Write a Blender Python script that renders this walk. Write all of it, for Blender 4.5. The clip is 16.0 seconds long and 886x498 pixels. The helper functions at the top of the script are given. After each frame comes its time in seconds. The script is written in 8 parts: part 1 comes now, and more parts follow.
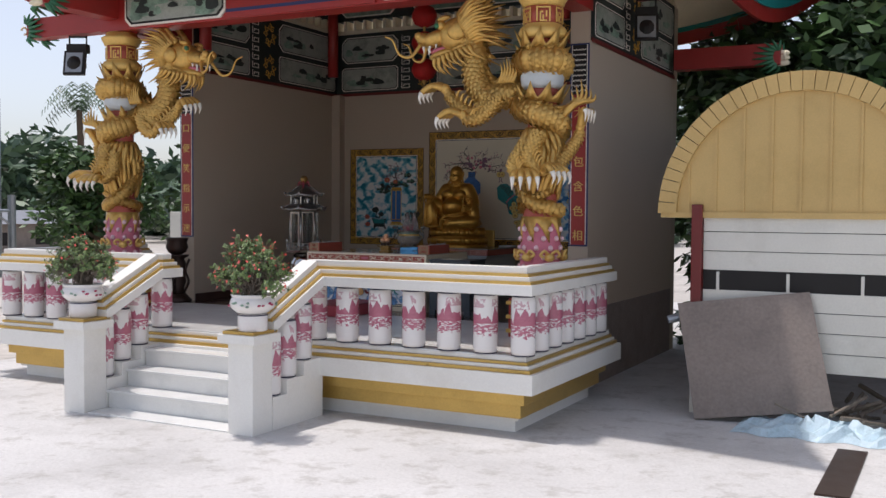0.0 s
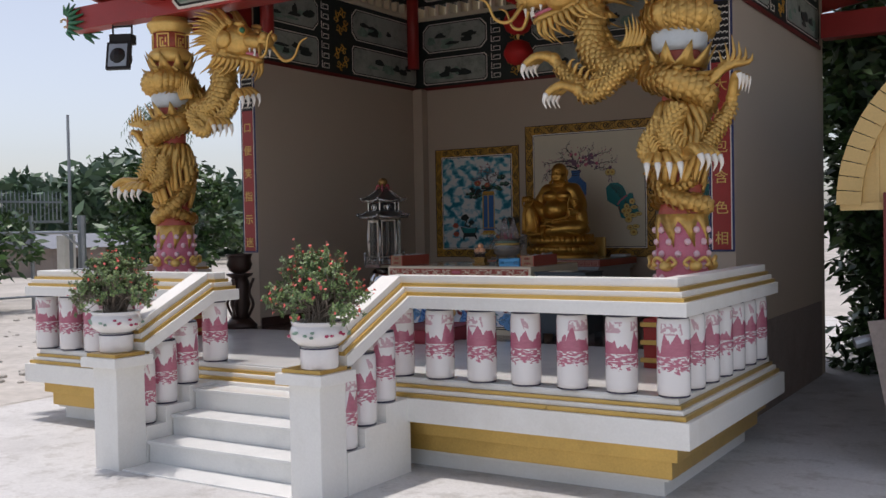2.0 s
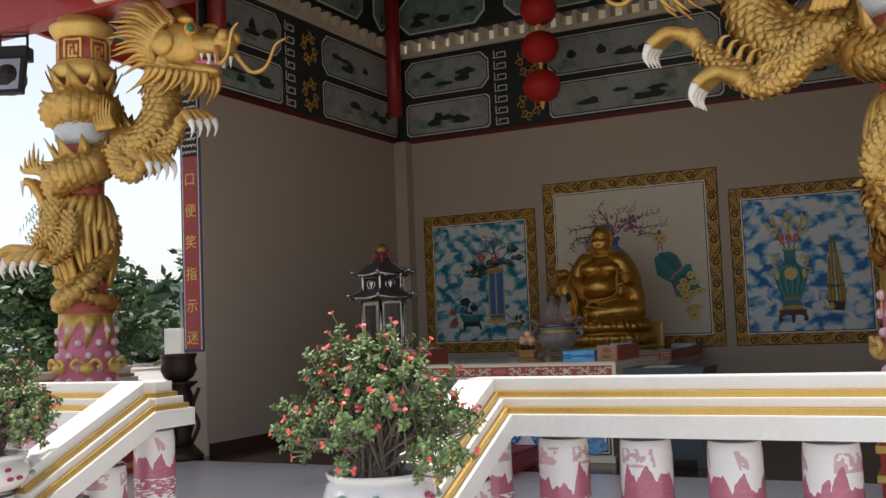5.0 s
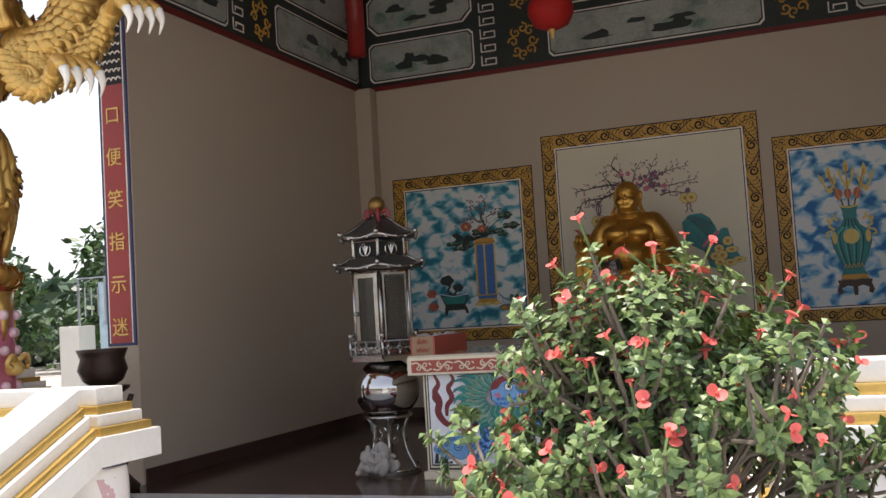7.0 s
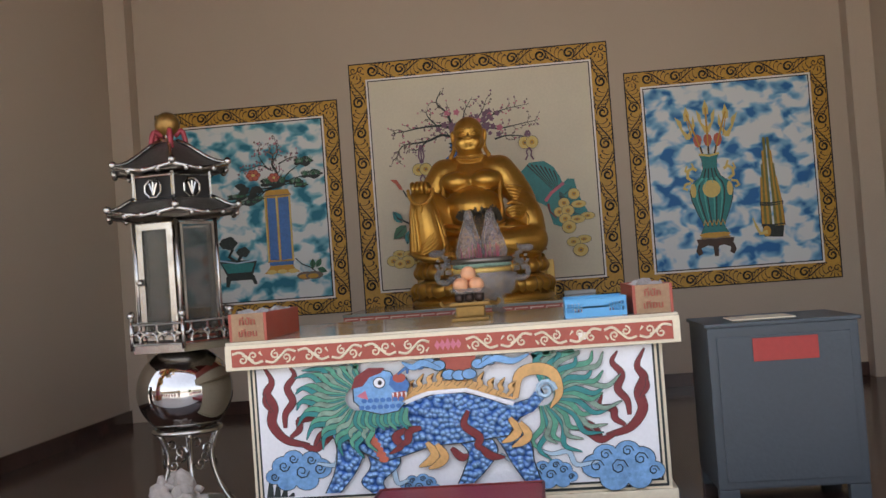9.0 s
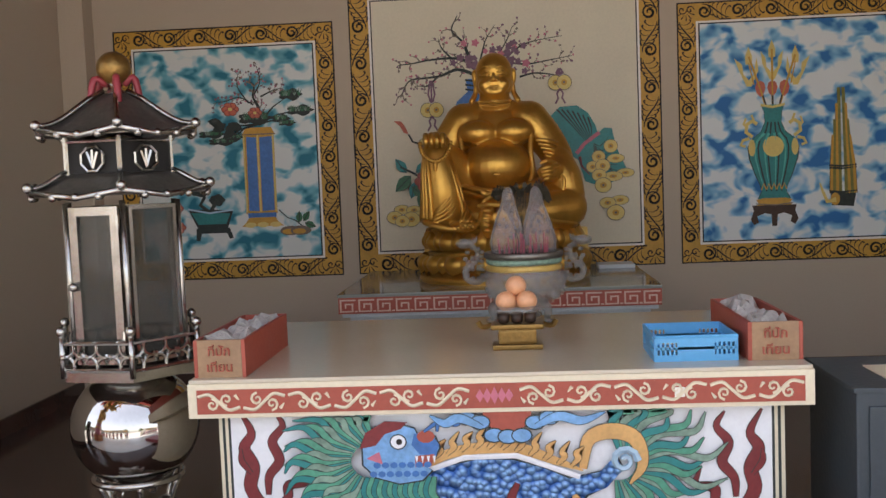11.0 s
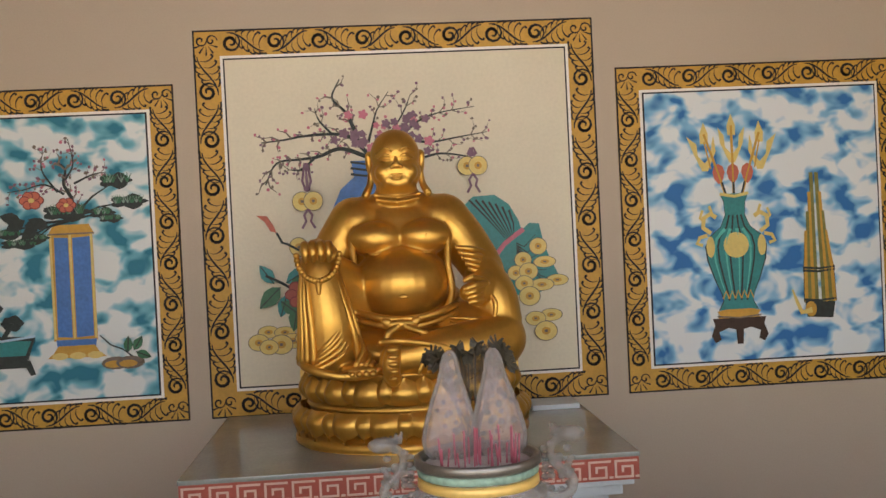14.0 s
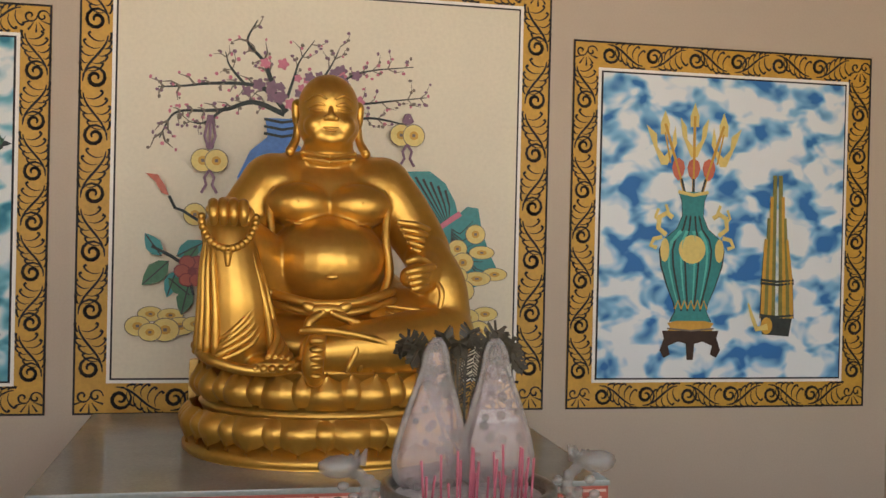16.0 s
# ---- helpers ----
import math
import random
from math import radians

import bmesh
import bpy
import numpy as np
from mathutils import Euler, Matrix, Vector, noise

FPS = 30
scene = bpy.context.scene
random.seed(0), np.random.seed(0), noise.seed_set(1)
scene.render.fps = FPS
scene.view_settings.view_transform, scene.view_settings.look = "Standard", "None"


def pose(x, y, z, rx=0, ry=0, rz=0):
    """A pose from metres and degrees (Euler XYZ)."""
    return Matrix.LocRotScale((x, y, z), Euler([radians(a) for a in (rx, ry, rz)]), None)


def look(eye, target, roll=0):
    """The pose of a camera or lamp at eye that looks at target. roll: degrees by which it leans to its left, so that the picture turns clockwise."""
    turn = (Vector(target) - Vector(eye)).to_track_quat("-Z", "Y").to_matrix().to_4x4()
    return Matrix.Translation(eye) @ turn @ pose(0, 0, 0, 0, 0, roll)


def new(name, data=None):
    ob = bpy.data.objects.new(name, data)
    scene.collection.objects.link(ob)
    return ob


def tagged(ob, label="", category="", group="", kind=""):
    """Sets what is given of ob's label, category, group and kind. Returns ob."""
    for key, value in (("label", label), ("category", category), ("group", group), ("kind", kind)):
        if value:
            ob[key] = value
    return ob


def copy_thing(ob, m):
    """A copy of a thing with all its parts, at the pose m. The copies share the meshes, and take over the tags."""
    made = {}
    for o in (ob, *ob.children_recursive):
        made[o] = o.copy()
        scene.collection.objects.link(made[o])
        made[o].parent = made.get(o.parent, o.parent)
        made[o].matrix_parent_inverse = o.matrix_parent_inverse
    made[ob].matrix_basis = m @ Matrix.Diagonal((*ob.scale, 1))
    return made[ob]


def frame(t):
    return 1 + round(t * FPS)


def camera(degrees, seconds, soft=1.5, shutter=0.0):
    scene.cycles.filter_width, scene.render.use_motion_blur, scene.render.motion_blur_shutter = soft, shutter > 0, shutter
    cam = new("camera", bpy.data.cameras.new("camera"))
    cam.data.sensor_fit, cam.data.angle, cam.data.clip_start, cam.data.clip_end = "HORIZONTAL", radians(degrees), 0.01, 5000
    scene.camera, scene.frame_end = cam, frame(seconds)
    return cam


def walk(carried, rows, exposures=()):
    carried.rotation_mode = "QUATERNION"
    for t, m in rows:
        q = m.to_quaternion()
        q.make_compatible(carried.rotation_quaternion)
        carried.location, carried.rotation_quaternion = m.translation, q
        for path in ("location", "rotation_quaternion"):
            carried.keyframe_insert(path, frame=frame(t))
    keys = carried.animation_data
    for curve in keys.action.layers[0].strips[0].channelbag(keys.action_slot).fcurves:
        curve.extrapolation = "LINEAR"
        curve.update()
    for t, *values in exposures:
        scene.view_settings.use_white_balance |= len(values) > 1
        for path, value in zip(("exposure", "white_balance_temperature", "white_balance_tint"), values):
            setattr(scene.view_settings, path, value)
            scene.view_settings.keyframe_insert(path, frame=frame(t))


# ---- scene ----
cam = camera(47.8, 16.0)
PATH = [
    (0, (7.094, -15.054, 2.134), (6.172, -13.282, 2.054), 0.4),
    (0.3, (6.999, -14.817, 2.143), (5.94, -13.121, 2.079), -1.6),
    (0.5, (6.908, -14.66, 2.125), (5.805, -12.993, 2.057), -2.2),
    (0.6, (6.845, -14.573, 2.12), (5.744, -12.907, 2.013), -1.3),
    (1, (6.577, -14.139, 2.075), (5.423, -12.507, 2.002), -2.0),
    (1.5, (6.232, -13.726, 2.054), (5.075, -12.095, 2.054), -0.0),
    (2, (5.848, -13.252, 2.005), (4.783, -11.56, 1.957), -1.1),
    (2.5, (5.519, -12.753, 1.938), (4.471, -11.05, 1.972), -2.8),
    (3, (5.068, -12.385, 1.942), (4.014, -10.689, 2.047), -0.4),
    (3.5, (4.629, -11.994, 1.894), (3.619, -10.275, 2.057), -2.3),
    (4, (4.14, -11.755, 1.921), (2.959, -10.151, 2.102), -3.7),
    (4.5, (3.679, -11.378, 1.858), (2.584, -9.715, 2.046), -1.1),
    (4.7, (3.482, -11.175, 1.876), (2.505, -9.436, 2.017), -1.9),
    (6.8, (1.642, -9.472, 1.777), (0.89, -7.633, 2.008), -2.6),
    (7, (1.485, -9.33, 1.782), (0.77, -7.467, 1.912), -3.5),
    (7.5, (1.053, -8.97, 1.795), (0.583, -7.028, 1.88), -5.7),
    (8, (0.787, -8.599, 1.864), (0.535, -6.615, 1.891), -4.7),
    (8.2, (0.666, -8.386, 1.805), (0.397, -6.406, 1.885), -7.7),
    (8.5, (0.507, -8.114, 1.777), (0.256, -6.131, 1.866), -5.9),
    (8.7, (0.418, -7.945, 1.759), (0.215, -5.957, 1.829), -4.9),
    (10.8, (0.112, -6.673, 2.09), (-0.047, -4.682, 1.988), -2.6),
    (11, (0.024, -6.575, 2.13), (-0.121, -4.585, 1.986), -2.3),
    (11.5, (-0.08, -6.378, 2.272), (-0.216, -4.393, 2.071), -1.9),
    (12, (-0.072, -6.115, 2.297), (-0.158, -4.131, 2.057), -2.1),
    (12.5, (-0.072, -5.946, 2.323), (-0.128, -3.952, 2.179), 0.3),
    (13, (-0.177, -5.663, 2.434), (-0.159, -3.667, 2.318), 2.2),
    (13.5, (-0.262, -5.361, 2.406), (-0.15, -3.365, 2.333), -1.5),
    (14, (-0.181, -5.046, 2.372), (-0.039, -3.051, 2.341), -2.8),
    (14.5, (-0.223, -4.816, 2.288), (-0.057, -2.824, 2.259), -2.3),
    (15, (-0.305, -4.559, 2.239), (-0.112, -2.569, 2.279), -1.7),
    (15.5, (-0.36, -4.385, 2.211), (0.048, -2.429, 2.283), -0.2),
    (16, (-0.353, -4.314, 2.253), (0.044, -2.354, 2.237), 1.3),
]
walk(cam, [(t, look(eye, target, roll)) for t, eye, target, roll in PATH],
     [(0, -0.1, 6350, 16), (2, -0.25, 6350, 16), (3.4, -0.1, 6400, 15), (4, 0.25, 6550, 13), (4.7, 0.25, 6650, 13), (7, 0.7, 6750, 14), (7.6, 1.1, 6850, 14), (8.0, 1.25, 6850, 14), (8.5, 1.55, 6900, 15),
      (11, 1.55, 7000, 15), (12.3, 1.6, 7150, 15), (13.3, 2.2, 7250, 14), (14, 2.3, 7400, 14), (16, 2.35, 7500, 14)])

# ---- world and sun ----
world = bpy.data.worlds.new("sky_world")
scene.world = world
world.use_nodes = True
wn = world.node_tree.nodes
sky = wn.new("ShaderNodeTexSky")
sky.sky_type = 'NISHITA'
sky.sun_disc = False
SUN_DIR = Vector((-0.2, 0.02, 1.0)).normalized()
sky.sun_elevation = math.asin(SUN_DIR.z)
sky.sun_rotation = math.atan2(SUN_DIR.x, SUN_DIR.y)
sky.dust_density = 1.6
wn["Background"].inputs[1].default_value = 0.15
haze = wn.new("ShaderNodeHueSaturation")
haze.inputs["Saturation"].default_value, haze.inputs["Value"].default_value = 0.55, 1.2
world.node_tree.links.new(sky.outputs[0], haze.inputs["Color"])
world.node_tree.links.new(haze.outputs[0], wn["Background"].inputs[0])
sun = new("sun", bpy.data.lights.new("sun", 'SUN'))
sun.data.energy, sun.data.angle, sun.data.color = 3.4, radians(1.5), (1, 0.95, 0.88)
sun.matrix_world = look(SUN_DIR * 60, (0, 0, 0))

# ---- materials ----
def srgb(h):
    c = [int(h[i:i + 2], 16) / 255 for i in (0, 2, 4)]
    return tuple(v / 12.92 if v < 0.04 else ((v + 0.055) / 1.055) ** 2.4 for v in c) + (1,)


def material(name, col, rough=0.6, metal=0.0, vary=0.12, scale=3.0, bump=0.15, grain=60.0, dirt=None, dirt_amount=0.0, coat=0.0, per_object=0.0):
    """Surface with colour drift at two scales, fine relief and optional stains."""
    m = bpy.data.materials.new(name)
    m.use_nodes = True
    nt = m.node_tree
    N, L = nt.nodes, nt.links
    b = N["Principled BSDF"]
    base = srgb(col) if isinstance(col, str) else (*col, 1)
    b.inputs["Metallic"].default_value = metal
    b.inputs["Coat Weight"].default_value = coat
    tc = N.new("ShaderNodeTexCoord")
    n1 = N.new("ShaderNodeTexNoise"); n1.inputs["Scale"].default_value = scale; n1.inputs["Detail"].default_value = 5
    n2 = N.new("ShaderNodeTexNoise"); n2.inputs["Scale"].default_value = grain; n2.inputs["Detail"].default_value = 4
    for n in (n1, n2):
        L.new(tc.outputs["Object"], n.inputs["Vector"])
    add = N.new("ShaderNodeMath"); add.operation = 'ADD'
    L.new(n1.outputs["Fac"], add.inputs[0]); L.new(n2.outputs["Fac"], add.inputs[1])
    mr = N.new("ShaderNodeMapRange")
    mr.inputs["From Min"].default_value, mr.inputs["From Max"].default_value = 0.6, 1.4
    mr.inputs["To Min"].default_value, mr.inputs["To Max"].default_value = 1 - vary, 1 + vary
    L.new(add.outputs[0], mr.inputs["Value"])
    mul = N.new("ShaderNodeMix"); mul.data_type = 'RGBA'; mul.blend_type = 'MULTIPLY'; mul.inputs[0].default_value = 1
    mul.inputs[6].default_value = base
    L.new(mr.outputs[0], mul.inputs[7])
    out = mul.outputs[2]
    if per_object:
        oi = N.new("ShaderNodeObjectInfo")
        r2 = N.new("ShaderNodeMapRange"); r2.inputs["To Min"].default_value, r2.inputs["To Max"].default_value = 1 - per_object, 1 + per_object
        L.new(oi.outputs["Random"], r2.inputs["Value"])
        m2 = N.new("ShaderNodeMix"); m2.data_type = 'RGBA'; m2.blend_type = 'MULTIPLY'; m2.inputs[0].default_value = 1
        L.new(out, m2.inputs[6]); L.new(r2.outputs[0], m2.inputs[7])
        out = m2.outputs[2]
    if dirt:
        n3 = N.new("ShaderNodeTexNoise"); n3.inputs["Scale"].default_value = scale * 0.7; n3.inputs["Detail"].default_value = 8; n3.inputs["Roughness"].default_value = 0.7
        L.new(tc.outputs["Object"], n3.inputs["Vector"])
        r3 = N.new("ShaderNodeMapRange"); r3.inputs["From Min"].default_value, r3.inputs["From Max"].default_value = 0.5, 0.75
        r3.inputs["To Max"].default_value = dirt_amount
        L.new(n3.outputs["Fac"], r3.inputs["Value"])
        m3 = N.new("ShaderNodeMix"); m3.data_type = 'RGBA'
        m3.inputs[7].default_value = srgb(dirt)
        L.new(r3.outputs[0], m3.inputs[0]); L.new(out, m3.inputs[6])
        out = m3.outputs[2]
    L.new(out, b.inputs["Base Color"])
    rr = N.new("ShaderNodeMapRange")
    rr.inputs["To Min"].default_value, rr.inputs["To Max"].default_value = max(0.02, rough * 0.8), min(1, rough * 1.2)
    L.new(n1.outputs["Fac"], rr.inputs["Value"]); L.new(rr.outputs[0], b.inputs["Roughness"])
    if bump:
        bp = N.new("ShaderNodeBump"); bp.inputs["Strength"].default_value = bump; bp.inputs["Distance"].default_value = 0.01
        L.new(n2.outputs["Fac"], bp.inputs["Height"]); L.new(bp.outputs[0], b.inputs["Normal"])
    return m


def cloud_material(name, light, mid, deep, scale=6.0):
    """Painted sky: soft blue and white cloud streaks."""
    m = material(name, light, 0.6)
    nt = m.node_tree; N, L = nt.nodes, nt.links
    b = N["Principled BSDF"]
    tc = N.new("ShaderNodeTexCoord")
    mp = N.new("ShaderNodeMapping"); mp.inputs["Scale"].default_value = (1, 1, 1.35); mp.inputs["Rotation"].default_value = (0, 0.5, 0)
    L.new(tc.outputs["Object"], mp.inputs["Vector"])
    n = N.new("ShaderNodeTexNoise"); n.inputs["Scale"].default_value = scale; n.inputs["Detail"].default_value = 2; n.inputs["Roughness"].default_value = 0.45; n.inputs["Distortion"].default_value = 0.35
    L.new(mp.outputs[0], n.inputs["Vector"])
    cr = N.new("ShaderNodeValToRGB")
    e = cr.color_ramp.elements
    e[0].position, e[0].color = 0.38, srgb(deep)
    e[1].position, e[1].color = 0.55, srgb(light)
    k = e.new(0.465); k.color = srgb(mid)
    L.new(n.outputs["Fac"], cr.inputs[0]); L.new(cr.outputs[0], b.inputs["Base Color"])
    return m


def ground_material():
    m = material("concrete_ground", "c2c1be", 0.85, vary=0.14, scale=0.6, bump=0.35, grain=45, dirt="86837f", dirt_amount=0.55)
    nt = m.node_tree; N, L = nt.nodes, nt.links
    b = N["Principled BSDF"]
    src = b.inputs["Base Color"].links[0].from_socket
    tc = N.new("ShaderNodeTexCoord")
    # blotchy damp stains and fine speckle in the screed
    for sc, lo, hi, col, amt in ((2.6, 0.52, 0.62, "8f8a82", 0.45), (38.0, 0.58, 0.70, "77726b", 0.5)):
        n = N.new("ShaderNodeTexNoise"); n.inputs["Scale"].default_value = sc; n.inputs["Detail"].default_value = 9; n.inputs["Roughness"].default_value = 0.72
        L.new(tc.outputs["Object"], n.inputs["Vector"])
        r = N.new("ShaderNodeMapRange"); r.inputs["From Min"].default_value, r.inputs["From Max"].default_value, r.inputs["To Max"].default_value = lo, hi, amt
        L.new(n.outputs["Fac"], r.inputs["Value"])
        x = N.new("ShaderNodeMix"); x.data_type = 'RGBA'; x.inputs[7].default_value = srgb(col)
        L.new(r.outputs[0], x.inputs[0]); L.new(src, x.inputs[6])
        src = x.outputs[2]
    L.new(src, b.inputs["Base Color"])
    return m


M = {
    "concrete": ground_material(),
    "earth": material("bare_earth", "b0aba3", 0.95, vary=0.25, scale=0.5, bump=0.9, grain=6, dirt="7f776b", dirt_amount=0.7),
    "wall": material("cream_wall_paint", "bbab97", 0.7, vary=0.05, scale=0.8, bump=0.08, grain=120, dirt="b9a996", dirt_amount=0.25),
    "white": material("white_gloss_paint", "e9e7e0", 0.35, vary=0.05, scale=1.2, bump=0.1, grain=50, dirt="b5ab98", dirt_amount=0.3),
    "gold_paint": material("gold_ochre_paint", "c9a65a", 0.3, metal=0.45, vary=0.12, scale=3, bump=0.15, dirt="7d6328", dirt_amount=0.3),
    "gold": material("gold_statue_leaf", "cc9b49", 0.37, metal=0.82, vary=0.10, scale=4, bump=0.1, grain=40, dirt="6f4f18", dirt_amount=0.25),
    "dragon_gold": material("dragon_gold_paint", "d0a75a", 0.36, metal=0.5, vary=0.2, scale=6, bump=0.3, grain=28, dirt="7a5526", dirt_amount=0.6),
    "pale_gold": material("pale_gold_paint", "dfb968", 0.4, metal=0.3, vary=0.12, scale=5, bump=0.2, dirt="8c672c", dirt_amount=0.35),
    "claw": material("ivory_white_enamel", "ece6da", 0.3, vary=0.05),
    "marble": material("white_marble_step", "dcdcd8", 0.18, vary=0.06, scale=2.5, bump=0.03, dirt="a3a6a6", dirt_amount=0.35),
    "floor_dark": material("brown_granite_floor", "4a3630", 0.16, vary=0.25, scale=5, bump=0.02, grain=90),
    "red": material("red_gloss_paint", "9c2b26", 0.4, vary=0.12, scale=2, bump=0.1, dirt="6b211c", dirt_amount=0.3),
    "dark_red": material("dark_red_paint", "6f211d", 0.45, vary=0.15, scale=3),
    "red_cloth": material("red_vinyl", "93323a", 0.45, vary=0.1, scale=4, bump=0.2),
    "pink": material("pink_paint", "c66f80", 0.45, vary=0.12, scale=5),
    "blue_line": material("deep_blue_paint", "26305e", 0.45, vary=0.1),
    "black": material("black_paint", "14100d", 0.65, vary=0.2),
    "grey_blue": material("grey_metal_cabinet", "3b444a", 0.45, metal=0.1, vary=0.08, scale=2, dirt="3a4248", dirt_amount=0.4),
    "steel": material("brushed_stainless_steel", "b9b6b0", 0.22, metal=1.0, vary=0.1, scale=6, bump=0.05, dirt="4a453f", dirt_amount=0.45),
    "chrome": material("mirror_steel", "b8b6b3", 0.07, metal=1.0, vary=0.06, scale=3, bump=0.0),
    "dark_steel": material("sooty_steel", "7d7870", 0.33, metal=0.75, vary=0.2, scale=6),
    "porcelain": material("white_porcelain", "e6e2de", 0.15, vary=0.04, scale=4, bump=0.02, dirt="c3a9ae", dirt_amount=0.25, coat=0.4),
    "porcelain_pink": material("rose_underglaze", "ab3358", 0.2, vary=0.3, scale=22, bump=0.02, dirt="dfb6c1", dirt_amount=0.6, coat=0.4),
    "porcelain_pale": material("pale_rose_underglaze", "d48a9c", 0.2, vary=0.25, scale=20, bump=0.02, coat=0.4),
    "ink": material("dark_ink_glaze", "3c3a4a", 0.25, vary=0.2),
    "bronze": material("dark_bronze", "43342c", 0.4, metal=0.5, vary=0.2, scale=6),
    "leaf": material("crown_of_thorns_leaf", "5d7f38", 0.45, vary=0.35, scale=9, bump=0.1, per_object=0.25),
    "twig": material("thorny_twig", "7a6f62", 0.8, vary=0.3, scale=14, bump=0.5),
    "flower": material("coral_red_petal", "e2675e", 0.5, vary=0.15, scale=20, bump=0.05),
    "tree_leaf": material("tree_foliage", "37512a", 0.6, vary=0.45, scale=2.5, bump=0.1),
    "far_leaf": material("distant_foliage", "4b6247", 0.8, vary=0.4, scale=0.35, bump=0.1),
    "bark": material("tree_bark", "5b4c3c", 0.9, vary=0.3, scale=6, bump=0.6),
    "shed_yellow": material("yellow_painted_metal", "cbab6c", 0.5, vary=0.1, scale=1.5, dirt="96793c", dirt_amount=0.4),
    "shed_white": material("white_metal_cladding", "d9d6cb", 0.45, vary=0.08, scale=1.5, dirt="a39c8b", dirt_amount=0.4),
    "board": material("weathered_plywood", "8d8178", 0.8, vary=0.2, scale=2.5, bump=0.3, grain=30, dirt="6b625c", dirt_amount=0.6),
    "tin": material("old_tin_roof", "7d8086", 0.6, vary=0.2, scale=2),
    "galv": material("galvanised_pipe", "9a9fa2", 0.4, metal=0.6, vary=0.15, scale=4),
    "lantern": material("red_lantern_paper", "c0231f", 0.7, vary=0.15, scale=10),
    "mane_green": material("mane_green_paint", "4f9a7e", 0.5, vary=0.3, scale=14),
    "teal": material("teal_paint", "1f8280", 0.45, vary=0.2, scale=10),
    "green": material("green_paint", "2f6b48", 0.45, vary=0.25, scale=10),
    "blue": material("blue_paint", "3d73b4", 0.45, vary=0.25, scale=12),
    "sky_blue": material("pale_blue_paint", "a9c6d8", 0.5, vary=0.12, scale=8),
    "maroon": material("maroon_flame_paint", "7c2a2c", 0.5, vary=0.2, scale=10),
    "plum": material("plum_blossom_paint", "7d5a6b", 0.5, vary=0.2, scale=20),
    "coin_yellow": material("coin_yellow_paint", "dcc473", 0.5, vary=0.12, scale=12),
    "ochre": material("ochre_relief_paint", "c9983a", 0.5, vary=0.15, scale=10),
    "cream": material("cream_paint", "e2d6ba", 0.55, vary=0.08, scale=5),
    "panel_cream": material("cream_mural_ground", "ddd3ba", 0.6, vary=0.06, scale=2.5),
    "stud_pink": material("stud_pale_pink", "e3bfc4", 0.4, vary=0.12, scale=9),
    "fret_cream": material("fret_pale_salmon", "d8b5a2", 0.5, vary=0.1, scale=10),
    "ped_paint": material("pedestal_pale_grey_paint", "c4cacb", 0.45, vary=0.07, scale=3, dirt="9a9f9f", dirt_amount=0.3),
    "mural_apricot": material("mural_apricot_paint", "d8a868", 0.5, vary=0.2, scale=12),
    "peony_red": material("peony_coral_paint", "c4674f", 0.5, vary=0.2, scale=14),
    "cloud_blue": material("mural_cloud_blue", "74a6d2", 0.5, vary=0.3, scale=14, dirt="3f73b0", dirt_amount=0.55),
    "vase_light": material("vase_light_turquoise", "4bb3a6", 0.45, vary=0.2, scale=12),
    "mural_olive": material("mural_olive_bamboo", "7d7a3c", 0.5, vary=0.25, scale=14),
    "feather_dark": material("dark_bronze_feather", "3a3324", 0.5, metal=0.2, vary=0.4, scale=20),
    "brick_red": material("brick_red_band", "a8503f", 0.5, vary=0.12, scale=8),
    "mural_white": material("mural_white_ground", "e8eaec", 0.4, vary=0.05, scale=6),
    "mural_green": material("mural_sea_green", "7f9a88", 0.55, vary=0.45, scale=7, dirt="33453f", dirt_amount=0.8),
    "mural_ink": material("mural_ink_black", "2b3330", 0.6, vary=0.4, scale=9),
    "mural_grey": material("mural_pale_landscape", "a2a79d", 0.55, vary=0.25, scale=4, dirt="46624f", dirt_amount=0.95),
    "clouds": cloud_material("painted_blue_clouds", "e0e4e2", "7fb9d6", "1f6fae", 6.6),
    "clouds_teal": cloud_material("painted_teal_clouds", "dde0db", "6fb4c2", "15778c", 6.6),
    "table_top": material("cream_polished_tabletop", "cbbfa9", 0.14, vary=0.05, scale=3, bump=0.02),
    "granite": material("grey_green_polished_granite", "8d9088", 0.1, vary=0.15, scale=6, bump=0.01, grain=90),
    "blue_plastic": material("blue_basket_plastic", "57a7d8", 0.35, vary=0.06),
    "brass": material("tarnished_brass", "8a6a38", 0.35, metal=0.7, vary=0.25, scale=14, dirt="3b2d1c", dirt_amount=0.6),
    "ash": material("white_incense_ash", "bdb8b2", 0.95, vary=0.2, scale=20, bump=0.8, grain=80),
    "orange": material("orange_fruit_skin", "e2a67c", 0.4, vary=0.12, scale=12, bump=0.15, grain=90),
    "stick": material("incense_stick_pink", "9a4a58", 0.7, vary=0.2),
    "cloth": material("grey_rag", "aca59d", 0.9, vary=0.2, scale=10, bump=0.4),
    "kraft": material("worn_tan_board", "9f8062", 0.75, vary=0.2, scale=14, dirt="8d6c58", dirt_amount=0.35),
    "tarp": material("pale_blue_tarp", "b9cfd8", 0.5, vary=0.15, scale=5, dirt="44727a", dirt_amount=0.6),
}


def glass(name, col, rough=0.05, alpha=0.35):
    m = bpy.data.materials.new(name)
    m.use_nodes = True
    b = m.node_tree.nodes["Principled BSDF"]
    b.inputs["Base Color"].default_value = srgb(col)
    b.inputs["Roughness"].default_value = rough
    b.inputs["Alpha"].default_value = alpha
    return m


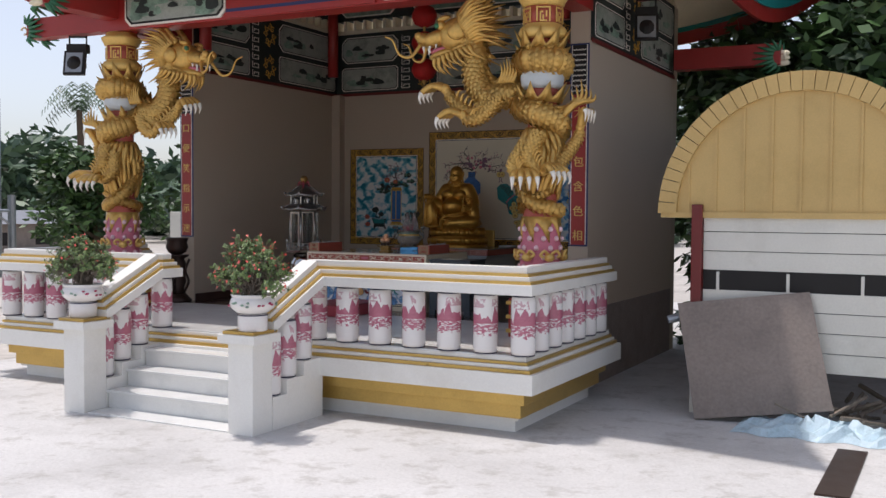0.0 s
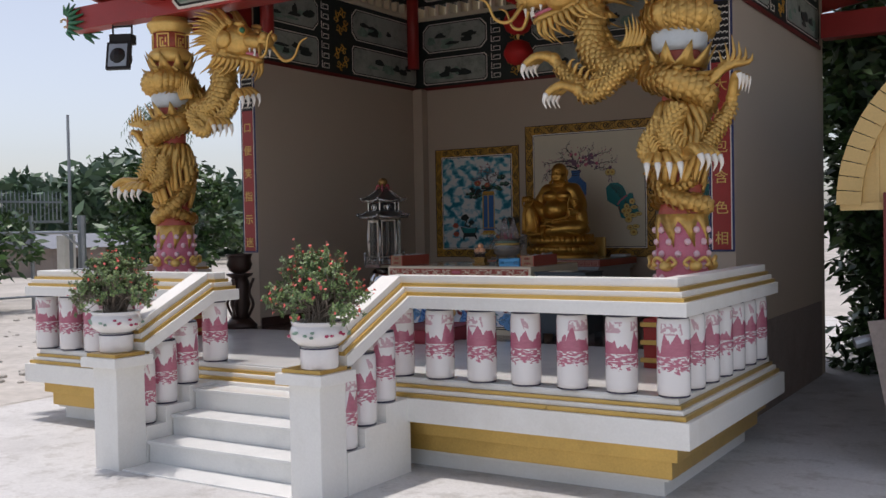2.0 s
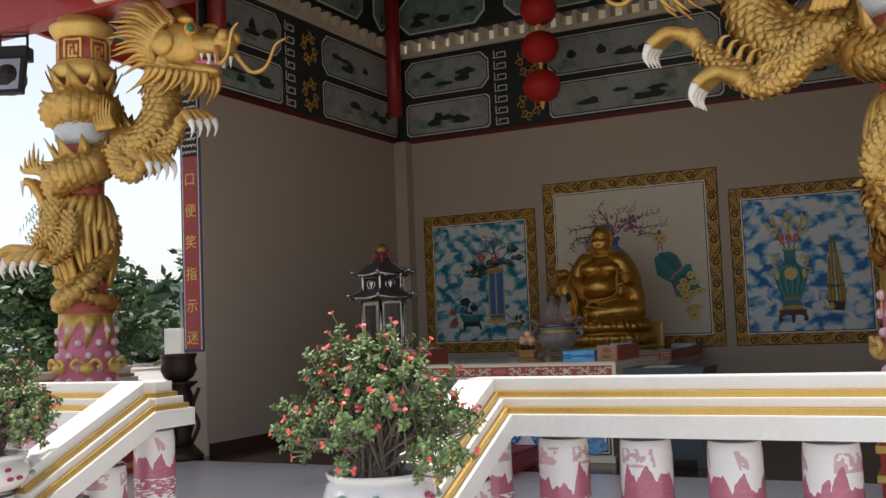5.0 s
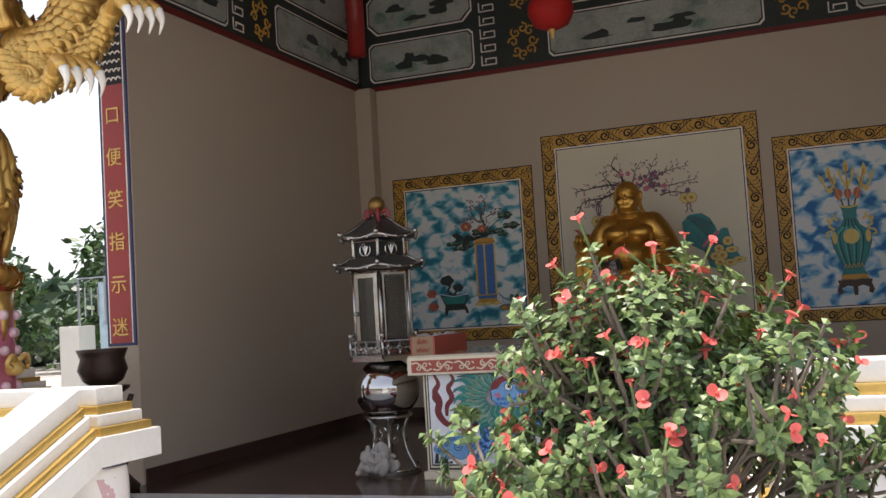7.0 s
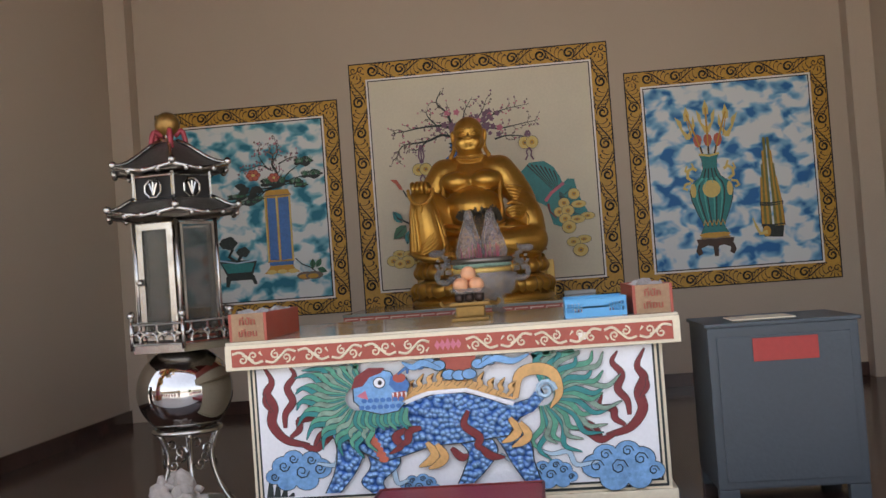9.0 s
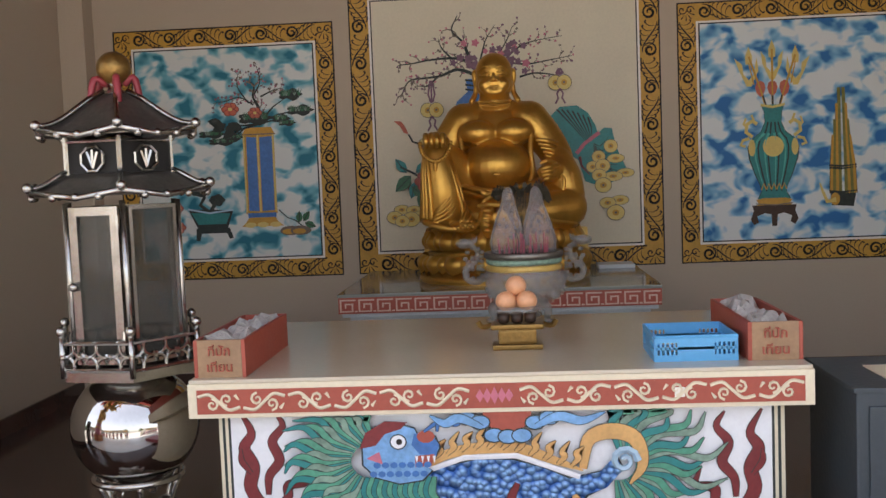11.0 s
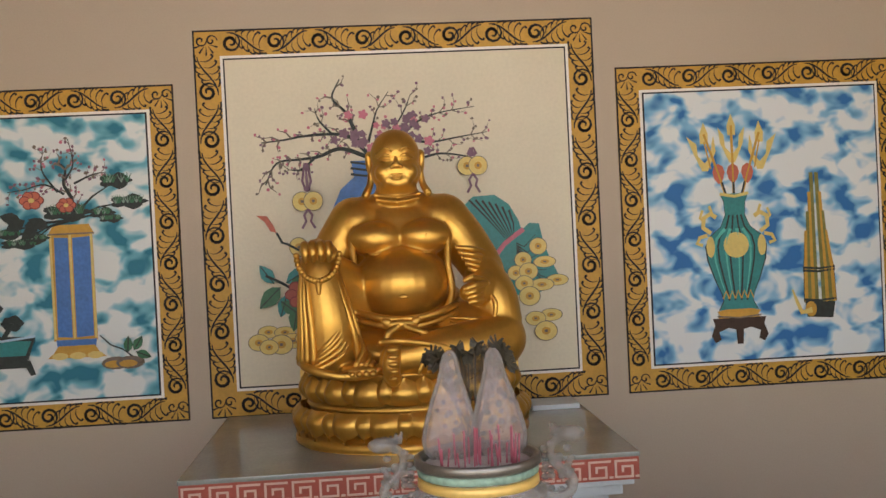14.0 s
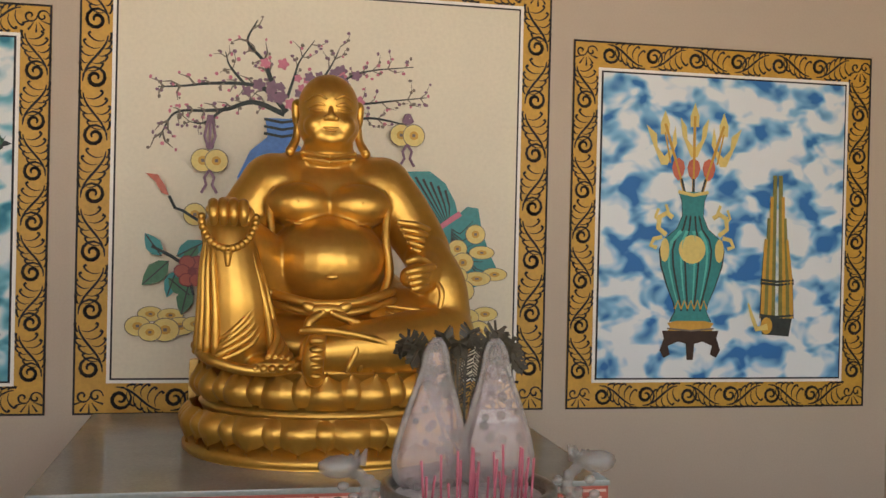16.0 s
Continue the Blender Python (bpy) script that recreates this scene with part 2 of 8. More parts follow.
def scale_material(name, col, dark, size):
    """Gold relief of overlapping scales, darker between them."""
    m = material(name, col, 0.38, metal=0.4, vary=0.15, scale=6)
    N, L = m.node_tree.nodes, m.node_tree.links
    b = N["Principled BSDF"]
    tc = N.new("ShaderNodeTexCoord")
    vo = N.new("ShaderNodeTexVoronoi"); vo.inputs["Scale"].default_value = size
    L.new(tc.outputs["Object"], vo.inputs["Vector"])
    cr = N.new("ShaderNodeMapRange"); cr.inputs["From Min"].default_value, cr.inputs["From Max"].default_value = 0.25, 0.75
    L.new(vo.outputs["Distance"], cr.inputs["Value"])
    mx = N.new("ShaderNodeMix"); mx.data_type = 'RGBA'
    mx.inputs[6].default_value, mx.inputs[7].default_value = srgb(col), srgb(dark)
    L.new(cr.outputs[0], mx.inputs[0]); L.new(mx.outputs[2], b.inputs["Base Color"])
    inv = N.new("ShaderNodeMath"); inv.operation = 'SUBTRACT'; inv.inputs[0].default_value = 1
    L.new(vo.outputs["Distance"], inv.inputs[1])
    bp = N.new("ShaderNodeBump"); bp.inputs["Strength"].default_value = 0.9; bp.inputs["Distance"].default_value = 0.02
    L.new(inv.outputs[0], bp.inputs["Height"]); L.new(bp.outputs[0], b.inputs["Normal"])
    return m


def baluster_material():
    """White porcelain with a rose landscape round the middle and a blossom above."""
    m = material("painted_porcelain", "e6e2de", 0.16, vary=0.04, coat=0.4)
    N, L = m.node_tree.nodes, m.node_tree.links
    b = N["Principled BSDF"]
    tc = N.new("ShaderNodeTexCoord")
    sep = N.new("ShaderNodeSeparateXYZ"); L.new(tc.outputs["Object"], sep.inputs[0])

    def math_node(op, a, c, d=None):
        n = N.new("ShaderNodeMath"); n.operation = op
        for i, v in enumerate((a, c, d)):
            if v is None:
                continue
            if isinstance(v, (int, float)):
                n.inputs[i].default_value = v
            else:
                L.new(v, n.inputs[i])
        return n.outputs[0]

    def noise_node(scale, vec, detail=3):
        n = N.new("ShaderNodeTexNoise"); n.inputs["Scale"].default_value = scale; n.inputs["Detail"].default_value = detail
        L.new(vec, n.inputs["Vector"])
        return n.outputs["Fac"]
    flat = N.new("ShaderNodeMapping"); flat.inputs["Scale"].default_value = (1, 1, 0.25)
    L.new(tc.outputs["Object"], flat.inputs["Vector"])
    peaks = noise_node(14, flat.outputs[0], 2)
    crest = math_node('MULTIPLY_ADD', peaks, 0.42, 0.175)
    below = math_node('LESS_THAN', sep.outputs["Z"], crest)
    wave = noise_node(26, tc.outputs["Object"], 2)
    foot = math_node('MULTIPLY_ADD', wave, 0.16, 0.115)
    above = math_node('GREATER_THAN', sep.outputs["Z"], foot)
    hills = math_node('MULTIPLY', below, above)
    streak = N.new("ShaderNodeMapping"); streak.inputs["Scale"].default_value = (1, 1, 4)
    L.new(tc.outputs["Object"], streak.inputs["Vector"])
    fine = noise_node(24, streak.outputs[0], 3)
    tone = math_node('GREATER_THAN', fine, 0.46)
    low = math_node('LESS_THAN', sep.outputs["Z"], 0.29)
    skip = math_node('SUBTRACT', 1.0, math_node('MULTIPLY', low, math_node('SUBTRACT', 1.0, tone)))
    mask = math_node('MULTIPLY', math_node('MULTIPLY', hills, skip), 0.9)
    bl = noise_node(30, tc.outputs["Object"], 2)
    up = math_node('MULTIPLY', math_node('GREATER_THAN', sep.outputs["Z"], 0.44), math_node('LESS_THAN', sep.outputs["Z"], 0.52))
    big = noise_node(7, flat.outputs[0], 1)
    blossom = math_node('MULTIPLY', math_node('MULTIPLY', up, math_node('GREATER_THAN', bl, 0.48)), math_node('GREATER_THAN', big, 0.46))
    mask = math_node('MAXIMUM', mask, math_node('MULTIPLY', blossom, 0.55))
    rose = N.new("ShaderNodeMix"); rose.data_type = 'RGBA'
    rose.inputs[6].default_value, rose.inputs[7].default_value = srgb("8f2449"), srgb("c25f7c")
    L.new(fine, rose.inputs[0])
    mx = N.new("ShaderNodeMix"); mx.data_type = 'RGBA'
    mx.inputs[6].default_value = srgb("e4e0dd")
    L.new(rose.outputs[2], mx.inputs[7]); L.new(mask, mx.inputs[0]); L.new(mx.outputs[2], b.inputs["Base Color"])
    return m


def island_leaf(name, a, c):
    """Leaf green that differs from leaf to leaf."""
    m = material(name, a, 0.45, vary=0.2, scale=9)
    N, L = m.node_tree.nodes, m.node_tree.links
    b = N["Principled BSDF"]
    g_ = N.new("ShaderNodeNewGeometry")
    mx = N.new("ShaderNodeMix"); mx.data_type = 'RGBA'
    mx.inputs[6].default_value, mx.inputs[7].default_value = srgb(a), srgb(c)
    L.new(g_.outputs["Random Per Island"], mx.inputs[0]); L.new(mx.outputs[2], b.inputs["Base Color"])
    b.inputs["Subsurface Weight"].default_value = 0.0
    return m


M["thorn_leaf"] = island_leaf("thorn_bush_leaf", "859a5b", "46603a")
M["tree_leaf"] = island_leaf("tree_leaf_green", "4f6e35", "22381c")
M["bamboo_leaf"] = island_leaf("bamboo_leaf_green", "4c6a3a", "1d3018")
# paler, greyer green: distance haze is mixed into this leaf colour
M["far_leaf"] = island_leaf("far_tree_hazed_green", "5b7352", "3c5240")
M["blue_scales"] = scale_material("painted_blue_scales", "8fbce6", "2f63ad", 46)
M["painted_porcelain"] = baluster_material()
M["pane"] = glass("smoky_glass", "4b4a45", 0.08, 0.38)
M["crystal"] = glass("clear_ribbed_plastic", "b3aca6", 0.08, 0.3)
M["crystal_dense"] = glass("silvered_clear_glass", "837d76", 0.1, 0.55)
M["frosted"] = glass("frosted_pink_plastic", "a5938f", 0.25, 0.42)

# ---- mesh helpers ----
def part(name, bm, mat, parent=None, label="", smooth=False):
    """Link a bmesh as one mesh object, under a thing where one is given."""
    me = bpy.data.meshes.new(name)
    bmesh.ops.recalc_face_normals(bm, faces=bm.faces)
    bm.to_mesh(me)
    bm.free()
    if smooth:
        for p in me.polygons:
            p.use_smooth = True
    for k in (mat if isinstance(mat, (list, tuple)) else [mat]):
        me.materials.append(M[k] if isinstance(k, str) else k)
    ob = new(name, me)
    if parent is not None:
        ob.parent = parent
    if label:
        ob["label"] = label
    return ob


def thing(name, at=(0, 0, 0), label="", category="", group="", kind=""):
    ob = new(name)
    ob.location = at
    ob.empty_display_size = 0.1
    return tagged(ob, label, category, group, kind)


def box(bm, x0, y0, z0, x1, y1, z1, bevel=0.0, m=None):
    if bevel:
        t = bmesh.new()
        box(t, x0, y0, z0, x1, y1, z1)
        bmesh.ops.bevel(t, geom=list(t.edges), offset=bevel, segments=2, affect='EDGES', profile=0.7)
        made = {v: bm.verts.new(m @ v.co if m is not None else v.co) for v in t.verts}
        for f in t.faces:
            bm.faces.new([made[v] for v in f.verts])
        t.free()
        return bm
    c = [Vector((x, y, z)) for z in (z0, z1) for y in (y0, y1) for x in (x0, x1)]
    v = [bm.verts.new(m @ p if m is not None else p) for p in c]
    for f in ((0, 2, 3, 1), (4, 5, 7, 6), (0, 1, 5, 4), (2, 6, 7, 3), (0, 4, 6, 2), (1, 3, 7, 5)):
        bm.faces.new([v[i] for i in f])
    return bm


def boxes(*items, bevel=0.0):
    bm = bmesh.new()
    for it in items:
        box(bm, *it, bevel=bevel)
    return bm


def lathe(profile, seg=24, at=(0, 0, 0), bm=None, m=None, square=0.0):
    """Turn a list of (radius, height) about the z axis."""
    bm = bm or bmesh.new()
    m = m or Matrix.Translation(at)
    rings = []
    for r, z in profile:
        rings.append([bm.verts.new(m @ Vector((r * math.cos(2 * math.pi * i / seg), r * math.sin(2 * math.pi * i / seg), z))) for i in range(seg)])
    for a, b in zip(rings, rings[1:]):
        for i in range(seg):
            bm.faces.new((a[i], a[(i + 1) % seg], b[(i + 1) % seg], b[i]))
    for ring in (rings[0], rings[-1]):
        try:
            bm.faces.new(ring)
        except ValueError:
            pass
    return bm


def tube(points, radii, seg=8, bm=None, closed_ends=True):
    """A round limb along points, with a radius each (or one for all)."""
    bm = bm or bmesh.new()
    pts = [Vector(p) for p in points]
    if not hasattr(radii, "__len__"):
        radii = [radii] * len(pts)
    rings, up = [], None
    for i, p in enumerate(pts):
        d = (pts[min(i + 1, len(pts) - 1)] - pts[max(i - 1, 0)]).normalized()
        if up is None:
            up = d.orthogonal().normalized()
        up = (up - d * up.dot(d))
        up = up.normalized() if up.length > 1e-6 else d.orthogonal().normalized()
        side = d.cross(up)
        rings.append([bm.verts.new(p + (up * math.cos(2 * math.pi * k / seg) + side * math.sin(2 * math.pi * k / seg)) * radii[i]) for k in range(seg)])
    for a, b in zip(rings, rings[1:]):
        for k in range(seg):
            bm.faces.new((a[k], a[(k + 1) % seg], b[(k + 1) % seg], b[k]))
    if closed_ends:
        bm.faces.new(rings[0]); bm.faces.new(rings[-1])
    return bm


def smooth_path(points, n=6):
    """Points on a Catmull-Rom curve through the given ones."""
    p = [Vector(q) for q in points]
    p = [p[0] * 2 - p[1]] + p + [p[-1] * 2 - p[-2]]
    out = []
    for i in range(1, len(p) - 2):
        for k in range(n):
            t = k / n
            a, b, c, d = p[i - 1], p[i], p[i + 1], p[i + 2]
            out.append(0.5 * ((2 * b) + (c - a) * t + (2 * a - 5 * b + 4 * c - d) * t * t + (3 * b - a - 3 * c + d) * t ** 3))
    out.append(p[-2])
    return out


def ball(bm, at, r, seg=12, squash=(1, 1, 1), turn=None):
    m = Matrix.Translation(at) @ (turn.to_4x4() if turn is not None else Matrix()) @ Matrix.Diagonal((r * squash[0], r * squash[1], r * squash[2], 1))
    n = max(5, seg * 2 // 3)
    top, low = bm.verts.new(m @ Vector((0, 0, 1))), bm.verts.new(m @ Vector((0, 0, -1)))
    rings = []
    for i in range(1, n):
        z, q = math.cos(math.pi * i / n), math.sin(math.pi * i / n)
        rings.append([bm.verts.new(m @ Vector((q * math.cos(2 * math.pi * k / seg), q * math.sin(2 * math.pi * k / seg), z))) for k in range(seg)])
    for k in range(seg):
        bm.faces.new((top, rings[0][k], rings[0][(k + 1) % seg]))
        bm.faces.new((low, rings[-1][(k + 1) % seg], rings[-1][k]))
        for a, b in zip(rings, rings[1:]):
            bm.faces.new((a[k], b[k], b[(k + 1) % seg], a[(k + 1) % seg]))
    return bm


def plate(bm, pts, y0, y1, frame_m=None):
    """A flat shape of (u, v) points, standing upright in the xz plane, from depth y0 to y1."""
    mm = frame_m or Matrix()
    a = [bm.verts.new(mm @ Vector((u, y0, v))) for u, v in pts]
    b = [bm.verts.new(mm @ Vector((u, y1, v))) for u, v in pts]
    n = len(pts)
    bm.faces.new(a); bm.faces.new(list(reversed(b)))
    for i in range(n):
        bm.faces.new((a[i], b[i], b[(i + 1) % n], a[(i + 1) % n]))
    return bm


def loft_poly(bm, loops):
    """Skin between closed loops of equal length."""
    rows = [[bm.verts.new(p) for p in lp] for lp in loops]
    for a, b in zip(rows, rows[1:]):
        for i in range(len(a)):
            bm.faces.new((a[i], a[(i + 1) % len(a)], b[(i + 1) % len(b)], b[i]))
    bm.faces.new(rows[0]); bm.faces.new(rows[-1])
    return bm


# ---- plan ----
FL = 0.767            # shrine floor above the ground
WX, WT = 2.9, 0.25    # inner half width and thickness of the side walls
WY = -3.75            # front end of the side walls
RX, RY, RW = 3.62, -6.61, 0.32   # outer half width, front line and width of the railing
STX = 0.08            # middle of the stairs
FRZ = 4.13            # underside of the painted frieze
CLZ = 5.20            # sill of the clerestory
ROOFZ = 6.05          # ceiling
# ---- ground ----
bm = bmesh.new()
g = [-900, -300, -100, -40, -20, -12, -8, -4, 0, 4, 8, 12, 20, 40, 100, 300, 900]
vv = [[bm.verts.new((x, y, 0)) for y in g] for x in g]
for i in range(len(g) - 1):
    for j in range(len(g) - 1):
        bm.faces.new((vv[i][j], vv[i + 1][j], vv[i + 1][j + 1], vv[i][j + 1]))
ground = tagged(part("ground", bm, "earth"), "pale dusty bare earth with tyre tracks", "ground", kind="structure")

yard = tagged(part("pavement", boxes((-4.6, -30, -0.06, 14, 8, 0.012), bevel=0.004), "concrete"), "pale grey worn concrete yard slab", "pavement", kind="structure")

# ---- platform ----
plat = thing("platform", (0, 0, 0), "white and gold moulded raised shrine platform", "platform", kind="structure")
def ring_box(name, off, z0, z1, mat, bevel=0.008):
    """One course of the platform, off metres outside the railing line."""
    bm = boxes((-RX - off, RY - off, z0, RX + off, -3.97 + off, z1), bevel=bevel)
    return part(name, bm, mat, plat)
ring_box("base_course", -0.27, 0.0, 0.13, "white")
ring_box("base_fillet", -0.22, 0.13, 0.16, "white")
ring_box("cove", -0.18, 0.16, 0.30, "gold_paint")
ring_box("upper_cove", -0.12, 0.30, 0.425, "gold_paint")
ring_box("slab", 0.015, 0.425, 0.615, "white")
ring_box("moulding", -0.02, 0.615, 0.65, "gold_paint")
ring_box("moulding", -0.045, 0.65, 0.685, "white")
ring_box("moulding", -0.07, 0.685, 0.715, "gold_paint")
ring_box("moulding", -0.095, 0.715, FL - 0.012, "white")
floor = tagged(part("floor", boxes((-RX + 0.1, RY + 0.1, FL - 0.012, RX - 0.1, WY - 0.302, FL)), "marble"), "pale grey polished marble porch floor", "floor", kind="structure")
floor_in = tagged(part("floor_inner", boxes((-WX, WY - 0.3, FL - 0.03, WX, 0, FL - 0.001)), "floor_dark"), "dark brown polished granite shrine floor", "floor", kind="structure")

# ---- stairs ----
stairs = thing("stairs", (STX, RY, 0), "white marble steps up to the shrine", "stairs", kind="structure")
SW = 0.92
for i in range(5):
    z = FL * (i + 0.15) / 4.15 if i < 4 else FL
    y1 = 0.02
    y0 = -1.08 + i * 0.27
    bm = boxes((-SW, y0 + 0.02, 0, SW, y1 - 0.001 * i, z - 0.03))
    if i < 4:
        part("riser", bm, "marble", stairs)
        part("tread", boxes((-SW + 0.002, y0 - 0.01, z - 0.03, SW - 0.002, y0 + 0.30, z), bevel=0.008), "marble", stairs)
    else:
        bm.free()

# ---- railing ----
rail = thing("railing", (0, 0, 0), "white railing with gold mouldings and porcelain balusters", "railing", kind="structure")
RB, RT = 1.34, 1.60
COURSES = ((0.0, RB, RB + 0.10, "white"), (-0.022, RB + 0.10, RB + 0.13, "gold_paint"), (-0.045, RB + 0.13, RB + 0.17, "white"),
           (-0.068, RB + 0.17, RB + 0.20, "gold_paint"), (-0.09, RB + 0.20, RT, "white"))
LXI, RXI = STX - 0.90, STX + 0.90      # inner edges of the flights of rail beside the stairs
def rail_run(x0, y0, x1, y1, name="handrail"):
    for off, z0, z1, mat in COURSES:
        part(name if off == 0 else "moulding", boxes((x0 - off, y0 - off, z0, x1 + off, y1 + off, z1), bevel=0.006), mat, rail)
rail_run(RXI, RY, RX, RY + RW)
rail_run(-RX, RY, LXI, RY + RW)
for s in (-1, 1):
    a, b = sorted((s * RX, s * (RX - RW)))
    for off, z0, z1, mat in COURSES:
        part("handrail" if off == 0 else "moulding", boxes((a - off, RY + RW + off + 0.002, z0, b + off, -4.09 + off, z1), bevel=0.006), mat, rail)

NY0, NY1 = -7.72, -7.42     # newel post depth
def slope_course(x0, x1, off, z0, z1, mat):
    """A sloping piece of handrail from the newel up to the level rail."""
    lo = 0.955 - RB
    ya, yb = NY1 - 0.02, RY + 0.0
    bm = bmesh.new()
    loops = []
    for y, dz in ((ya, lo), (yb, 0.0)):
        loops.append([Vector((x0 - off, y, z0 + dz)), Vector((x1 + off, y, z0 + dz)), Vector((x1 + off, y, z1 + dz)), Vector((x0 - off, y, z1 + dz))])
    loft_poly(bm, loops)
    part("sloping_rail", bm, mat, rail)
for s in (-1, 1):
    xi = LXI if s < 0 else RXI
    x0, x1 = sorted((xi, xi + s * 0.36))
    for off, z0, z1, mat in COURSES:
        slope_course(x0, x1, off, z0, z1, mat)
    # solid stringer wall under the balusters
    bm = bmesh.new()
    prof = [(RY + 0.02, 0.0), (NY1 + 0.0, 0.0), (NY1, 0.33), (NY1 + 0.22, 0.33), (NY1 + 0.22, 0.47), (NY1 + 0.5, 0.47), (NY1 + 0.5, 0.61), (RY + 0.02, 0.61)]
    loops = [[Vector((x, y, z)) for y, z in prof] for x in (x0 + 0.05, x1 - 0.03)]
    loft_poly(bm, loops)
    part("stringer", bm, "white", rail)
    xc = (x0 + x1) / 2
    part("newel_post", boxes((xc - 0.145, NY0, 0, xc + 0.145, NY1, 0.87), bevel=0.012), "white", rail)
    part("newel_cap", boxes((xc - 0.215, NY0 - 0.07, 0.87, xc + 0.215, NY1 + 0.04, 0.955), bevel=0.01), "white", rail)
    part("cap_moulding", boxes((xc - 0.18, NY0 - 0.035, 0.955, xc + 0.18, NY1 + 0.03, 0.985), bevel=0.006), "gold_paint", rail)

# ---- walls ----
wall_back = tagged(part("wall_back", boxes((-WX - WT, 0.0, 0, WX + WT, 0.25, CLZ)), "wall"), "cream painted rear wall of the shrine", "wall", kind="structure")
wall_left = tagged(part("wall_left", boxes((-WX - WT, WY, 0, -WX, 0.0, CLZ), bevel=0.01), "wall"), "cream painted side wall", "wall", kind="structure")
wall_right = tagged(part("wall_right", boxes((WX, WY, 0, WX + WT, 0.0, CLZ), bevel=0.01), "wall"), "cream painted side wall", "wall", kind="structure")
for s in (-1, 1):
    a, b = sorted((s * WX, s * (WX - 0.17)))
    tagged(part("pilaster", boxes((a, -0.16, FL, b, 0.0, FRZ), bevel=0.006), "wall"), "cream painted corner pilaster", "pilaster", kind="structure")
a = tagged(part("baseboard", boxes((-WX + 0.17, -0.02, FL, WX - 0.17, 0.0, FL + 0.1)), "floor_dark"), "dark brown granite skirting", "baseboard", kind="structure")
for s in (-1, 1):
    a, b = sorted((s * WX, s * (WX - 0.02)))
    tagged(part("baseboard", boxes((a, WY + 0.02, FL, b, -0.16, FL + 0.1)), "floor_dark"), "dark brown granite skirting", "baseboard", kind="structure")
tagged(part("wall_dado", boxes((WX + WT, WY + .02, 0, WX + WT + .012, 0, .95), bevel=.003), "board"), "weathered grey stone dado on the outer wall", "dado", kind="structure")
# ---- balusters ----
proto = thing("baluster", (0, 0, 0), "white porcelain baluster with a rose painted landscape", "baluster", group="porcelain balusters")
part("barrel", lathe([(0.10, 0.012), (0.113, 0.016), (0.118, 0.05), (0.119, 0.28), (0.117, 0.50), (0.112, 0.548), (0.10, 0.556)], 24), "painted_porcelain", proto, smooth=True)
part("foot_ring", lathe([(0.105, 0), (0.112, 0.003), (0.112, 0.014), (0.104, 0.017)], 24), "ink", proto, "dark grey foot ring", smooth=True)
part("top_ring", lathe([(0.095, 0.552), (0.108, 0.555), (0.108, 0.566), (0.095, 0.570)], 24), "ink", proto, "dark grey top ring", smooth=True)
spots = []
for i in range(7):
    spots += [(1.13 + i * 0.39, RY + RW / 2, FL), (-1.13 - i * 0.39 + 0.14 * (i == 0), RY + RW / 2, FL)]
for i in range(6):
    spots += [(RX - RW / 2, -6.08 + i * 0.35, FL), (-RX + RW / 2, -6.08 + i * 0.35, FL)]
for s in (-1, 1):
    xc = STX + s * 1.10
    spots += [(xc, NY1 + 0.62, 0.61), (xc, NY1 + 0.36, 0.47), (xc, NY1 + 0.11, 0.33)]
first = True
for i, (x, y, z) in enumerate(spots):
    m = pose(x, y, z, 0, 0, (i * 137) % 360)
    if first:
        proto.matrix_basis = m
        first = False
    else:
        copy_thing(proto, m)

# ---- dragon columns ----
def face_mat(bm, before, k):
    bm.faces.ensure_lookup_table()
    for i in range(before, len(bm.faces)):
        bm.faces[i].material_index = k


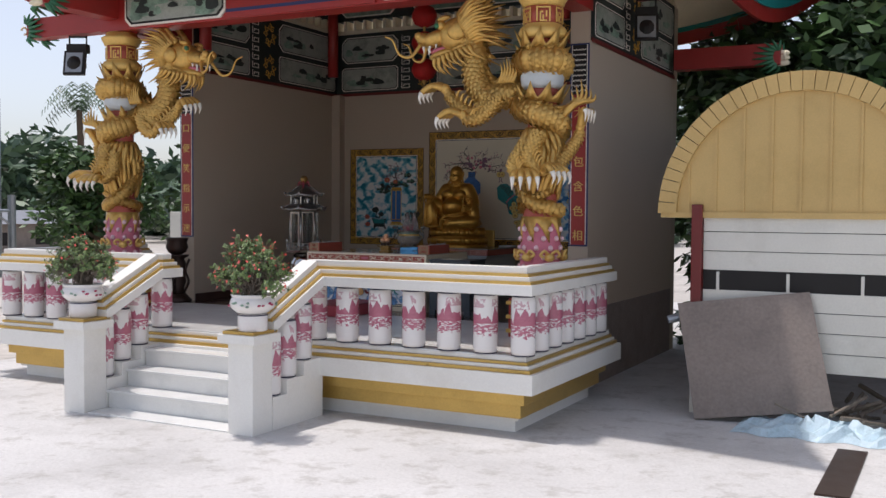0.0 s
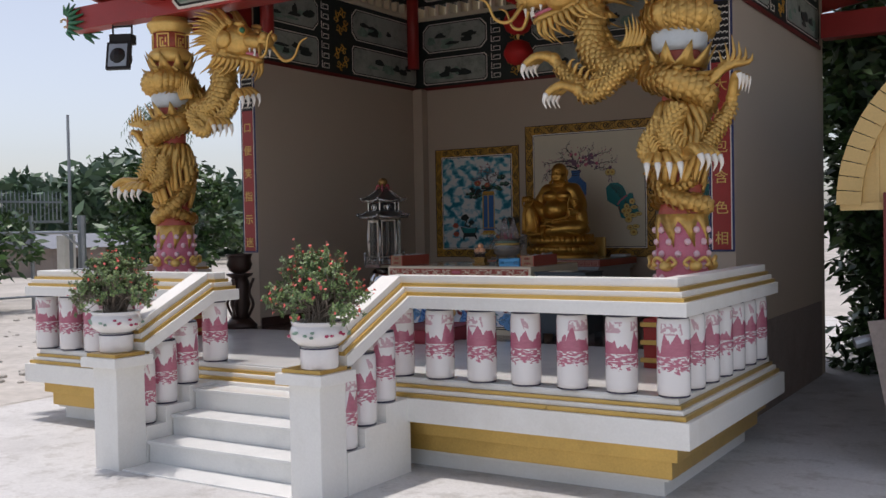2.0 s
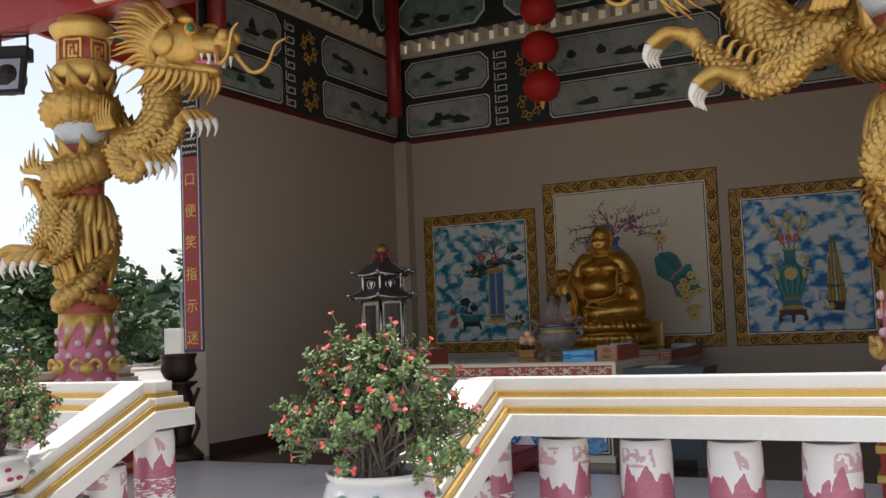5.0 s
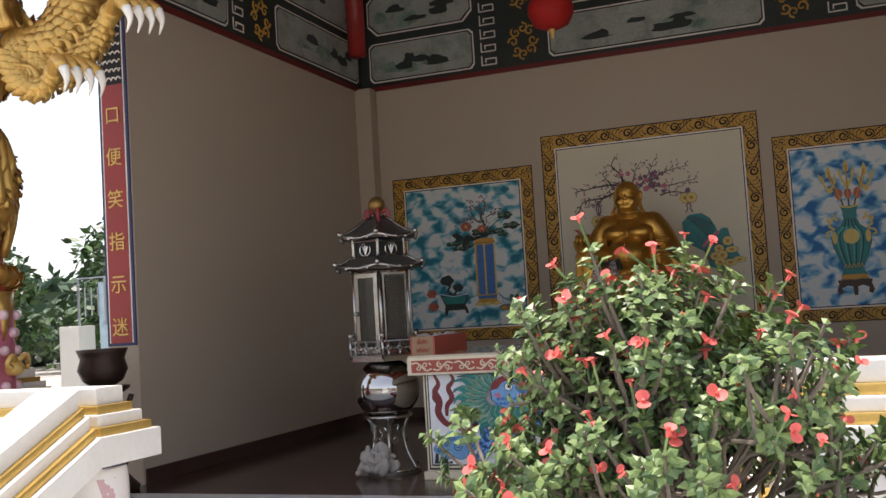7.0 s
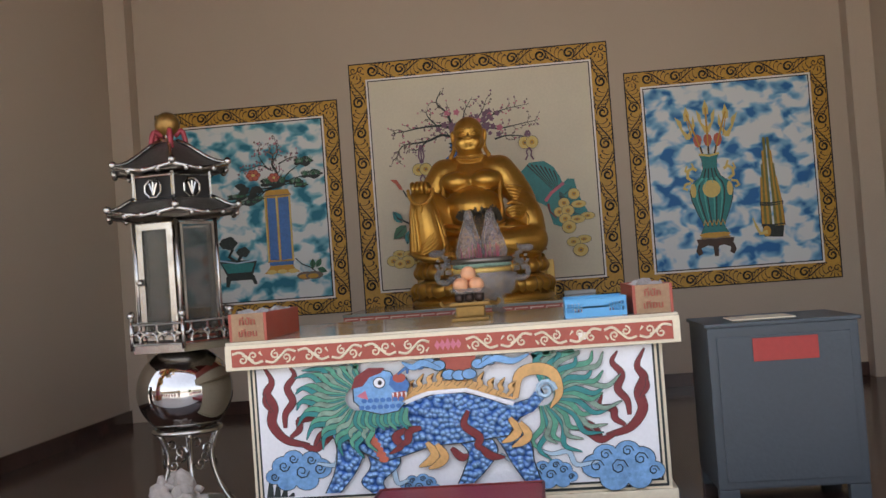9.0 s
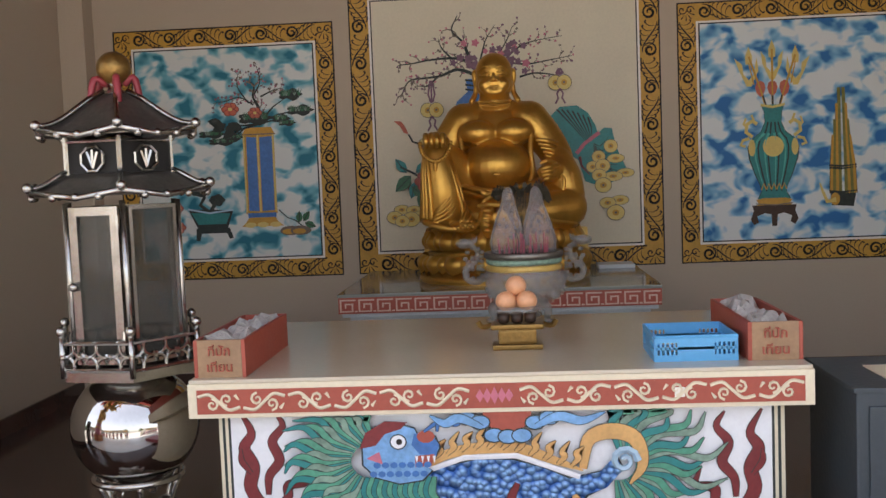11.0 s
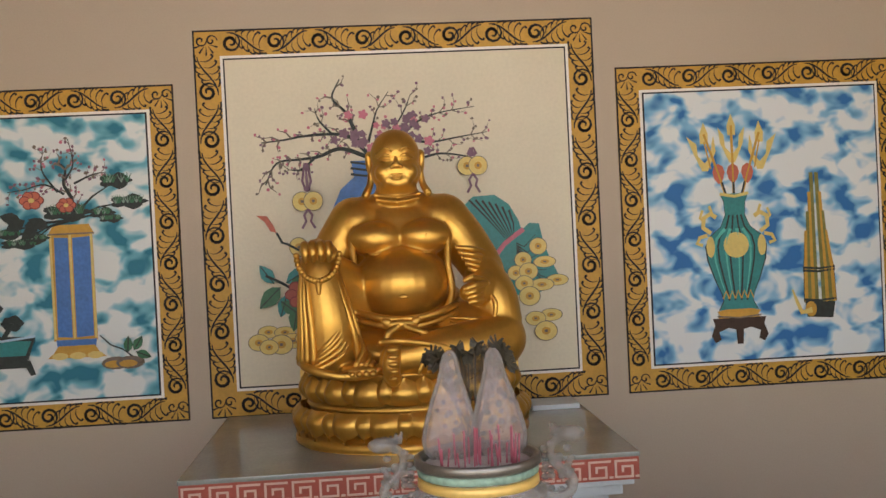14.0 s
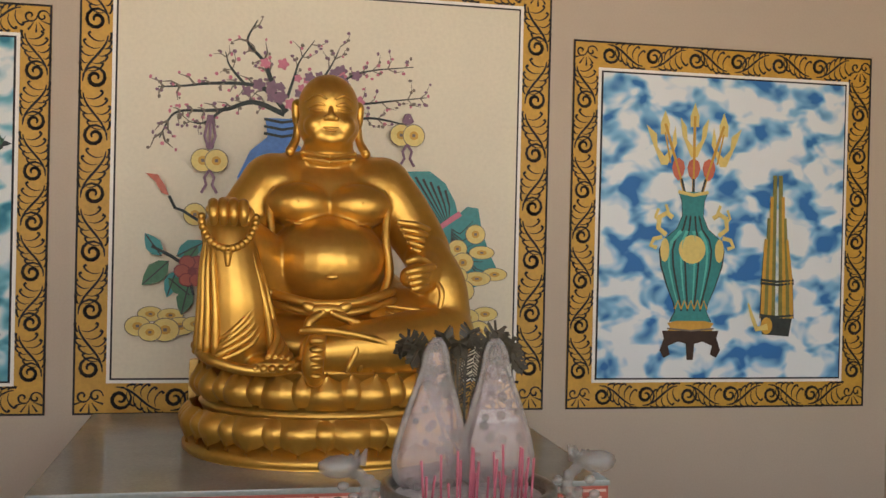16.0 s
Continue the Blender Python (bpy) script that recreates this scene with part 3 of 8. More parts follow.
def column(s):
    col = thing("column", (s * 3.05, -5.0, FL), "gold dragon column with key-pattern collar and pink studded foot", "column", group="front columns")
    part("plinth", boxes((-0.26, -0.26, 0, 0.26, 0.26, 0.42), bevel=0.02), "red", col, "red plinth with a key fret")
    for k in range(3):
        part("plinth_band", boxes((-0.28, -0.28, 0.05 + k * 0.15, 0.28, 0.28, 0.09 + k * 0.15), bevel=0.008), "gold_paint", col, "gold band")
    part("foot", lathe([(0.24, 0.42), (0.25, 0.5), (0.22, 0.62), (0.218, 0.9), (0.214, 1.27)], 24), "pink", col, "pink studded column foot", smooth=True)
    bm = bmesh.new()
    for r in range(7):
        for k in range(9):
            a = (k + 0.5 * (r % 2)) * 2 * math.pi / 9
            ball(bm, (0.222 * math.cos(a), 0.222 * math.sin(a), 0.56 + r * 0.1), 0.030, 8)
    for k in range(6):
        a = k * math.pi / 3 + .26
        c, s_ = math.cos(a), math.sin(a)
        cl = bmesh.new()
        ball(cl, (.235 * c, .235 * s_, .86), .06, 12, (1, 1, .75))
        for q in (-1, 1):
            tube(smooth_path([(.25 * c - q * .02 * s_, .25 * s_ + q * .02 * c, .90), (.27 * c - q * .07 * s_, .27 * s_ + q * .07 * c, .93), (.26 * c - q * .11 * s_, .26 * s_ + q * .11 * c, .89), (.27 * c - q * .08 * s_, .27 * s_ + q * .08 * c, .86)], 4), .016, 7, cl)
        part("cloud_scroll", cl, "pale_gold", col, "gold cloud scroll at the foot", smooth=True)
    part("studs", bm, "stud_pink", col, "pale pink round studs", smooth=True)
    part("shaft", lathe([(0.205, 1.0), (0.205, 1.27), (0.18, 1.35), (0.155, 1.6), (0.15, 2.3), (0.17, 2.6), (0.18, 3.4)], 24), "brick_red", col, "dull red shaft inside the coils", smooth=True)
    part("collar", lathe([(0.19, 3.18), (0.25, 3.2), (0.265, 3.25), (0.24, 3.3), (0.2, 3.33), (0.2, 3.34)], 28), "pale_gold", col, smooth=True)
    part("key_band", lathe([(0.196, 3.33), (0.196, 3.52)], 28), "brick_red", col, "brick red band with a key fret", smooth=True)
    bm = bmesh.new()
    for k in range(6):
        a = k * math.pi / 3 + 0.4
        mm = Matrix.Rotation(a, 4, 'Z') @ Matrix.Translation((0, -0.2, 3.425))
        for (u0, v0, u1, v1) in ((-.075, .062, .075, .078), (-.075, -.078, -.059, .062), (.059, -.078, .075, .062), (-.04, -.078, -.024, .03), (-.04, .014, .0, .03), (.024, -.03, .04, .03), (-.024, -.078, .04, -.062), (-.01, -.062, .006, -.01)):
            box(bm, u0, -0.006, v0, u1, 0.006, v1, m=mm)
    part("key_fret", bm, "pale_gold", col, "raised gold key fret")
    part("capital", lathe([(0.19, 3.52), (0.225, 3.53), (0.235, 3.56), (0.26, 3.60), (0.265, 3.63), (0.21, 3.66), (0.2, 3.70)], 28), "pale_gold", col, smooth=True)
    return col


def dragon(s):
    """Gold dragon winding round a column, its head out towards the middle; one mesh."""
    bm = bmesh.new()
    rnd = random.Random(5 + s)
    cx, cy = s * 3.05, -5.0

    def P(u, w, z):
        return Vector((cx - s * u, cy - w, z))

    def ring(a, r, z):
        a = math.radians(a)
        return P(r * math.cos(a), r * math.sin(a), z)
    # body: from the tail coil up and out to the neck
    ctrl = [ring(120, .19, 2.30), ring(60, .19, 2.22), ring(0, .19, 2.16), ring(-60, .19, 2.13), ring(-130, .19, 2.12), ring(-200, .19, 2.14), ring(-270, .19, 2.20), ring(-325, .19, 2.34),
            ring(-375, .18, 2.55), ring(-430, .17, 2.78), ring(-500, .18, 2.95), ring(-560, .2, 3.08), ring(-630, .21, 3.16), ring(-700, .21, 3.24), ring(-760, .2, 3.42),
            ring(-810, .19, 3.58), ring(-870, .19, 3.68), ring(-940, .19, 3.71), ring(-1010, .19, 3.72), ring(-1080, .19, 3.70), ring(-1130, .21, 3.60), P(.24, -.19, 3.48), P(.42, -.08, 3.40), P(.60, .0, 3.36), P(.74, -.02, 3.46), P(.81, -.03, 3.64), P(.80, -.04, 3.84), P(.88, -.05, 4.02), P(1.04, -.05, 4.07)]
    rads = [.022, .04, .05, .058, .062, .066, .07, .075, .08, .09, .10, .115, .125, .125, .125, .13, .135, .135, .135, .135, .135, .135, .135, .14, .142, .138, .13, .125, .12, .11]
    path = smooth_path(ctrl, 6)
    rr = [rads[min(i // 6, len(rads) - 1)] * (1 - (i % 6) / 6) + rads[min(i // 6 + 1, len(rads) - 1)] * ((i % 6) / 6) for i in range(len(path))]
    tube(path, rr, 14, bm)

    def coat_of_scales(pts, rad, size, start=0.0):
        """Overlapping raised scales in staggered rows along a limb."""
        up, run, row = None, size, 0
        for i in range(1, len(pts) - 1):
            seg_ = (pts[i] - pts[i - 1]).length
            run += seg_
            d = (pts[i + 1] - pts[i - 1]).normalized()
            if up is None:
                up = d.orthogonal().normalized()
            up = (up - d * up.dot(d)).normalized()
            while run >= size * .8:
                run -= size * .8
                row += 1
                p, r = pts[i] - d * run, rad[i]
                n_ = max(6, int(2 * math.pi * r / size))
                for k in range(n_):
                    a = (k + .5 * (row % 2)) * 2 * math.pi / n_ + start
                    nn = up * math.cos(a) + d.cross(up) * math.sin(a)
                    tt = d.cross(nn)
                    h = size * .56
                    c = p + nn * (r - .003)
                    v = [bm.verts.new(q) for q in (c + tt * h, c + tt * h * .8 - d * size * .55 + nn * .013, c - d * size * .95 + nn * .024, c - tt * h * .8 - d * size * .55 + nn * .013, c - tt * h, c - d * size * .4 + nn * .028)]
                    for j in range(4):
                        bm.faces.new((v[j], v[j + 1], v[5]))
                    bm.faces.new((v[4], v[0], v[5]))
    coat_of_scales(path, rr, .060)
    # back fins along the body
    for i in range(40, len(path) - 3, 4):
        p, d = path[i], (path[i + 1] - path[i - 1]).normalized()
        outw = Vector((p.x - cx, p.y - cy, 0)).normalized() if i < 126 else Vector((s * 0.9, 0, .6))
        up = (Vector((0, 0, 1)) * (0.8 if i < 126 else .3) + outw * 0.6)
        up = (up - d * up.dot(d)).normalized()
        h = (.05 if i < 126 else .11) + 0.05 * rnd.random()
        side = d.cross(up)
        base = p + up * rr[i] * 0.92
        a, b, c, t = (bm.verts.new(base + d * 0.06), bm.verts.new(base - d * 0.06 + side * 0.022), bm.verts.new(base - d * 0.06 - side * 0.022), bm.verts.new(base + up * h - d * 0.09))
        for f in ((a, b, t), (b, c, t), (c, a, t), (a, c, b)):
            bm.faces.new(f)

    def spike(root, tip, r, bend=Vector((0, 0, 0.05)), seg=6):
        root, tip = Vector(root), Vector(tip)
        mid = (root + tip) / 2 + bend
        pts = smooth_path([root, mid, tip], 3)
        tube(pts, [r * (1 - 0.93 * i / (len(pts) - 1)) for i in range(len(pts))], seg, bm)

    def crown(r0, r1, z0, z1, n_, twist=0.0, curl=8):
        """A ring of broad pointed leaves standing out from the column."""
        low = [[], []]
        for k in range(n_ * 8):
            q = k / 8
            f = abs((q % 1) - .5) * 2
            f = (1 - f) ** 1.5
            a = 360 * q / n_ + twist + curl * f
            for j, dr in ((0, 0), (1, -.03)):
                low[j].append((bm.verts.new(ring(360 * q / n_ + twist, r0 + dr, z0)), bm.verts.new(ring(a, r0 + (r1 - r0) * (.25 + .75 * f) + dr * (1 - .8 * f), z0 + (z1 - z0) * (.22 + .78 * f)))))
        n8 = n_ * 8
        for k in range(n8):
            m = (k + 1) % n8
            o, w = low
            bm.faces.new((o[k][0], o[m][0], o[m][1], o[k][1])); bm.faces.new((w[k][0], w[k][1], w[m][1], w[m][0]))
            bm.faces.new((o[k][1], o[m][1], w[m][1], w[k][1])); bm.faces.new((o[k][0], w[k][0], w[m][0], o[m][0]))
    crown(.215, .31, 3.82, 4.06, 9)
    crown(.215, .31, 3.27, 3.48, 9, 20)
    crown(.215, .228, 2.06, 1.78, 8, 10, 14)
    # long wavy strands flowing down the shaft between the feet
    for a0, z1, z0, n_ in ((-60, 2.92, 2.26, 6), (20, 2.95, 2.36, 5), (110, 2.86, 2.24, 6), (190, 2.95, 2.3, 5), (250, 2.8, 2.24, 4)):
        for k in range(n_):
            a = a0 + (k - n_ / 2) * 15
            w = rnd.uniform(0, 2)
            pts = [ring(a + 10 * math.sin(3.4 * t + w) + 16 * t * (1 if a0 < 100 else -1), .165 + .05 * math.sin(math.pi * t) + .012 * (k % 2), z1 + (z0 - z1) * t) for t in [i / 10 for i in range(11)]]
            tube(pts, [(.014 + .020 * math.sin(math.pi * min(1, .2 + t / 13))) * (.75 + .4 * (k % 2)) for t in range(11)], 7, bm)
    for k in range(16):
        a = k * 22.5
        tube(smooth_path([ring(a, .15, 3.0), ring(a + 8, .20, 2.9), ring(a + 16, .235, 2.78), ring(a + 22, .20, 2.68)], 4), [.03, .034, .036, .036, .034, .032, .03, .028, .026, .022, .018, .014, .008], 7, bm)
    # plume of fins on the outer side
    for k in range(6):
        spike(P(-.24 - .03 * k, .08, 3.12 + .03 * k), P(-.36 - .055 * k, .10, 3.50 - .055 * abs(k - 2)), .042, P(-.09, 0, -.03) - P(0, 0, 0))
        spike(P(.30 + .03 * k, .12, 3.50), P(.26 + .035 * k, .14, 3.78 - .03 * abs(k - 3)), .03, P(-.03, 0, 0) - P(0, 0, 0))
    # the four legs with clawed feet
    def leg(pts, r0, toe_dir, spread):
        pp = smooth_path(pts, 5)
        r0 *= 0.85
        m0 = len(bm.faces)
        lr = [r0 * (1 - 0.4 * i / (len(pp) - 1)) for i in range(len(pp))]
        tube(pp, lr, 10, bm)
        coat_of_scales(pp, lr, .042)
        end = Vector(pts[-1]); td = Vector(toe_dir).normalized(); sp = Vector(spread).normalized()
        ball(bm, end, r0 * 0.75, 10)
        for k in (-1.3, -0.45, 0.45, 1.3):
            q1 = end + td * 0.12 + sp * k * 0.065 + Vector((0, 0, 0.045))
            q2 = end + td * 0.22 + sp * k * 0.10 - Vector((0, 0, 0.02))
            q3 = end + td * 0.22 + sp * k * 0.105 - Vector((0, 0, 0.15))
            tube(smooth_path([end, q1, q2], 4), [.042, .042, .04, .038, .038, .037, .036, .034, .03], 8, bm)
            m0 = len(bm.faces)
            tube(smooth_path([q2, (q2 + q3) / 2 + td * 0.025, q3], 3), [.028, .025, .021, .016, .011, .007, .003], 7, bm)
            face_mat(bm, m0, 2)
        for k in range(5):
            q = Vector(pts[1]).lerp(Vector(pts[-2]), k / 4)
            spike(q, q + Vector((s * .10, -.03, .12)), .03)
    leg([P(.55, .08, 3.32), P(.78, .1, 3.18), P(1.0, .1, 3.32), P(1.12, .1, 3.47)], .095, P(1, .1, 0) - P(0, 0, 0), (0, 1, 0.2))
    leg([P(.48, .12, 3.3), P(.62, .2, 3.14), P(.76, .22, 3.10), P(.84, .22, 3.16)], .09, P(1, .2, 0) - P(0, 0, 0), (0, 1, 0.1))
    leg([P(-.05, .25, 2.9), P(.0, .36, 2.68), P(-.1, .38, 2.55), P(-.16, .36, 2.54)], .09, P(-1, .25, 0) - P(0, 0, 0), (0.3, 1, 0))
    leg([P(.1, .25, 2.8), P(.18, .34, 2.6), P(.1, .40, 2.5), P(.04, .40, 2.48)], .08, P(-.5, 1, 0) - P(0, 0, 0), (1, 0.2, 0))
    leg([P(-.2, .1, 2.55), P(-.33, .05, 2.75), P(-.42, .02, 2.9), P(-.44, .02, 3.0)], .08, P(-.5, 0, 1) - P(0, 0, 0), (0, 1, 0))
    # head
    h0 = P(1.18, -.05, 4.06)
    fw = (P(1, .1, -.22) - P(0, 0, 0)).normalized()
    sd = Vector((0, 0, 1)).cross(fw).normalized()
    up = fw.cross(sd).normalized()
    if up.z < 0:
        up = -up
    def HP(f, w, z):
        return h0 + (fw * (f - .12) + sd * w + up * z) * 1.28
    rot = Matrix((fw, sd, up)).transposed()
    def hb(c, r, n_, sc=(1, 1, 1), mt=Matrix.Identity(3)):
        ball(bm, c, r * 1.28, n_, sc, mt)
    hb(HP(0, 0, 0), 0.17, 14, (1.15, .9, .9), rot)
    hb(HP(.2, 0, .02), 0.12, 14, (1.3, .85, .62), rot)
    hb(HP(.33, 0, .04), 0.075, 12, (.9, 1.1, .9), rot)
    hb(HP(.17, 0, -.13), 0.10, 12, (1.5, .8, .42), rot)
    hb(HP(-.02, 0, -.12), 0.12, 12, (1.1, .85, .7), rot)
    for w in (-1, 1):
        hb(HP(.12, w * .085, .10), 0.045, 10)
        hb(HP(.08, w * .10, .15), 0.05, 8, (1.4, .6, .5), rot)
        hb(HP(.36, w * .05, .075), 0.04, 8)
        hb(HP(-.04, w * .15, .0), 0.09, 10, (1.1, .5, .9), rot)
        spike(HP(-.05, w * .07, .13), HP(-.4, w * .16, .36), .052, up * -.05)
        spike(HP(-.1, w * .14, .08), HP(-.3, w * .26, .16), .045, up * .04)
        m0 = len(bm.faces)
        for f, z, dz in ((.33, -.03, -.07), (.27, -.04, -.045), (.21, -.04, -.04), (.28, -.1, .06)):
            spike(HP(f, w * .06, z), HP(f + .01, w * .062, z + dz), .018, Vector((0, 0, 0)))
        face_mat(bm, m0, 2)
        m0 = len(bm.faces)
        hb(HP(.15, w * .115, .10), 0.026, 8)
        face_mat(bm, m0, 3)
        pts = smooth_path([HP(.34, w * .07, .0), HP(.44, w * .13, -.1), HP(.53, w * .16, -.06), HP(.56, w * .18, .07), HP(.62, w * .2, .12)], 5)
        tube(pts, [.022 - .0007 * i for i in range(len(pts))], 7, bm)
        # mane and beard
        for k in range(16):
            t = k / 15
            spike(HP(-.06 - .06 * t, w * (.08 + .08 * math.sin(t * 3)), .14 - .26 * t), HP(-.38 - .05 * math.sin(k * 2.3), w * (.12 + .14 * math.sin(t * 3)), .30 - .52 * t), .046, up * .05)
        for k in range(9):
            spike(HP(.25 - k * .045, w * (.05 + .012 * k), -.15), HP(.22 - k * .06, w * (.06 + .016 * k), -.30 - .03 * math.sin(k * 1.7)), .034, fw * .04)
    m0 = len(bm.faces)
    hb(HP(.2, 0, -.085), 0.09, 10, (1.3, .6, .25), rot)
    face_mat(bm, m0, 4)
    ob = part("dragon_statue", bm, ["dragon_gold", "dragon_gold", "claw", "green", "pink"], smooth=True)
    return tagged(ob, "gilded scaly dragon sculpture with white claws coiled round a column", "dragon statue", group="column dragons")


for s in (-1, 1):
    column(s)
    dragon(s)
    egg = tagged(part("cloud_boss", lathe([(.19, 3.42), (.225, 3.46), (.235, 3.55), (.22, 3.64), (.19, 3.66)], 24, at=(s * 3.05, -5.0, 0)), "ped_paint", smooth=True), "pale grey-white painted cloud boss on the column", "ornament")

# ---- roof frame over the porch ----
roof = thing("roof", (0, 0, 0), "temple roof with upturned corners, red beams and painted fascia", "roof", kind="structure")
def roof_edge(t, side, off=0.0):
    """A point of the eave line: t from -1 to 1 along one side; the corners rise and reach out."""
    lift = 0.75 * abs(t) ** 3.2
    reach = 0.45 * abs(t) ** 3
    if side == "front":
        return Vector((t * (4.75 + 0.25 * abs(t) ** 3), -5.85 - reach - off, 5.05 + lift))
    if side == "back":
        return Vector((-t * (4.75 + 0.25 * abs(t) ** 3), 1.6 + reach + off, 5.05 + lift))
    if side == "right":
        return Vector((4.55 + reach + off, t * 4.1 - 2.2, 5.05 + lift))
    return Vector((-4.55 - reach - off, -t * 4.1 - 2.2, 5.05 + lift))
bm, bm_soffit, bm_fascia, bm_trim, bm_gold = bmesh.new(), bmesh.new(), bmesh.new(), bmesh.new(), bmesh.new()
NS = 26
for side in ("front", "right", "back", "left"):
    cols = []
    for i in range(NS + 1):
        t = -1 + 2 * i / NS
        e = roof_edge(t, side)
        top = Vector((e.x * 0.35, -2.1 + (e.y + 2.1) * 0.3, 7.4))
        colv = []
        for k in range(9):
            q = k / 8
            p = e.lerp(top, q)
            p.z = e.z + (7.4 - e.z) * (0.45 * q + 0.55 * q * q) + 0.12
            colv.append(p)
        cols.append(colv)
    for b_, dz in ((bm, 0.0), (bm_soffit, -0.16)):
        vs = [[b_.verts.new(p + Vector((0, 0, dz))) for p in c] for c in cols]
        for i in range(NS):
            for k in range(8):
                b_.faces.new((vs[i][k], vs[i + 1][k], vs[i + 1][k + 1], vs[i][k + 1]))
    ed = [roof_edge(-1 + 2 * i / NS, side) for i in range(NS + 1)]
    for b_, z0, z1, o in ((bm_fascia, -0.10, 0.06, 0.0), (bm_trim, -0.30, -0.10, -0.03), (bm_gold, 0.06, 0.17, 0.035)):
        lo = [roof_edge(-1 + 2 * i / NS, side, o) for i in range(NS + 1)]
        lo2 = [roof_edge(-1 + 2 * i / NS, side, o - 0.05) for i in range(NS + 1)]
        r = [[b_.verts.new(p + Vector((0, 0, z0))) for p in lo], [b_.verts.new(p + Vector((0, 0, z1))) for p in lo],
             [b_.verts.new(p + Vector((0, 0, z1))) for p in lo2], [b_.verts.new(p + Vector((0, 0, z0))) for p in lo2]]
        for q in range(4):
            for i in range(NS):
                b_.faces.new((r[q][i], r[q][i + 1], r[(q + 1) % 4][i + 1], r[(q + 1) % 4][i]))
part("tiles", bm, "brick_red", roof, "dull red roof covering", smooth=True)
part("soffit", bm_soffit, "cream", roof, "off-white painted soffit boards", smooth=True)
part("fascia", bm_fascia, "teal", roof, "turquoise scroll-painted fascia")
part("eave_board", bm_trim, "red", roof, "red eave board")
part("eave_ornament", bm_gold, "pale_gold", roof, "gold eave edging")

def beam(x0, y0, z0, x1, y1, z1, name="beam", mat="red"):
    return part(name, boxes((x0, y0, z0, x1, y1, z1), bevel=0.012), mat, roof)
beam(-3.25, -5.18, 4.47, 3.25, -4.86, 5.3, "front_beam")
for s in (-1, 1):
    a, b = sorted((s * 2.92, s * 3.18))
    beam(a, -4.86, 4.47, b, WY - 0.002, 5.0, "side_beam")
    beam(a, -6.4, 4.62, b, -5.18, 4.88, "cantilever")
    a, b = sorted((s * 3.25, s * 4.75))
    beam(a, -5.12, 4.50, b, -4.9, 4.78, "cantilever")
    beam(a, -0.35, 4.20, b, -0.1, 4.5, "cantilever")
    beam(a, -2.4, 4.85, b - 0.1 * s * (s > 0), -2.2, 5.05, "cantilever")
    # hip beam out to the corner
    p0, p1 = Vector((s * 3.1, -5.1, 4.95)), Vector((s * 4.85, -6.2, 5.5))
    bm = bmesh.new()
    d = (p1 - p0).normalized(); sd = d.cross(Vector((0, 0, 1))).normalized() * 0.09
    loft_poly(bm, [[p - sd, p + sd, p + sd + Vector((0, 0, .26)), p - sd + Vector((0, 0, .26))] for p in (p0, p0.lerp(p1, .5) - Vector((0, 0, .05)), p1)])
    part("hip_beam", bm, "red", roof)
    # painted bracket ends
    for (bx, by, bz, ang) in ((s * 3.05, -6.42, 4.70, 0), (s * 4.78, -5.0, 4.60, s * 90), (s * 4.78, -0.22, 4.3, s * 90)):
        mm = Matrix.Translation((bx, by, bz)) @ Matrix.Rotation(math.radians(ang), 4, 'Z')
        bm = bmesh.new()
        for k in range(9):
            a = math.radians(-70 + k * 22)
            tube([mm @ Vector((0, .12, 0.02)), mm @ Vector((0.145, .06 + .16 * math.cos(a) * .5, .2 * math.sin(a) * .7)), mm @ Vector((0.15, .3 * math.cos(a) + .1, .24 * math.sin(a)))], [.03, .035, .008], 6, bm)
            tube([mm @ Vector((0, .12, 0.02)), mm @ Vector((-0.145, .06 + .16 * math.cos(a) * .5, .2 * math.sin(a) * .7)), mm @ Vector((-0.15, .3 * math.cos(a) + .1, .24 * math.sin(a)))], [.03, .035, .008], 6, bm)
        part("bracket_leaves", bm, "green", roof, "green carved leaves on a beam end", smooth=True)
        bm = bmesh.new()
        for k in range(3):
            ball(bm, mm @ Vector((0, .02, -.07 + k * .07)), .075, 10, (1.5, .7, .6))
            scroll_pts = [mm @ Vector((-.1 + .1 * k + .05 * math.cos(t), -.04, .02 + .05 * math.sin(t))) for t in [i * .6 for i in range(9)]]
            tube(scroll_pts, .016, 6, bm)
        part("bracket_end", bm, "cream", roof, "cream carved cloud on a beam end", smooth=True)

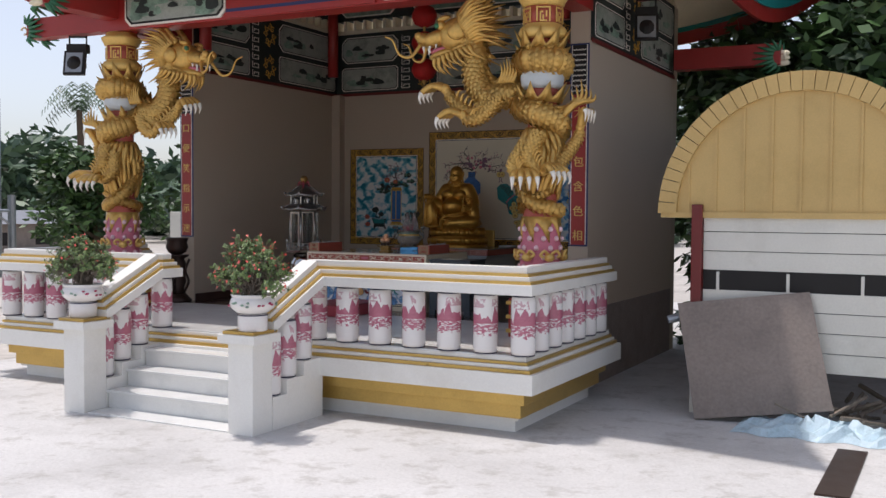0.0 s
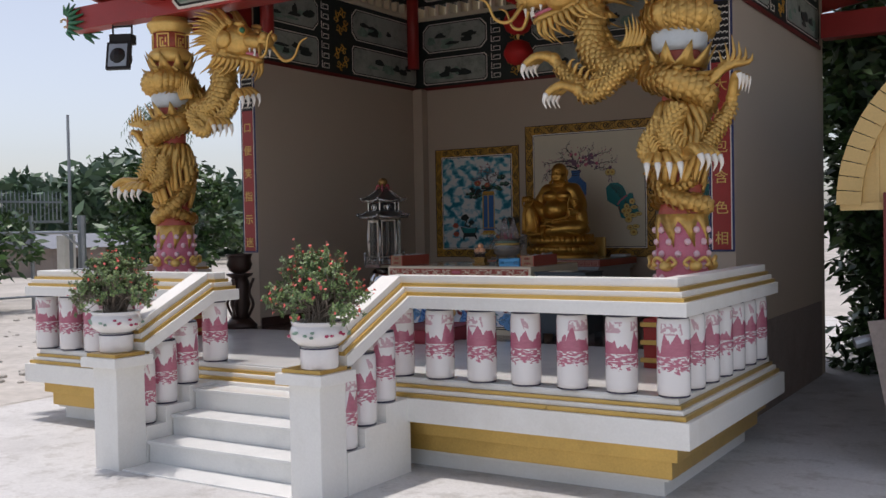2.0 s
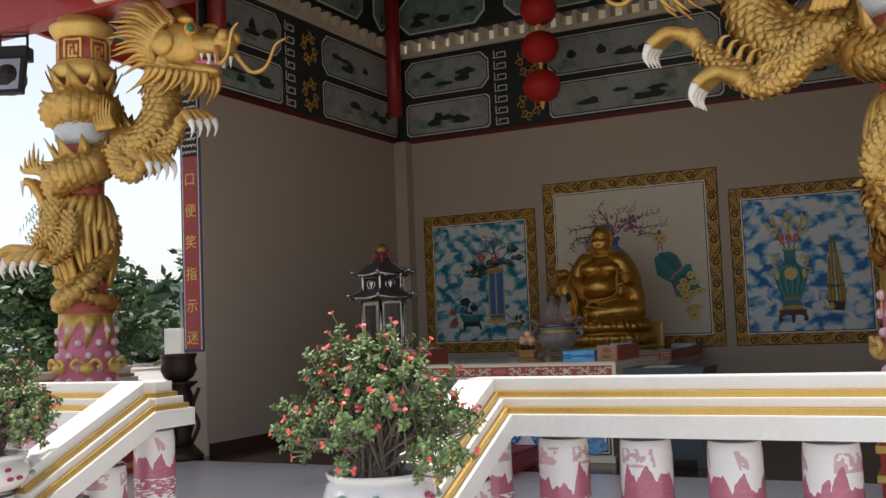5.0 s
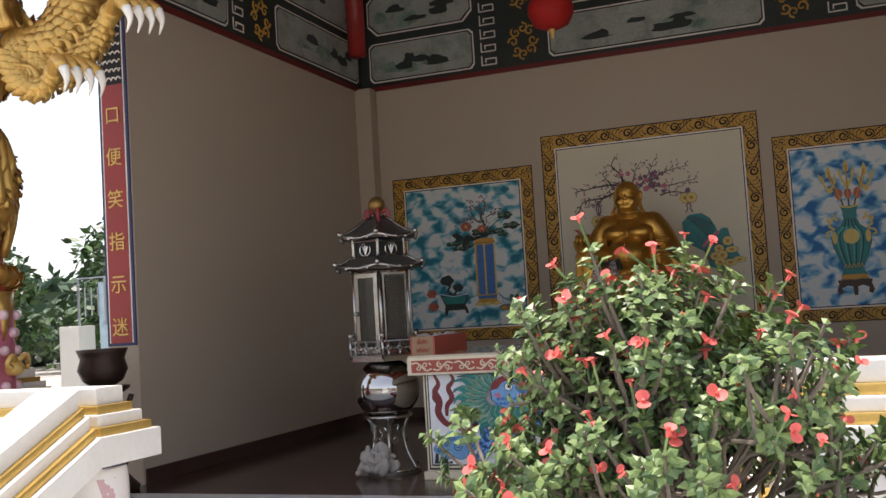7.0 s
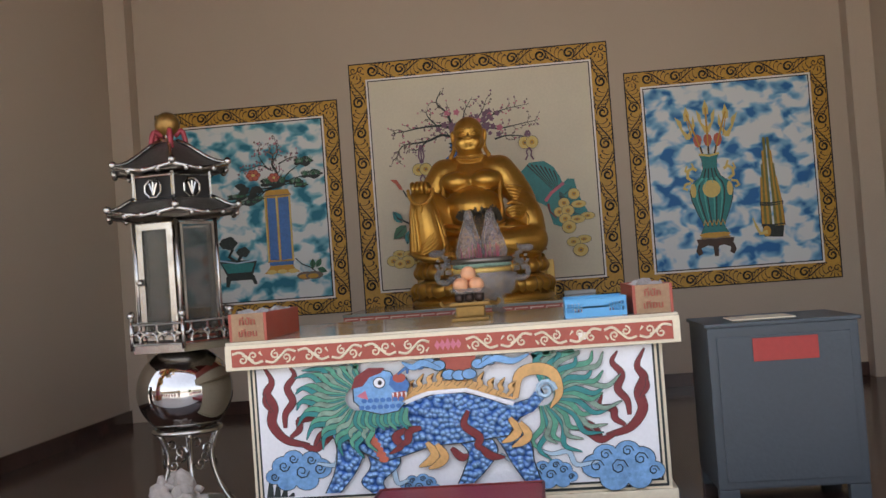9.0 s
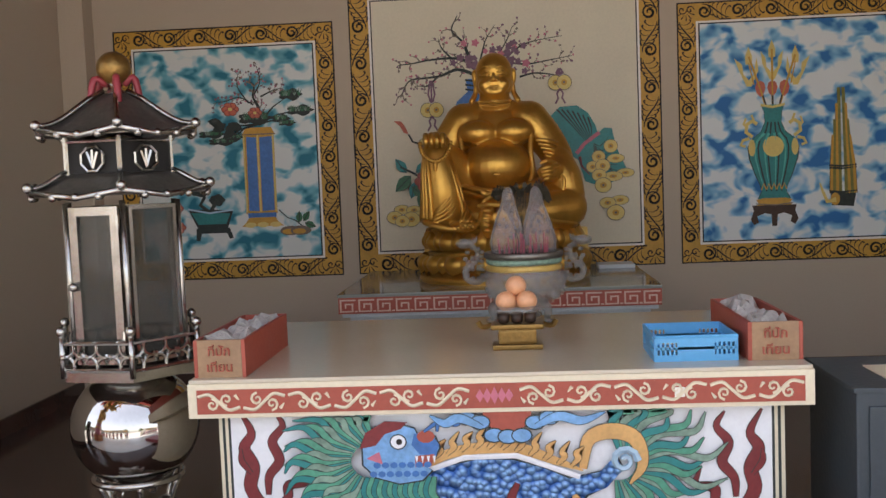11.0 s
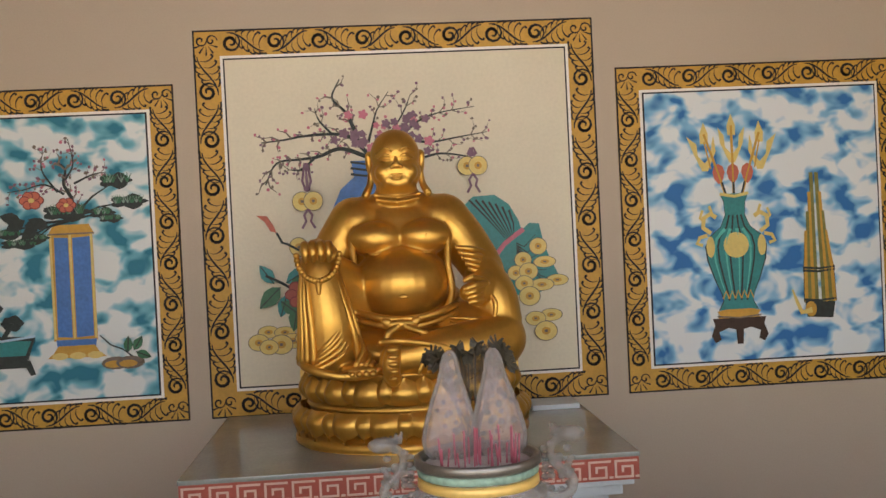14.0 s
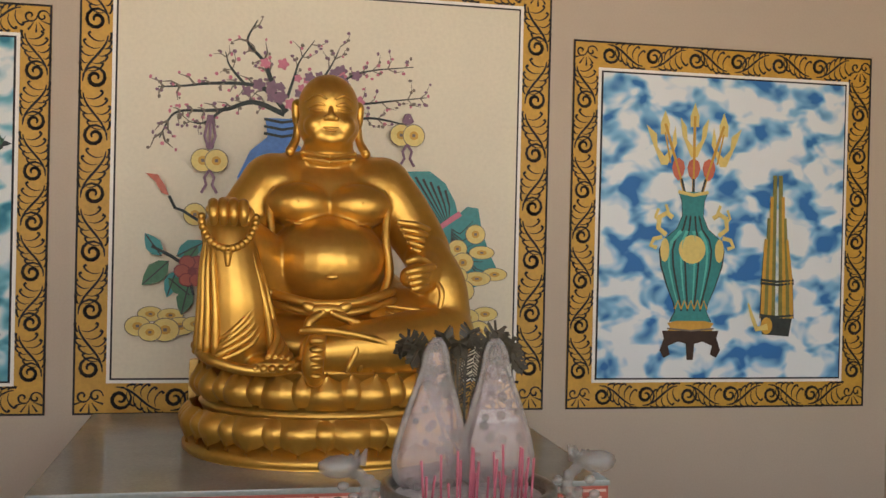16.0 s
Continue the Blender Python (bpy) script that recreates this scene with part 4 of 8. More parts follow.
# painted boards on the front beam
def octagon(x0, z0, x1, z1, c=0.09):
    return [(x0 + c, z0), (x1 - c, z0), (x1, z0 + c), (x1, z1 - c), (x1 - c, z1), (x0 + c, z1), (x0, z1 - c), (x0, z0 + c)]
def landscape(parent, x0, z0, x1, z1, y, seed, mm=None, n=9):
    """Ink hills, green banks and trees as thin raised paint on a board."""
    rnd = random.Random(seed)
    for name, mat, count, low, tall in (("painted_bank", "mural_green", n, .0, .30), ("painted_tree", "mural_ink", n, .12, .55)):
        bm = bmesh.new()
        for k in range(count):
            u, v = rnd.uniform(x0 + .10, x1 - .10), rnd.uniform(z0 + .04 + (z1 - z0) * low * .3, z0 + (z1 - z0) * (.25 + tall * .6))
            w, h = rnd.uniform(.07, .24) * min(1, (x1 - x0)), rnd.uniform(.07, .2) * min(1, (z1 - z0) * 1.6)
            if mat == "mural_ink":
                w *= .7
            w, h = min(w, (x1 - u) * .85, (u - x0) * .85), min(h, (z1 - v) * .7)
            m_ = 16
            pts = []
            for i in range(m_):
                t = 2 * math.pi * i / m_
                q = rnd.uniform(.62, 1.0)
                pts.append((u + w * q * math.cos(t), v + h * (q * math.sin(t) if math.sin(t) > 0 else .25 * math.sin(t))))
            dy = y - 0.0015 - 0.0004 * k - (.0045 if mat == "mural_ink" else 0)
            plate(bm, pts, dy, dy + 0.0015, mm)
        tagged(part(name, bm, mat, parent, "green painted banks" if mat == "mural_green" else "dark ink trees"), kind="stuff")


boards = []
for x0, x1, seed in ((-2.78, -1.1, 1), (1.1, 2.78, 2)):
    b = thing("painted_board", ((x0 + x1) / 2, -5.2, 4.5), "painted landscape board with a white lined edge", "painted panel", group="front beam paintings")
    xm, zb = (x0 + x1) / 2, 4.5
    part("edge", plate(bmesh.new(), octagon(x0 - xm, 0, x1 - xm, .66), -0.01, 0.02), "claw", b, "white painted edge")
    part("edge_line", plate(bmesh.new(), octagon(x0 - xm + .025, .025, x1 - xm - .025, .635), -0.014, -0.008), "black", b, "black line")
    part("picture", plate(bmesh.new(), octagon(x0 - xm + .05, .05, x1 - xm - .05, .61), -0.018, -0.012), "mural_grey", b, "misty green landscape")
    landscape(b, x0 - xm + .05, .05, x1 - xm - .05, .61, -0.018, seed, None, 16)

def letters(text, size, m, mat, parent, name="letter"):
    cu = bpy.data.curves.new(name, 'FONT')
    cu.body, cu.size, cu.extrude, cu.align_x, cu.align_y = text, size, 0.004, 'CENTER', 'CENTER'
    cu.materials.append(M[mat])
    ob = new(name, cu)
    ob.parent = parent
    ob.matrix_basis = m
    return ob

sign = thing("sign_board", (0, -5.2, 4.48), "red name board with raised gold characters", "sign")
part("board", boxes((-1.08, -0.02, 0, 1.08, 0.015, 0.74), bevel=0.006), "red", sign)
part("blue_line", boxes((-1.08, -0.026, 0.07, 1.08, -0.021, 0.11)), "blue_line", sign, "deep blue line")
for i, ch in enumerate("祖佛勒彌"):
    letters(ch, 0.30, pose(-0.78 + i * 0.5, -0.028, 0.34, 90, 0, 0), "pale_gold", sign)

# ---- couplets on the wall ends ----
for s, text in ((-1, "口便笑指示迷"), (1, "大肚包含色相")):
    c = thing("couplet", (s * 3.025, WY, 0), "red couplet panel with gold characters on the wall end", "couplet", group="couplets")
    part("border", boxes((-0.118, -0.012, 1.7, 0.118, 0.0, 4.1)), "blue_line", c, "blue painted border")
    part("white_line", boxes((-0.098, -0.015, 1.72, 0.098, -0.012, 4.08)), "claw", c, "white line")
    part("field", boxes((-0.088, -0.018, 1.72, 0.088, -0.015, 3.5)), "red", c, "red painted field")
    part("pattern_field", boxes((-0.088, -0.018, 3.5, 0.088, -0.015, 4.08)), "black", c, "black field with white wave scrolls")
    bm = bmesh.new()
    for k in range(9):
        z0 = 3.53 + k * 0.06
        tube([(-.08 + .16 * i / 12, -0.02, z0 + .022 * abs(math.sin(i * 1.05 + k))) for i in range(13)], .006, 5, bm)
    part("wave_scroll", bm, "claw", c, "white wave scrolls")
    for i, ch in enumerate(text):
        letters(ch, 0.135, pose(0, -0.021, 3.28 - i * 0.292, 90, 0, 0), "pale_gold", c)

# ---- dark bronze urn stands beside the couplets ----
def urn(x, y):
    u = thing("urn_stand", (x, y, FL), "dark bronze incense urn on a tall carved stand", "urn", group="bronze urns")
    part("foot", lathe([(.20, 0), (.21, .03), (.17, .07), (.13, .12)], 20), "bronze", u, smooth=True)
    part("stem", lathe([(.12, .12), (.10, .2), (.13, .3), (.11, .4), (.125, .55), (.10, .62), (.16, .66), (.17, .68)], 20), "bronze", u, smooth=True)
    bm = bmesh.new()
    for k in range(4):
        a = k * math.pi / 2 + .4
        tube(smooth_path([(.11 * math.cos(a), .11 * math.sin(a), .15), (.17 * math.cos(a), .17 * math.sin(a), .3), (.12 * math.cos(a), .12 * math.sin(a), .45), (.18 * math.cos(a), .18 * math.sin(a), .62)], 4), .018, 6, bm)
    part("scroll_strut", bm, "bronze", u, smooth=True)
    part("bowl", lathe([(.07, .68), (.13, .72), (.16, .79), (.14, .86), (.155, .90), (.165, .925), (.145, .925), (.12, .87), (.0, .86)], 24), "bronze", u, smooth=True)
urn(-2.98, -4.02)

# ---- floodlights ----
def floodlight(x, y, z, turn):
    f = thing("floodlight", (x, y, z), "black floodlight hung from a roof beam", "lamp", group="floodlights")
    f.rotation_euler = (0, 0, math.radians(turn))
    tilt = Matrix.Rotation(math.radians(-12), 4, 'X')
    part("bracket", tube([(-.12, 0, .0), (-.12, 0, -.14), ], .012, 6, tube([(.12, 0, 0), (.12, 0, -.14)], .012, 6, tube([(-.12, 0, -.02), (.12, 0, -.02)], .012, 6))), "black", f)
    part("gear_box", boxes((-.14, -.07, -.24, .14, .08, -.12), bevel=.01), "black", f)
    bm = bmesh.new(); box(bm, -.15, -.06, -.58, .15, .0, -.24, .012, tilt)
    ball(bm, tilt @ Vector((0, .02, -.42)), .14, 14, (1, .9, 1))
    part("housing", bm, "black", f)
    bm = bmesh.new(); box(bm, -.115, -.068, -.55, .115, -.061, -.27, .0, tilt)
    part("lens_glass", bm, "galv", f, "grey front glass")
floodlight(-3.87, -5.0, 4.5, 25)
floodlight(3.42, -2.4, 4.85, 20)
# ---- painted frieze, clerestory and ceiling ----
def wall_frame(side):
    """Frame whose x runs along a wall, y out of it towards the room, z up."""
    if side == "back":
        return Matrix.Translation((0, 0, 0)), WX - 0.0
    if side == "left":
        return Matrix.Translation((-WX, WY / 2, 0)) @ Matrix.Rotation(math.radians(90), 4, 'Z'), -WY / 2
    if side == "right":
        return Matrix.Translation((WX, WY / 2, 0)) @ Matrix.Rotation(math.radians(-90), 4, 'Z'), -WY / 2
    return Matrix.Translation((WX + WT, WY / 2, 0)) @ Matrix.Rotation(math.radians(90), 4, 'Z'), -WY / 2


def scroll(bm, u, v, r, y, mm, turns=1.4, flip=1, thick=0.008, start=0.0, seg=4, n=12):
    pts = []
    for i in range(n + 1):
        t = i / n
        a = start + flip * turns * 2 * math.pi * t
        q = r * (1 - 0.8 * t)
        pts.append(mm @ Vector((u + q * math.cos(a), y, v + q * math.sin(a))))
    tube(pts, [thick * (1 - .4 * i / n) for i in range(n + 1)], seg, bm)


def frieze(side, seed):
    mm, half = wall_frame(side)
    rnd = random.Random(seed)
    fz = thing("frieze", (0, 0, 0), "painted frieze of framed landscapes and fret panels", "frieze", group="painted friezes", kind="structure")
    part("ground_band", plate(bmesh.new(), [(-half, FRZ), (half, FRZ), (half, CLZ), (-half, CLZ)], -0.012, 0.0, mm), "mural_ink", fz, "dark painted ground")
    part("lower_line", plate(bmesh.new(), [(-half, FRZ - .015), (half, FRZ - .015), (half, FRZ + .03), (-half, FRZ + .03)], -0.03, -0.012, mm), "dark_red", fz, "dark red moulding")
    u = -half + 0.12
    k = 0
    while u < half - 0.2:
        w = (1.15, 0.22, 0.42, 2.0, 0.42, 0.22)[k % 6]
        w = min(w, half - 0.08 - u)
        if k % 6 in (0, 3):
            for z0, z1, c in ((FRZ + .07, FRZ + .48, .04), (FRZ + .56, CLZ - .06, .1)):
                part("picture_edge", plate(bmesh.new(), octagon(u, z0, u + w, z1, c), -0.016, -0.012, mm), "claw", fz, "white line")
                part("picture_line", plate(bmesh.new(), octagon(u + .014, z0 + .014, u + w - .014, z1 - .014, c), -0.018, -0.014, mm), "black", fz)
                part("picture", plate(bmesh.new(), octagon(u + .026, z0 + .026, u + w - .026, z1 - .026, c), -0.021, -0.016, mm), "mural_grey", fz, "pale landscape picture")
                landscape(fz, u + .05, z0 + .03, u + w - .05, z1 - .05, -0.021, seed * 31 + k + int(z0 * 10), mm, 5 if w > .8 else 3)
        elif k % 6 in (1, 5):
            bm = bmesh.new()
            for z0 in [FRZ + .08 + i * .135 for i in range(7)]:
                for q in ((u + .03, z0, u + w - .03, z0 + .012), (u + .03, z0, u + .042, z0 + .1), (u + w - .042, z0, u + w - .03, z0 + .07), (u + .07, z0 + .06, u + w - .03, z0 + .072), (u + .07, z0 + .03, u + .082, z0 + .06)):
                    plate(bm, [(q[0], q[1]), (q[2], q[1]), (q[2], q[3]), (q[0], q[3])], -0.018, -0.012, mm)
            part("fret", bm, "claw", fz, "white key fret")
        else:
            bm = bmesh.new()
            for z0 in (FRZ + .27, FRZ + .78):
                for a in range(8):
                    ang = a * math.pi / 4
                    scroll(bm, u + w / 2 + .1 * math.cos(ang), z0 + .13 * math.sin(ang), .055, -0.014, mm, 1.1, 1 if a % 2 else -1, .012, ang, 4, 8)
            part("gold_scroll", bm, "ochre", fz, "ochre scrollwork")
        u += w + 0.04
        k += 1
    return fz
for i, sd_ in enumerate(("back", "left", "right", "outside")):
    frieze(sd_, i + 3)

# clerestory: sill, mullions with light between, and the wall above
def clerestory(side):
    mm, half = wall_frame(side)
    if side == "back":
        half += WT
    cl = thing("clerestory", (0, 0, 0), "grey clerestory grille of small square lights", "clerestory", kind="structure")
    d0, d1 = (0.0, 0.2)
    part("sill", plate(bmesh.new(), [(-half, CLZ), (half, CLZ), (half, CLZ + .06), (-half, CLZ + .06)], -0.05, d1, mm), "cream", cl)
    part("head", plate(bmesh.new(), [(-half, CLZ + .24), (half, CLZ + .24), (half, ROOFZ), (-half, ROOFZ)], d0, d1, mm), "mural_ink", cl, "dark painted wall band")
    n = int(2 * half / 0.2)
    for i in range(n + 1):
        u = -half + i * 0.2
        part("mullion", plate(bmesh.new(), [(u, CLZ + .06), (min(u + .06, half), CLZ + .06), (min(u + .06, half), CLZ + .24), (u, CLZ + .24)], d0, d1, mm), "cream", cl)
    u = -half + .3
    k = 0
    while u < half - .3:
        w = min(1.2, half - .2 - u)
        part("upper_picture_edge", plate(bmesh.new(), octagon(u, CLZ + .3, u + w, ROOFZ - .06, .14), -.006, 0, mm), "claw", cl)
        part("upper_picture", plate(bmesh.new(), octagon(u + .02, CLZ + .32, u + w - .02, ROOFZ - .08, .14), -.01, -.005, mm), "mural_green", cl, "dim green landscape")
        landscape(cl, u + .08, CLZ + .34, u + w - .08, ROOFZ - .12, -.01, k + 60, mm, 5)
        u += w + .25
        k += 1
for sd_ in ("back", "left", "right"):
    clerestory(sd_)
ceiling = tagged(part("ceiling", boxes((-WX - WT - .2, -5.1, ROOFZ, WX + WT + .2, 0.3, ROOFZ + .1)), "dark_red"), "dark red painted ceiling", "ceiling", kind="structure")
porch = tagged(part("lintel_wall", boxes((-2.9, -4.84, 5.3, 2.9, -4.7, ROOFZ)), "dark_red"), "dark red boarding above the front beam", "wall", kind="structure")
# unseen infill, added above the side beams to keep high side light out
for s in (-1, 1):
    a, b = sorted((s * 2.96, s * 3.14))
    tagged(part("lintel_wall", boxes((a, -4.84, 5.002, b, WY - 0.01, ROOFZ)), "dark_red"), "added dark red infill that shuts out high side light", "wall", kind="structure")
for s in (-1, 1):
    for y in (WY + .12, -0.3):
        tagged(part("inner_post", lathe([(.09, FRZ + .3), (.09, ROOFZ)], 14, at=(s * (WX - .12), y, 0)), "red", smooth=True), "red painted corner post", "post", kind="structure")

# ---- red paper lanterns in a string ----
for lx, ly in ((-0.58, -1.0),):
    lan = thing("lantern_string", (lx, ly, 4.12), "string of three round red paper lanterns", "lantern", group="lantern strings")
    part("cord", tube([(0, 0, 0), (0, 0, ROOFZ - 4.12)], .006, 5), "red", lan)
    for k in range(3):
        part("lantern", lathe([(.06, .06 + k * .42), (.15, .10 + k * .42), (.2, .2 + k * .42), (.2, .26 + k * .42), (.15, .36 + k * .42), (.06, .40 + k * .42)], 16), "lantern", lan, smooth=True)
        part("tassel", tube([(0, 0, .06 + k * .42), (0, 0, -.02 + k * .42)], [.03, .012], 8), "pale_gold", lan, "small gold tassel")

# ---- wall paintings ----
def arc(cx, cz, rx, rz, a0=0, a1=360, n=16):
    return [(cx + rx * math.cos(math.radians(a0 + (a1 - a0) * i / n)), cz + rz * math.sin(math.radians(a0 + (a1 - a0) * i / n))) for i in range(n + (0 if abs(a1 - a0) == 360 else 1))]


SMALL = ("branch", "blossom", "pine_twig", "tooth", "cloud_curl", "corner_step", "freckle", "leaf_vein", "petal_edge", "pipe_edge", "vase_rib", "purse_fold", "cloud_edge")


class Relief:
    """Raised painted shapes on a wall panel, gathered by colour."""
    def __init__(self, parent, y, mm=None, step=0.00016):
        self.bms, self.parent, self.y, self.mm, self.layer, self.step = {}, parent, y, mm or Matrix(), 0, step
        self.count = 0

    def bm(self, name, mat):
        """One mesh a shape, but for twigs and petals too small to pick apart."""
        self.count += 0 if name in SMALL else 1
        return self.bms.setdefault((name, mat, 0 if name in SMALL else self.count), bmesh.new())

    def shape(self, name, mat, pts, lift=0.0):
        self.layer += 0.1 if name in SMALL else 1
        y = self.y - 0.002 - self.step * self.layer - lift
        plate(self.bm(name, mat), pts, y, y + 0.002, self.mm)

    def line(self, name, mat, pts, r=0.005, taper=False, lift=0.0):
        self.layer += 0.1 if name in SMALL else 1
        y = self.y - 0.002 - self.step * self.layer - lift
        flat = self.mm @ Matrix.Translation((0, y, 0)) @ Matrix.Diagonal((1, 0.2, 1, 1))
        pts = [Vector((u, 0, v)) for u, v in pts]
        n = max(1, len(pts) - 1)
        b = tube(pts, [r * (1 - .75 * i / n) if taper else r for i in range(len(pts))], 6)
        bmesh.ops.transform(b, matrix=flat, verts=b.verts)
        tmp = bpy.data.meshes.new("stroke")
        b.to_mesh(tmp)
        b.free()
        self.bm(name, mat).from_mesh(tmp)
        bpy.data.meshes.remove(tmp)

    def done(self):
        for (name, mat, k), b in self.bms.items():
            ob = part(name, b, mat, self.parent)
            if k == 0:
                ob["kind"] = "stuff"


def framed(name, x0, z0, x1, z1, label, field_mat, bw):
    """Panel with an ochre and black scroll border, white line and painted field."""
    p = thing(name, ((x0 + x1) / 2, 0, z0), label, "wall painting", group="altar wall paintings")
    w, h = (x1 - x0) / 2, z1 - z0
    part("border", plate(bmesh.new(), [(-w, 0), (w, 0), (w, h), (-w, h)], -0.006, 0.0), "ochre", p, "gold border ground")
    bm = bmesh.new()
    def band(ax, a0, a1, c):
        """Gold vine scrolls with leaf lobes along one side of the border."""
        n = max(1, round((a1 - a0) / (bw * 1.75)))
        st = (a1 - a0) / n
        def at(a, v):
            return Vector((a, -0.007, v)) if ax == 0 else Vector((v, -0.007, a))
        for i in range(n):
            a = a0 + (i + .5) * st
            f = 1 if i % 2 else -1
            # volute
            pts, wd = [], []
            for k in range(19):
                t = k / 18
                ang = -f * (.6 * math.pi) + f * 3.3 * math.pi * t
                q = bw * (.40 - .33 * t)
                pts.append(at(a - st * .24 + q * math.cos(ang), c + q * math.sin(ang)))
                wd.append(bw * (.026 + .040 * math.sin(math.pi * t)))
            tube(pts, wd, 4, bm)
            # stem that swings across to the next volute
            stem = [at(a - st * .24 + st * .74 * t, c - f * bw * .36 * math.cos(math.pi * t)) for t in [k / 10 for k in range(11)]]
            tube(stem, [bw * (.025 + .025 * math.sin(math.pi * k / 10)) for k in range(11)], 4, bm)
            # curled gaps between the leaf lobes on both sides of the stem
            for k in range(5):
                t = .14 + .175 * k
                ra, rv = a - st * .24 + st * .74 * t, c - f * bw * .36 * math.cos(math.pi * t)
                for sd, room in ((1, c + bw * .47 - rv), (-1, rv - c + bw * .47)):
                    h = min(room, bw * .55)
                    if h < bw * .1:
                        continue
                    pts = [at(ra + bw * .05, rv + sd * bw * .05), at(ra + bw * .02, rv + sd * h * .45), at(ra + bw * .10, rv + sd * h * .8), at(ra + bw * .24, rv + sd * h), at(ra + bw * .30, rv + sd * h * .86)]
                    pts = smooth_path(pts, 3)
                    tube(pts, [bw * (.012 + .042 * j / (len(pts) - 1)) for j in range(len(pts))], 4, bm)
    g = bw * .5
    band(0, -w + bw, w - bw, h - g); band(0, -w + bw, w - bw, g)
    band(1, bw, h - bw, -w + g); band(1, bw, h - bw, w - g)
    for cu, cv in ((-w + g, g), (w - g, g), (-w + g, h - g), (w - g, h - g)):
        for q in (-1, 1):
            tube([Vector((cu + bw * (.2 * q + (.23 - .2 * k / 16) * math.cos(.45 * k)), -0.007, cv + bw * (.1 + q * (.23 - .2 * k / 16) * math.sin(.45 * k)))) for k in range(17)], [bw * (.025 + .015 * math.sin(k * .2)) for k in range(17)], 4, bm)
        for k in range(5):
            a = math.radians(200 + 35 * k)
            tube([Vector((cu + bw * .14 * math.cos(a), -0.007, cv + bw * .14 * math.sin(a))), Vector((cu + bw * .46 * math.cos(a), -0.007, cv + bw * .46 * math.sin(a)))], [bw * .01, bw * .045], 4, bm)
    tagged(part("scrollwork", bm, "black", p, "black painted scrollwork"), kind="stuff")
    bm = bmesh.new()
    e = .008
    for q in ((-w, 0, w, e), (-w, h - e, w, h), (-w, e, -w + e, h - e), (w - e, e, w, h - e)):
        plate(bm, [(q[0], q[1]), (q[2], q[1]), (q[2], q[3]), (q[0], q[3])], -0.009, -0.005)
    part("outer_line", bm, "black", p, "black edge line")
    part("white_line", plate(bmesh.new(), [(-w + bw, bw), (w - bw, bw), (w - bw, h - bw), (-w + bw, h - bw)], -0.010, -0.006), "claw", p, "white line")
    part("black_line", plate(bmesh.new(), [(-w + bw + .014, bw + .014), (w - bw - .014, bw + .014), (w - bw - .014, h - bw - .014), (-w + bw + .014, h - bw - .014)], -0.013, -0.009), "black", p, "black line")
    part("field", plate(bmesh.new(), [(-w + bw + .022, bw + .022), (w - bw - .022, bw + .022), (w - bw - .022, h - bw - .022), (-w + bw + .022, h - bw - .022)], -0.016, -0.012), field_mat, p)
    return p


BWS = 0.12
left_p = framed("wall_painting", -2.6, 1.505, -1.122, 3.175, "painting of a blue vase with flowering branches among clouds", "clouds_teal", BWS)
mid_p = framed("wall_painting", -1.015, 1.505, .992, 3.435, "cream painting of plum blossom, fan and gold coins", "panel_cream", BWS + .01)
right_p = framed("wall_painting", 1.10, 1.505, 2.598, 3.175, "painting of a teal vase with tridents among blue clouds", "clouds", BWS)


def scaled(pts, u, v, sx, sz):
    return [(u + a * sx, v + b * sz) for a, b in pts]


def plum(r, pts, rnd, th=.010, every=.05, reach=.11):
    """A flowering branch along pts, with short upright twigs, buds and petals."""
    path = smooth_path([(u, 0, v) for u, v in pts], 5)
    flat = [(p.x, p.z) for p in path]
    r.line("branch", "mural_ink", flat, th, True)
    run = 0
    for i in range(2, len(flat)):
        (u0, v0), (u1, v1) = flat[i - 1], flat[i]
        run += math.hypot(u1 - u0, v1 - v0)
        if run < every:
            continue
        run = 0
        base = math.atan2(v1 - v0, u1 - u0)
        for side in (-1, 1):
            if rnd.random() < .25:
                continue
            a = base + side * rnd.uniform(.5, 1.1)
            ln = reach * rnd.uniform(.35, 1.0)
            q = [(u1, v1), (u1 + ln * .5 * math.cos(a), v1 + ln * .5 * math.sin(a)), (u1 + ln * math.cos(a + .3), v1 + ln * math.sin(a + .3))]
            r.line("branch", "twig", q, th * .45, True)
            for k in range(3):
                c = q[1 + k % 2]
                c = (c[0] + rnd.uniform(-.012, .012), c[1] + rnd.uniform(-.012, .012))
                r.shape("blossom", rnd.choice(("plum", "plum", "pink", "twig")), arc(c[0], c[1], rnd.uniform(.005, .010), rnd.uniform(.005, .010), 0, 360, 6))


def flower_head(r, u, v, s_, mat, heart, n=6, squash=.75):
    """An open flower of round petals about a heart."""
    for k in range(n):
        a = k * 2 * math.pi / n
        r.shape("petal_edge", "maroon", arc(u + s_ * .6 * math.cos(a), v + s_ * .6 * squash * math.sin(a), s_ * .5, s_ * .42, 0, 360, 9))
        r.shape("petal", mat, arc(u + s_ * .6 * math.cos(a), v + s_ * .6 * squash * math.sin(a), s_ * .42, s_ * .35, 0, 360, 9))
    r.shape("flower_heart", heart, arc(u, v, s_ * .28, s_ * .22, 0, 360, 8))


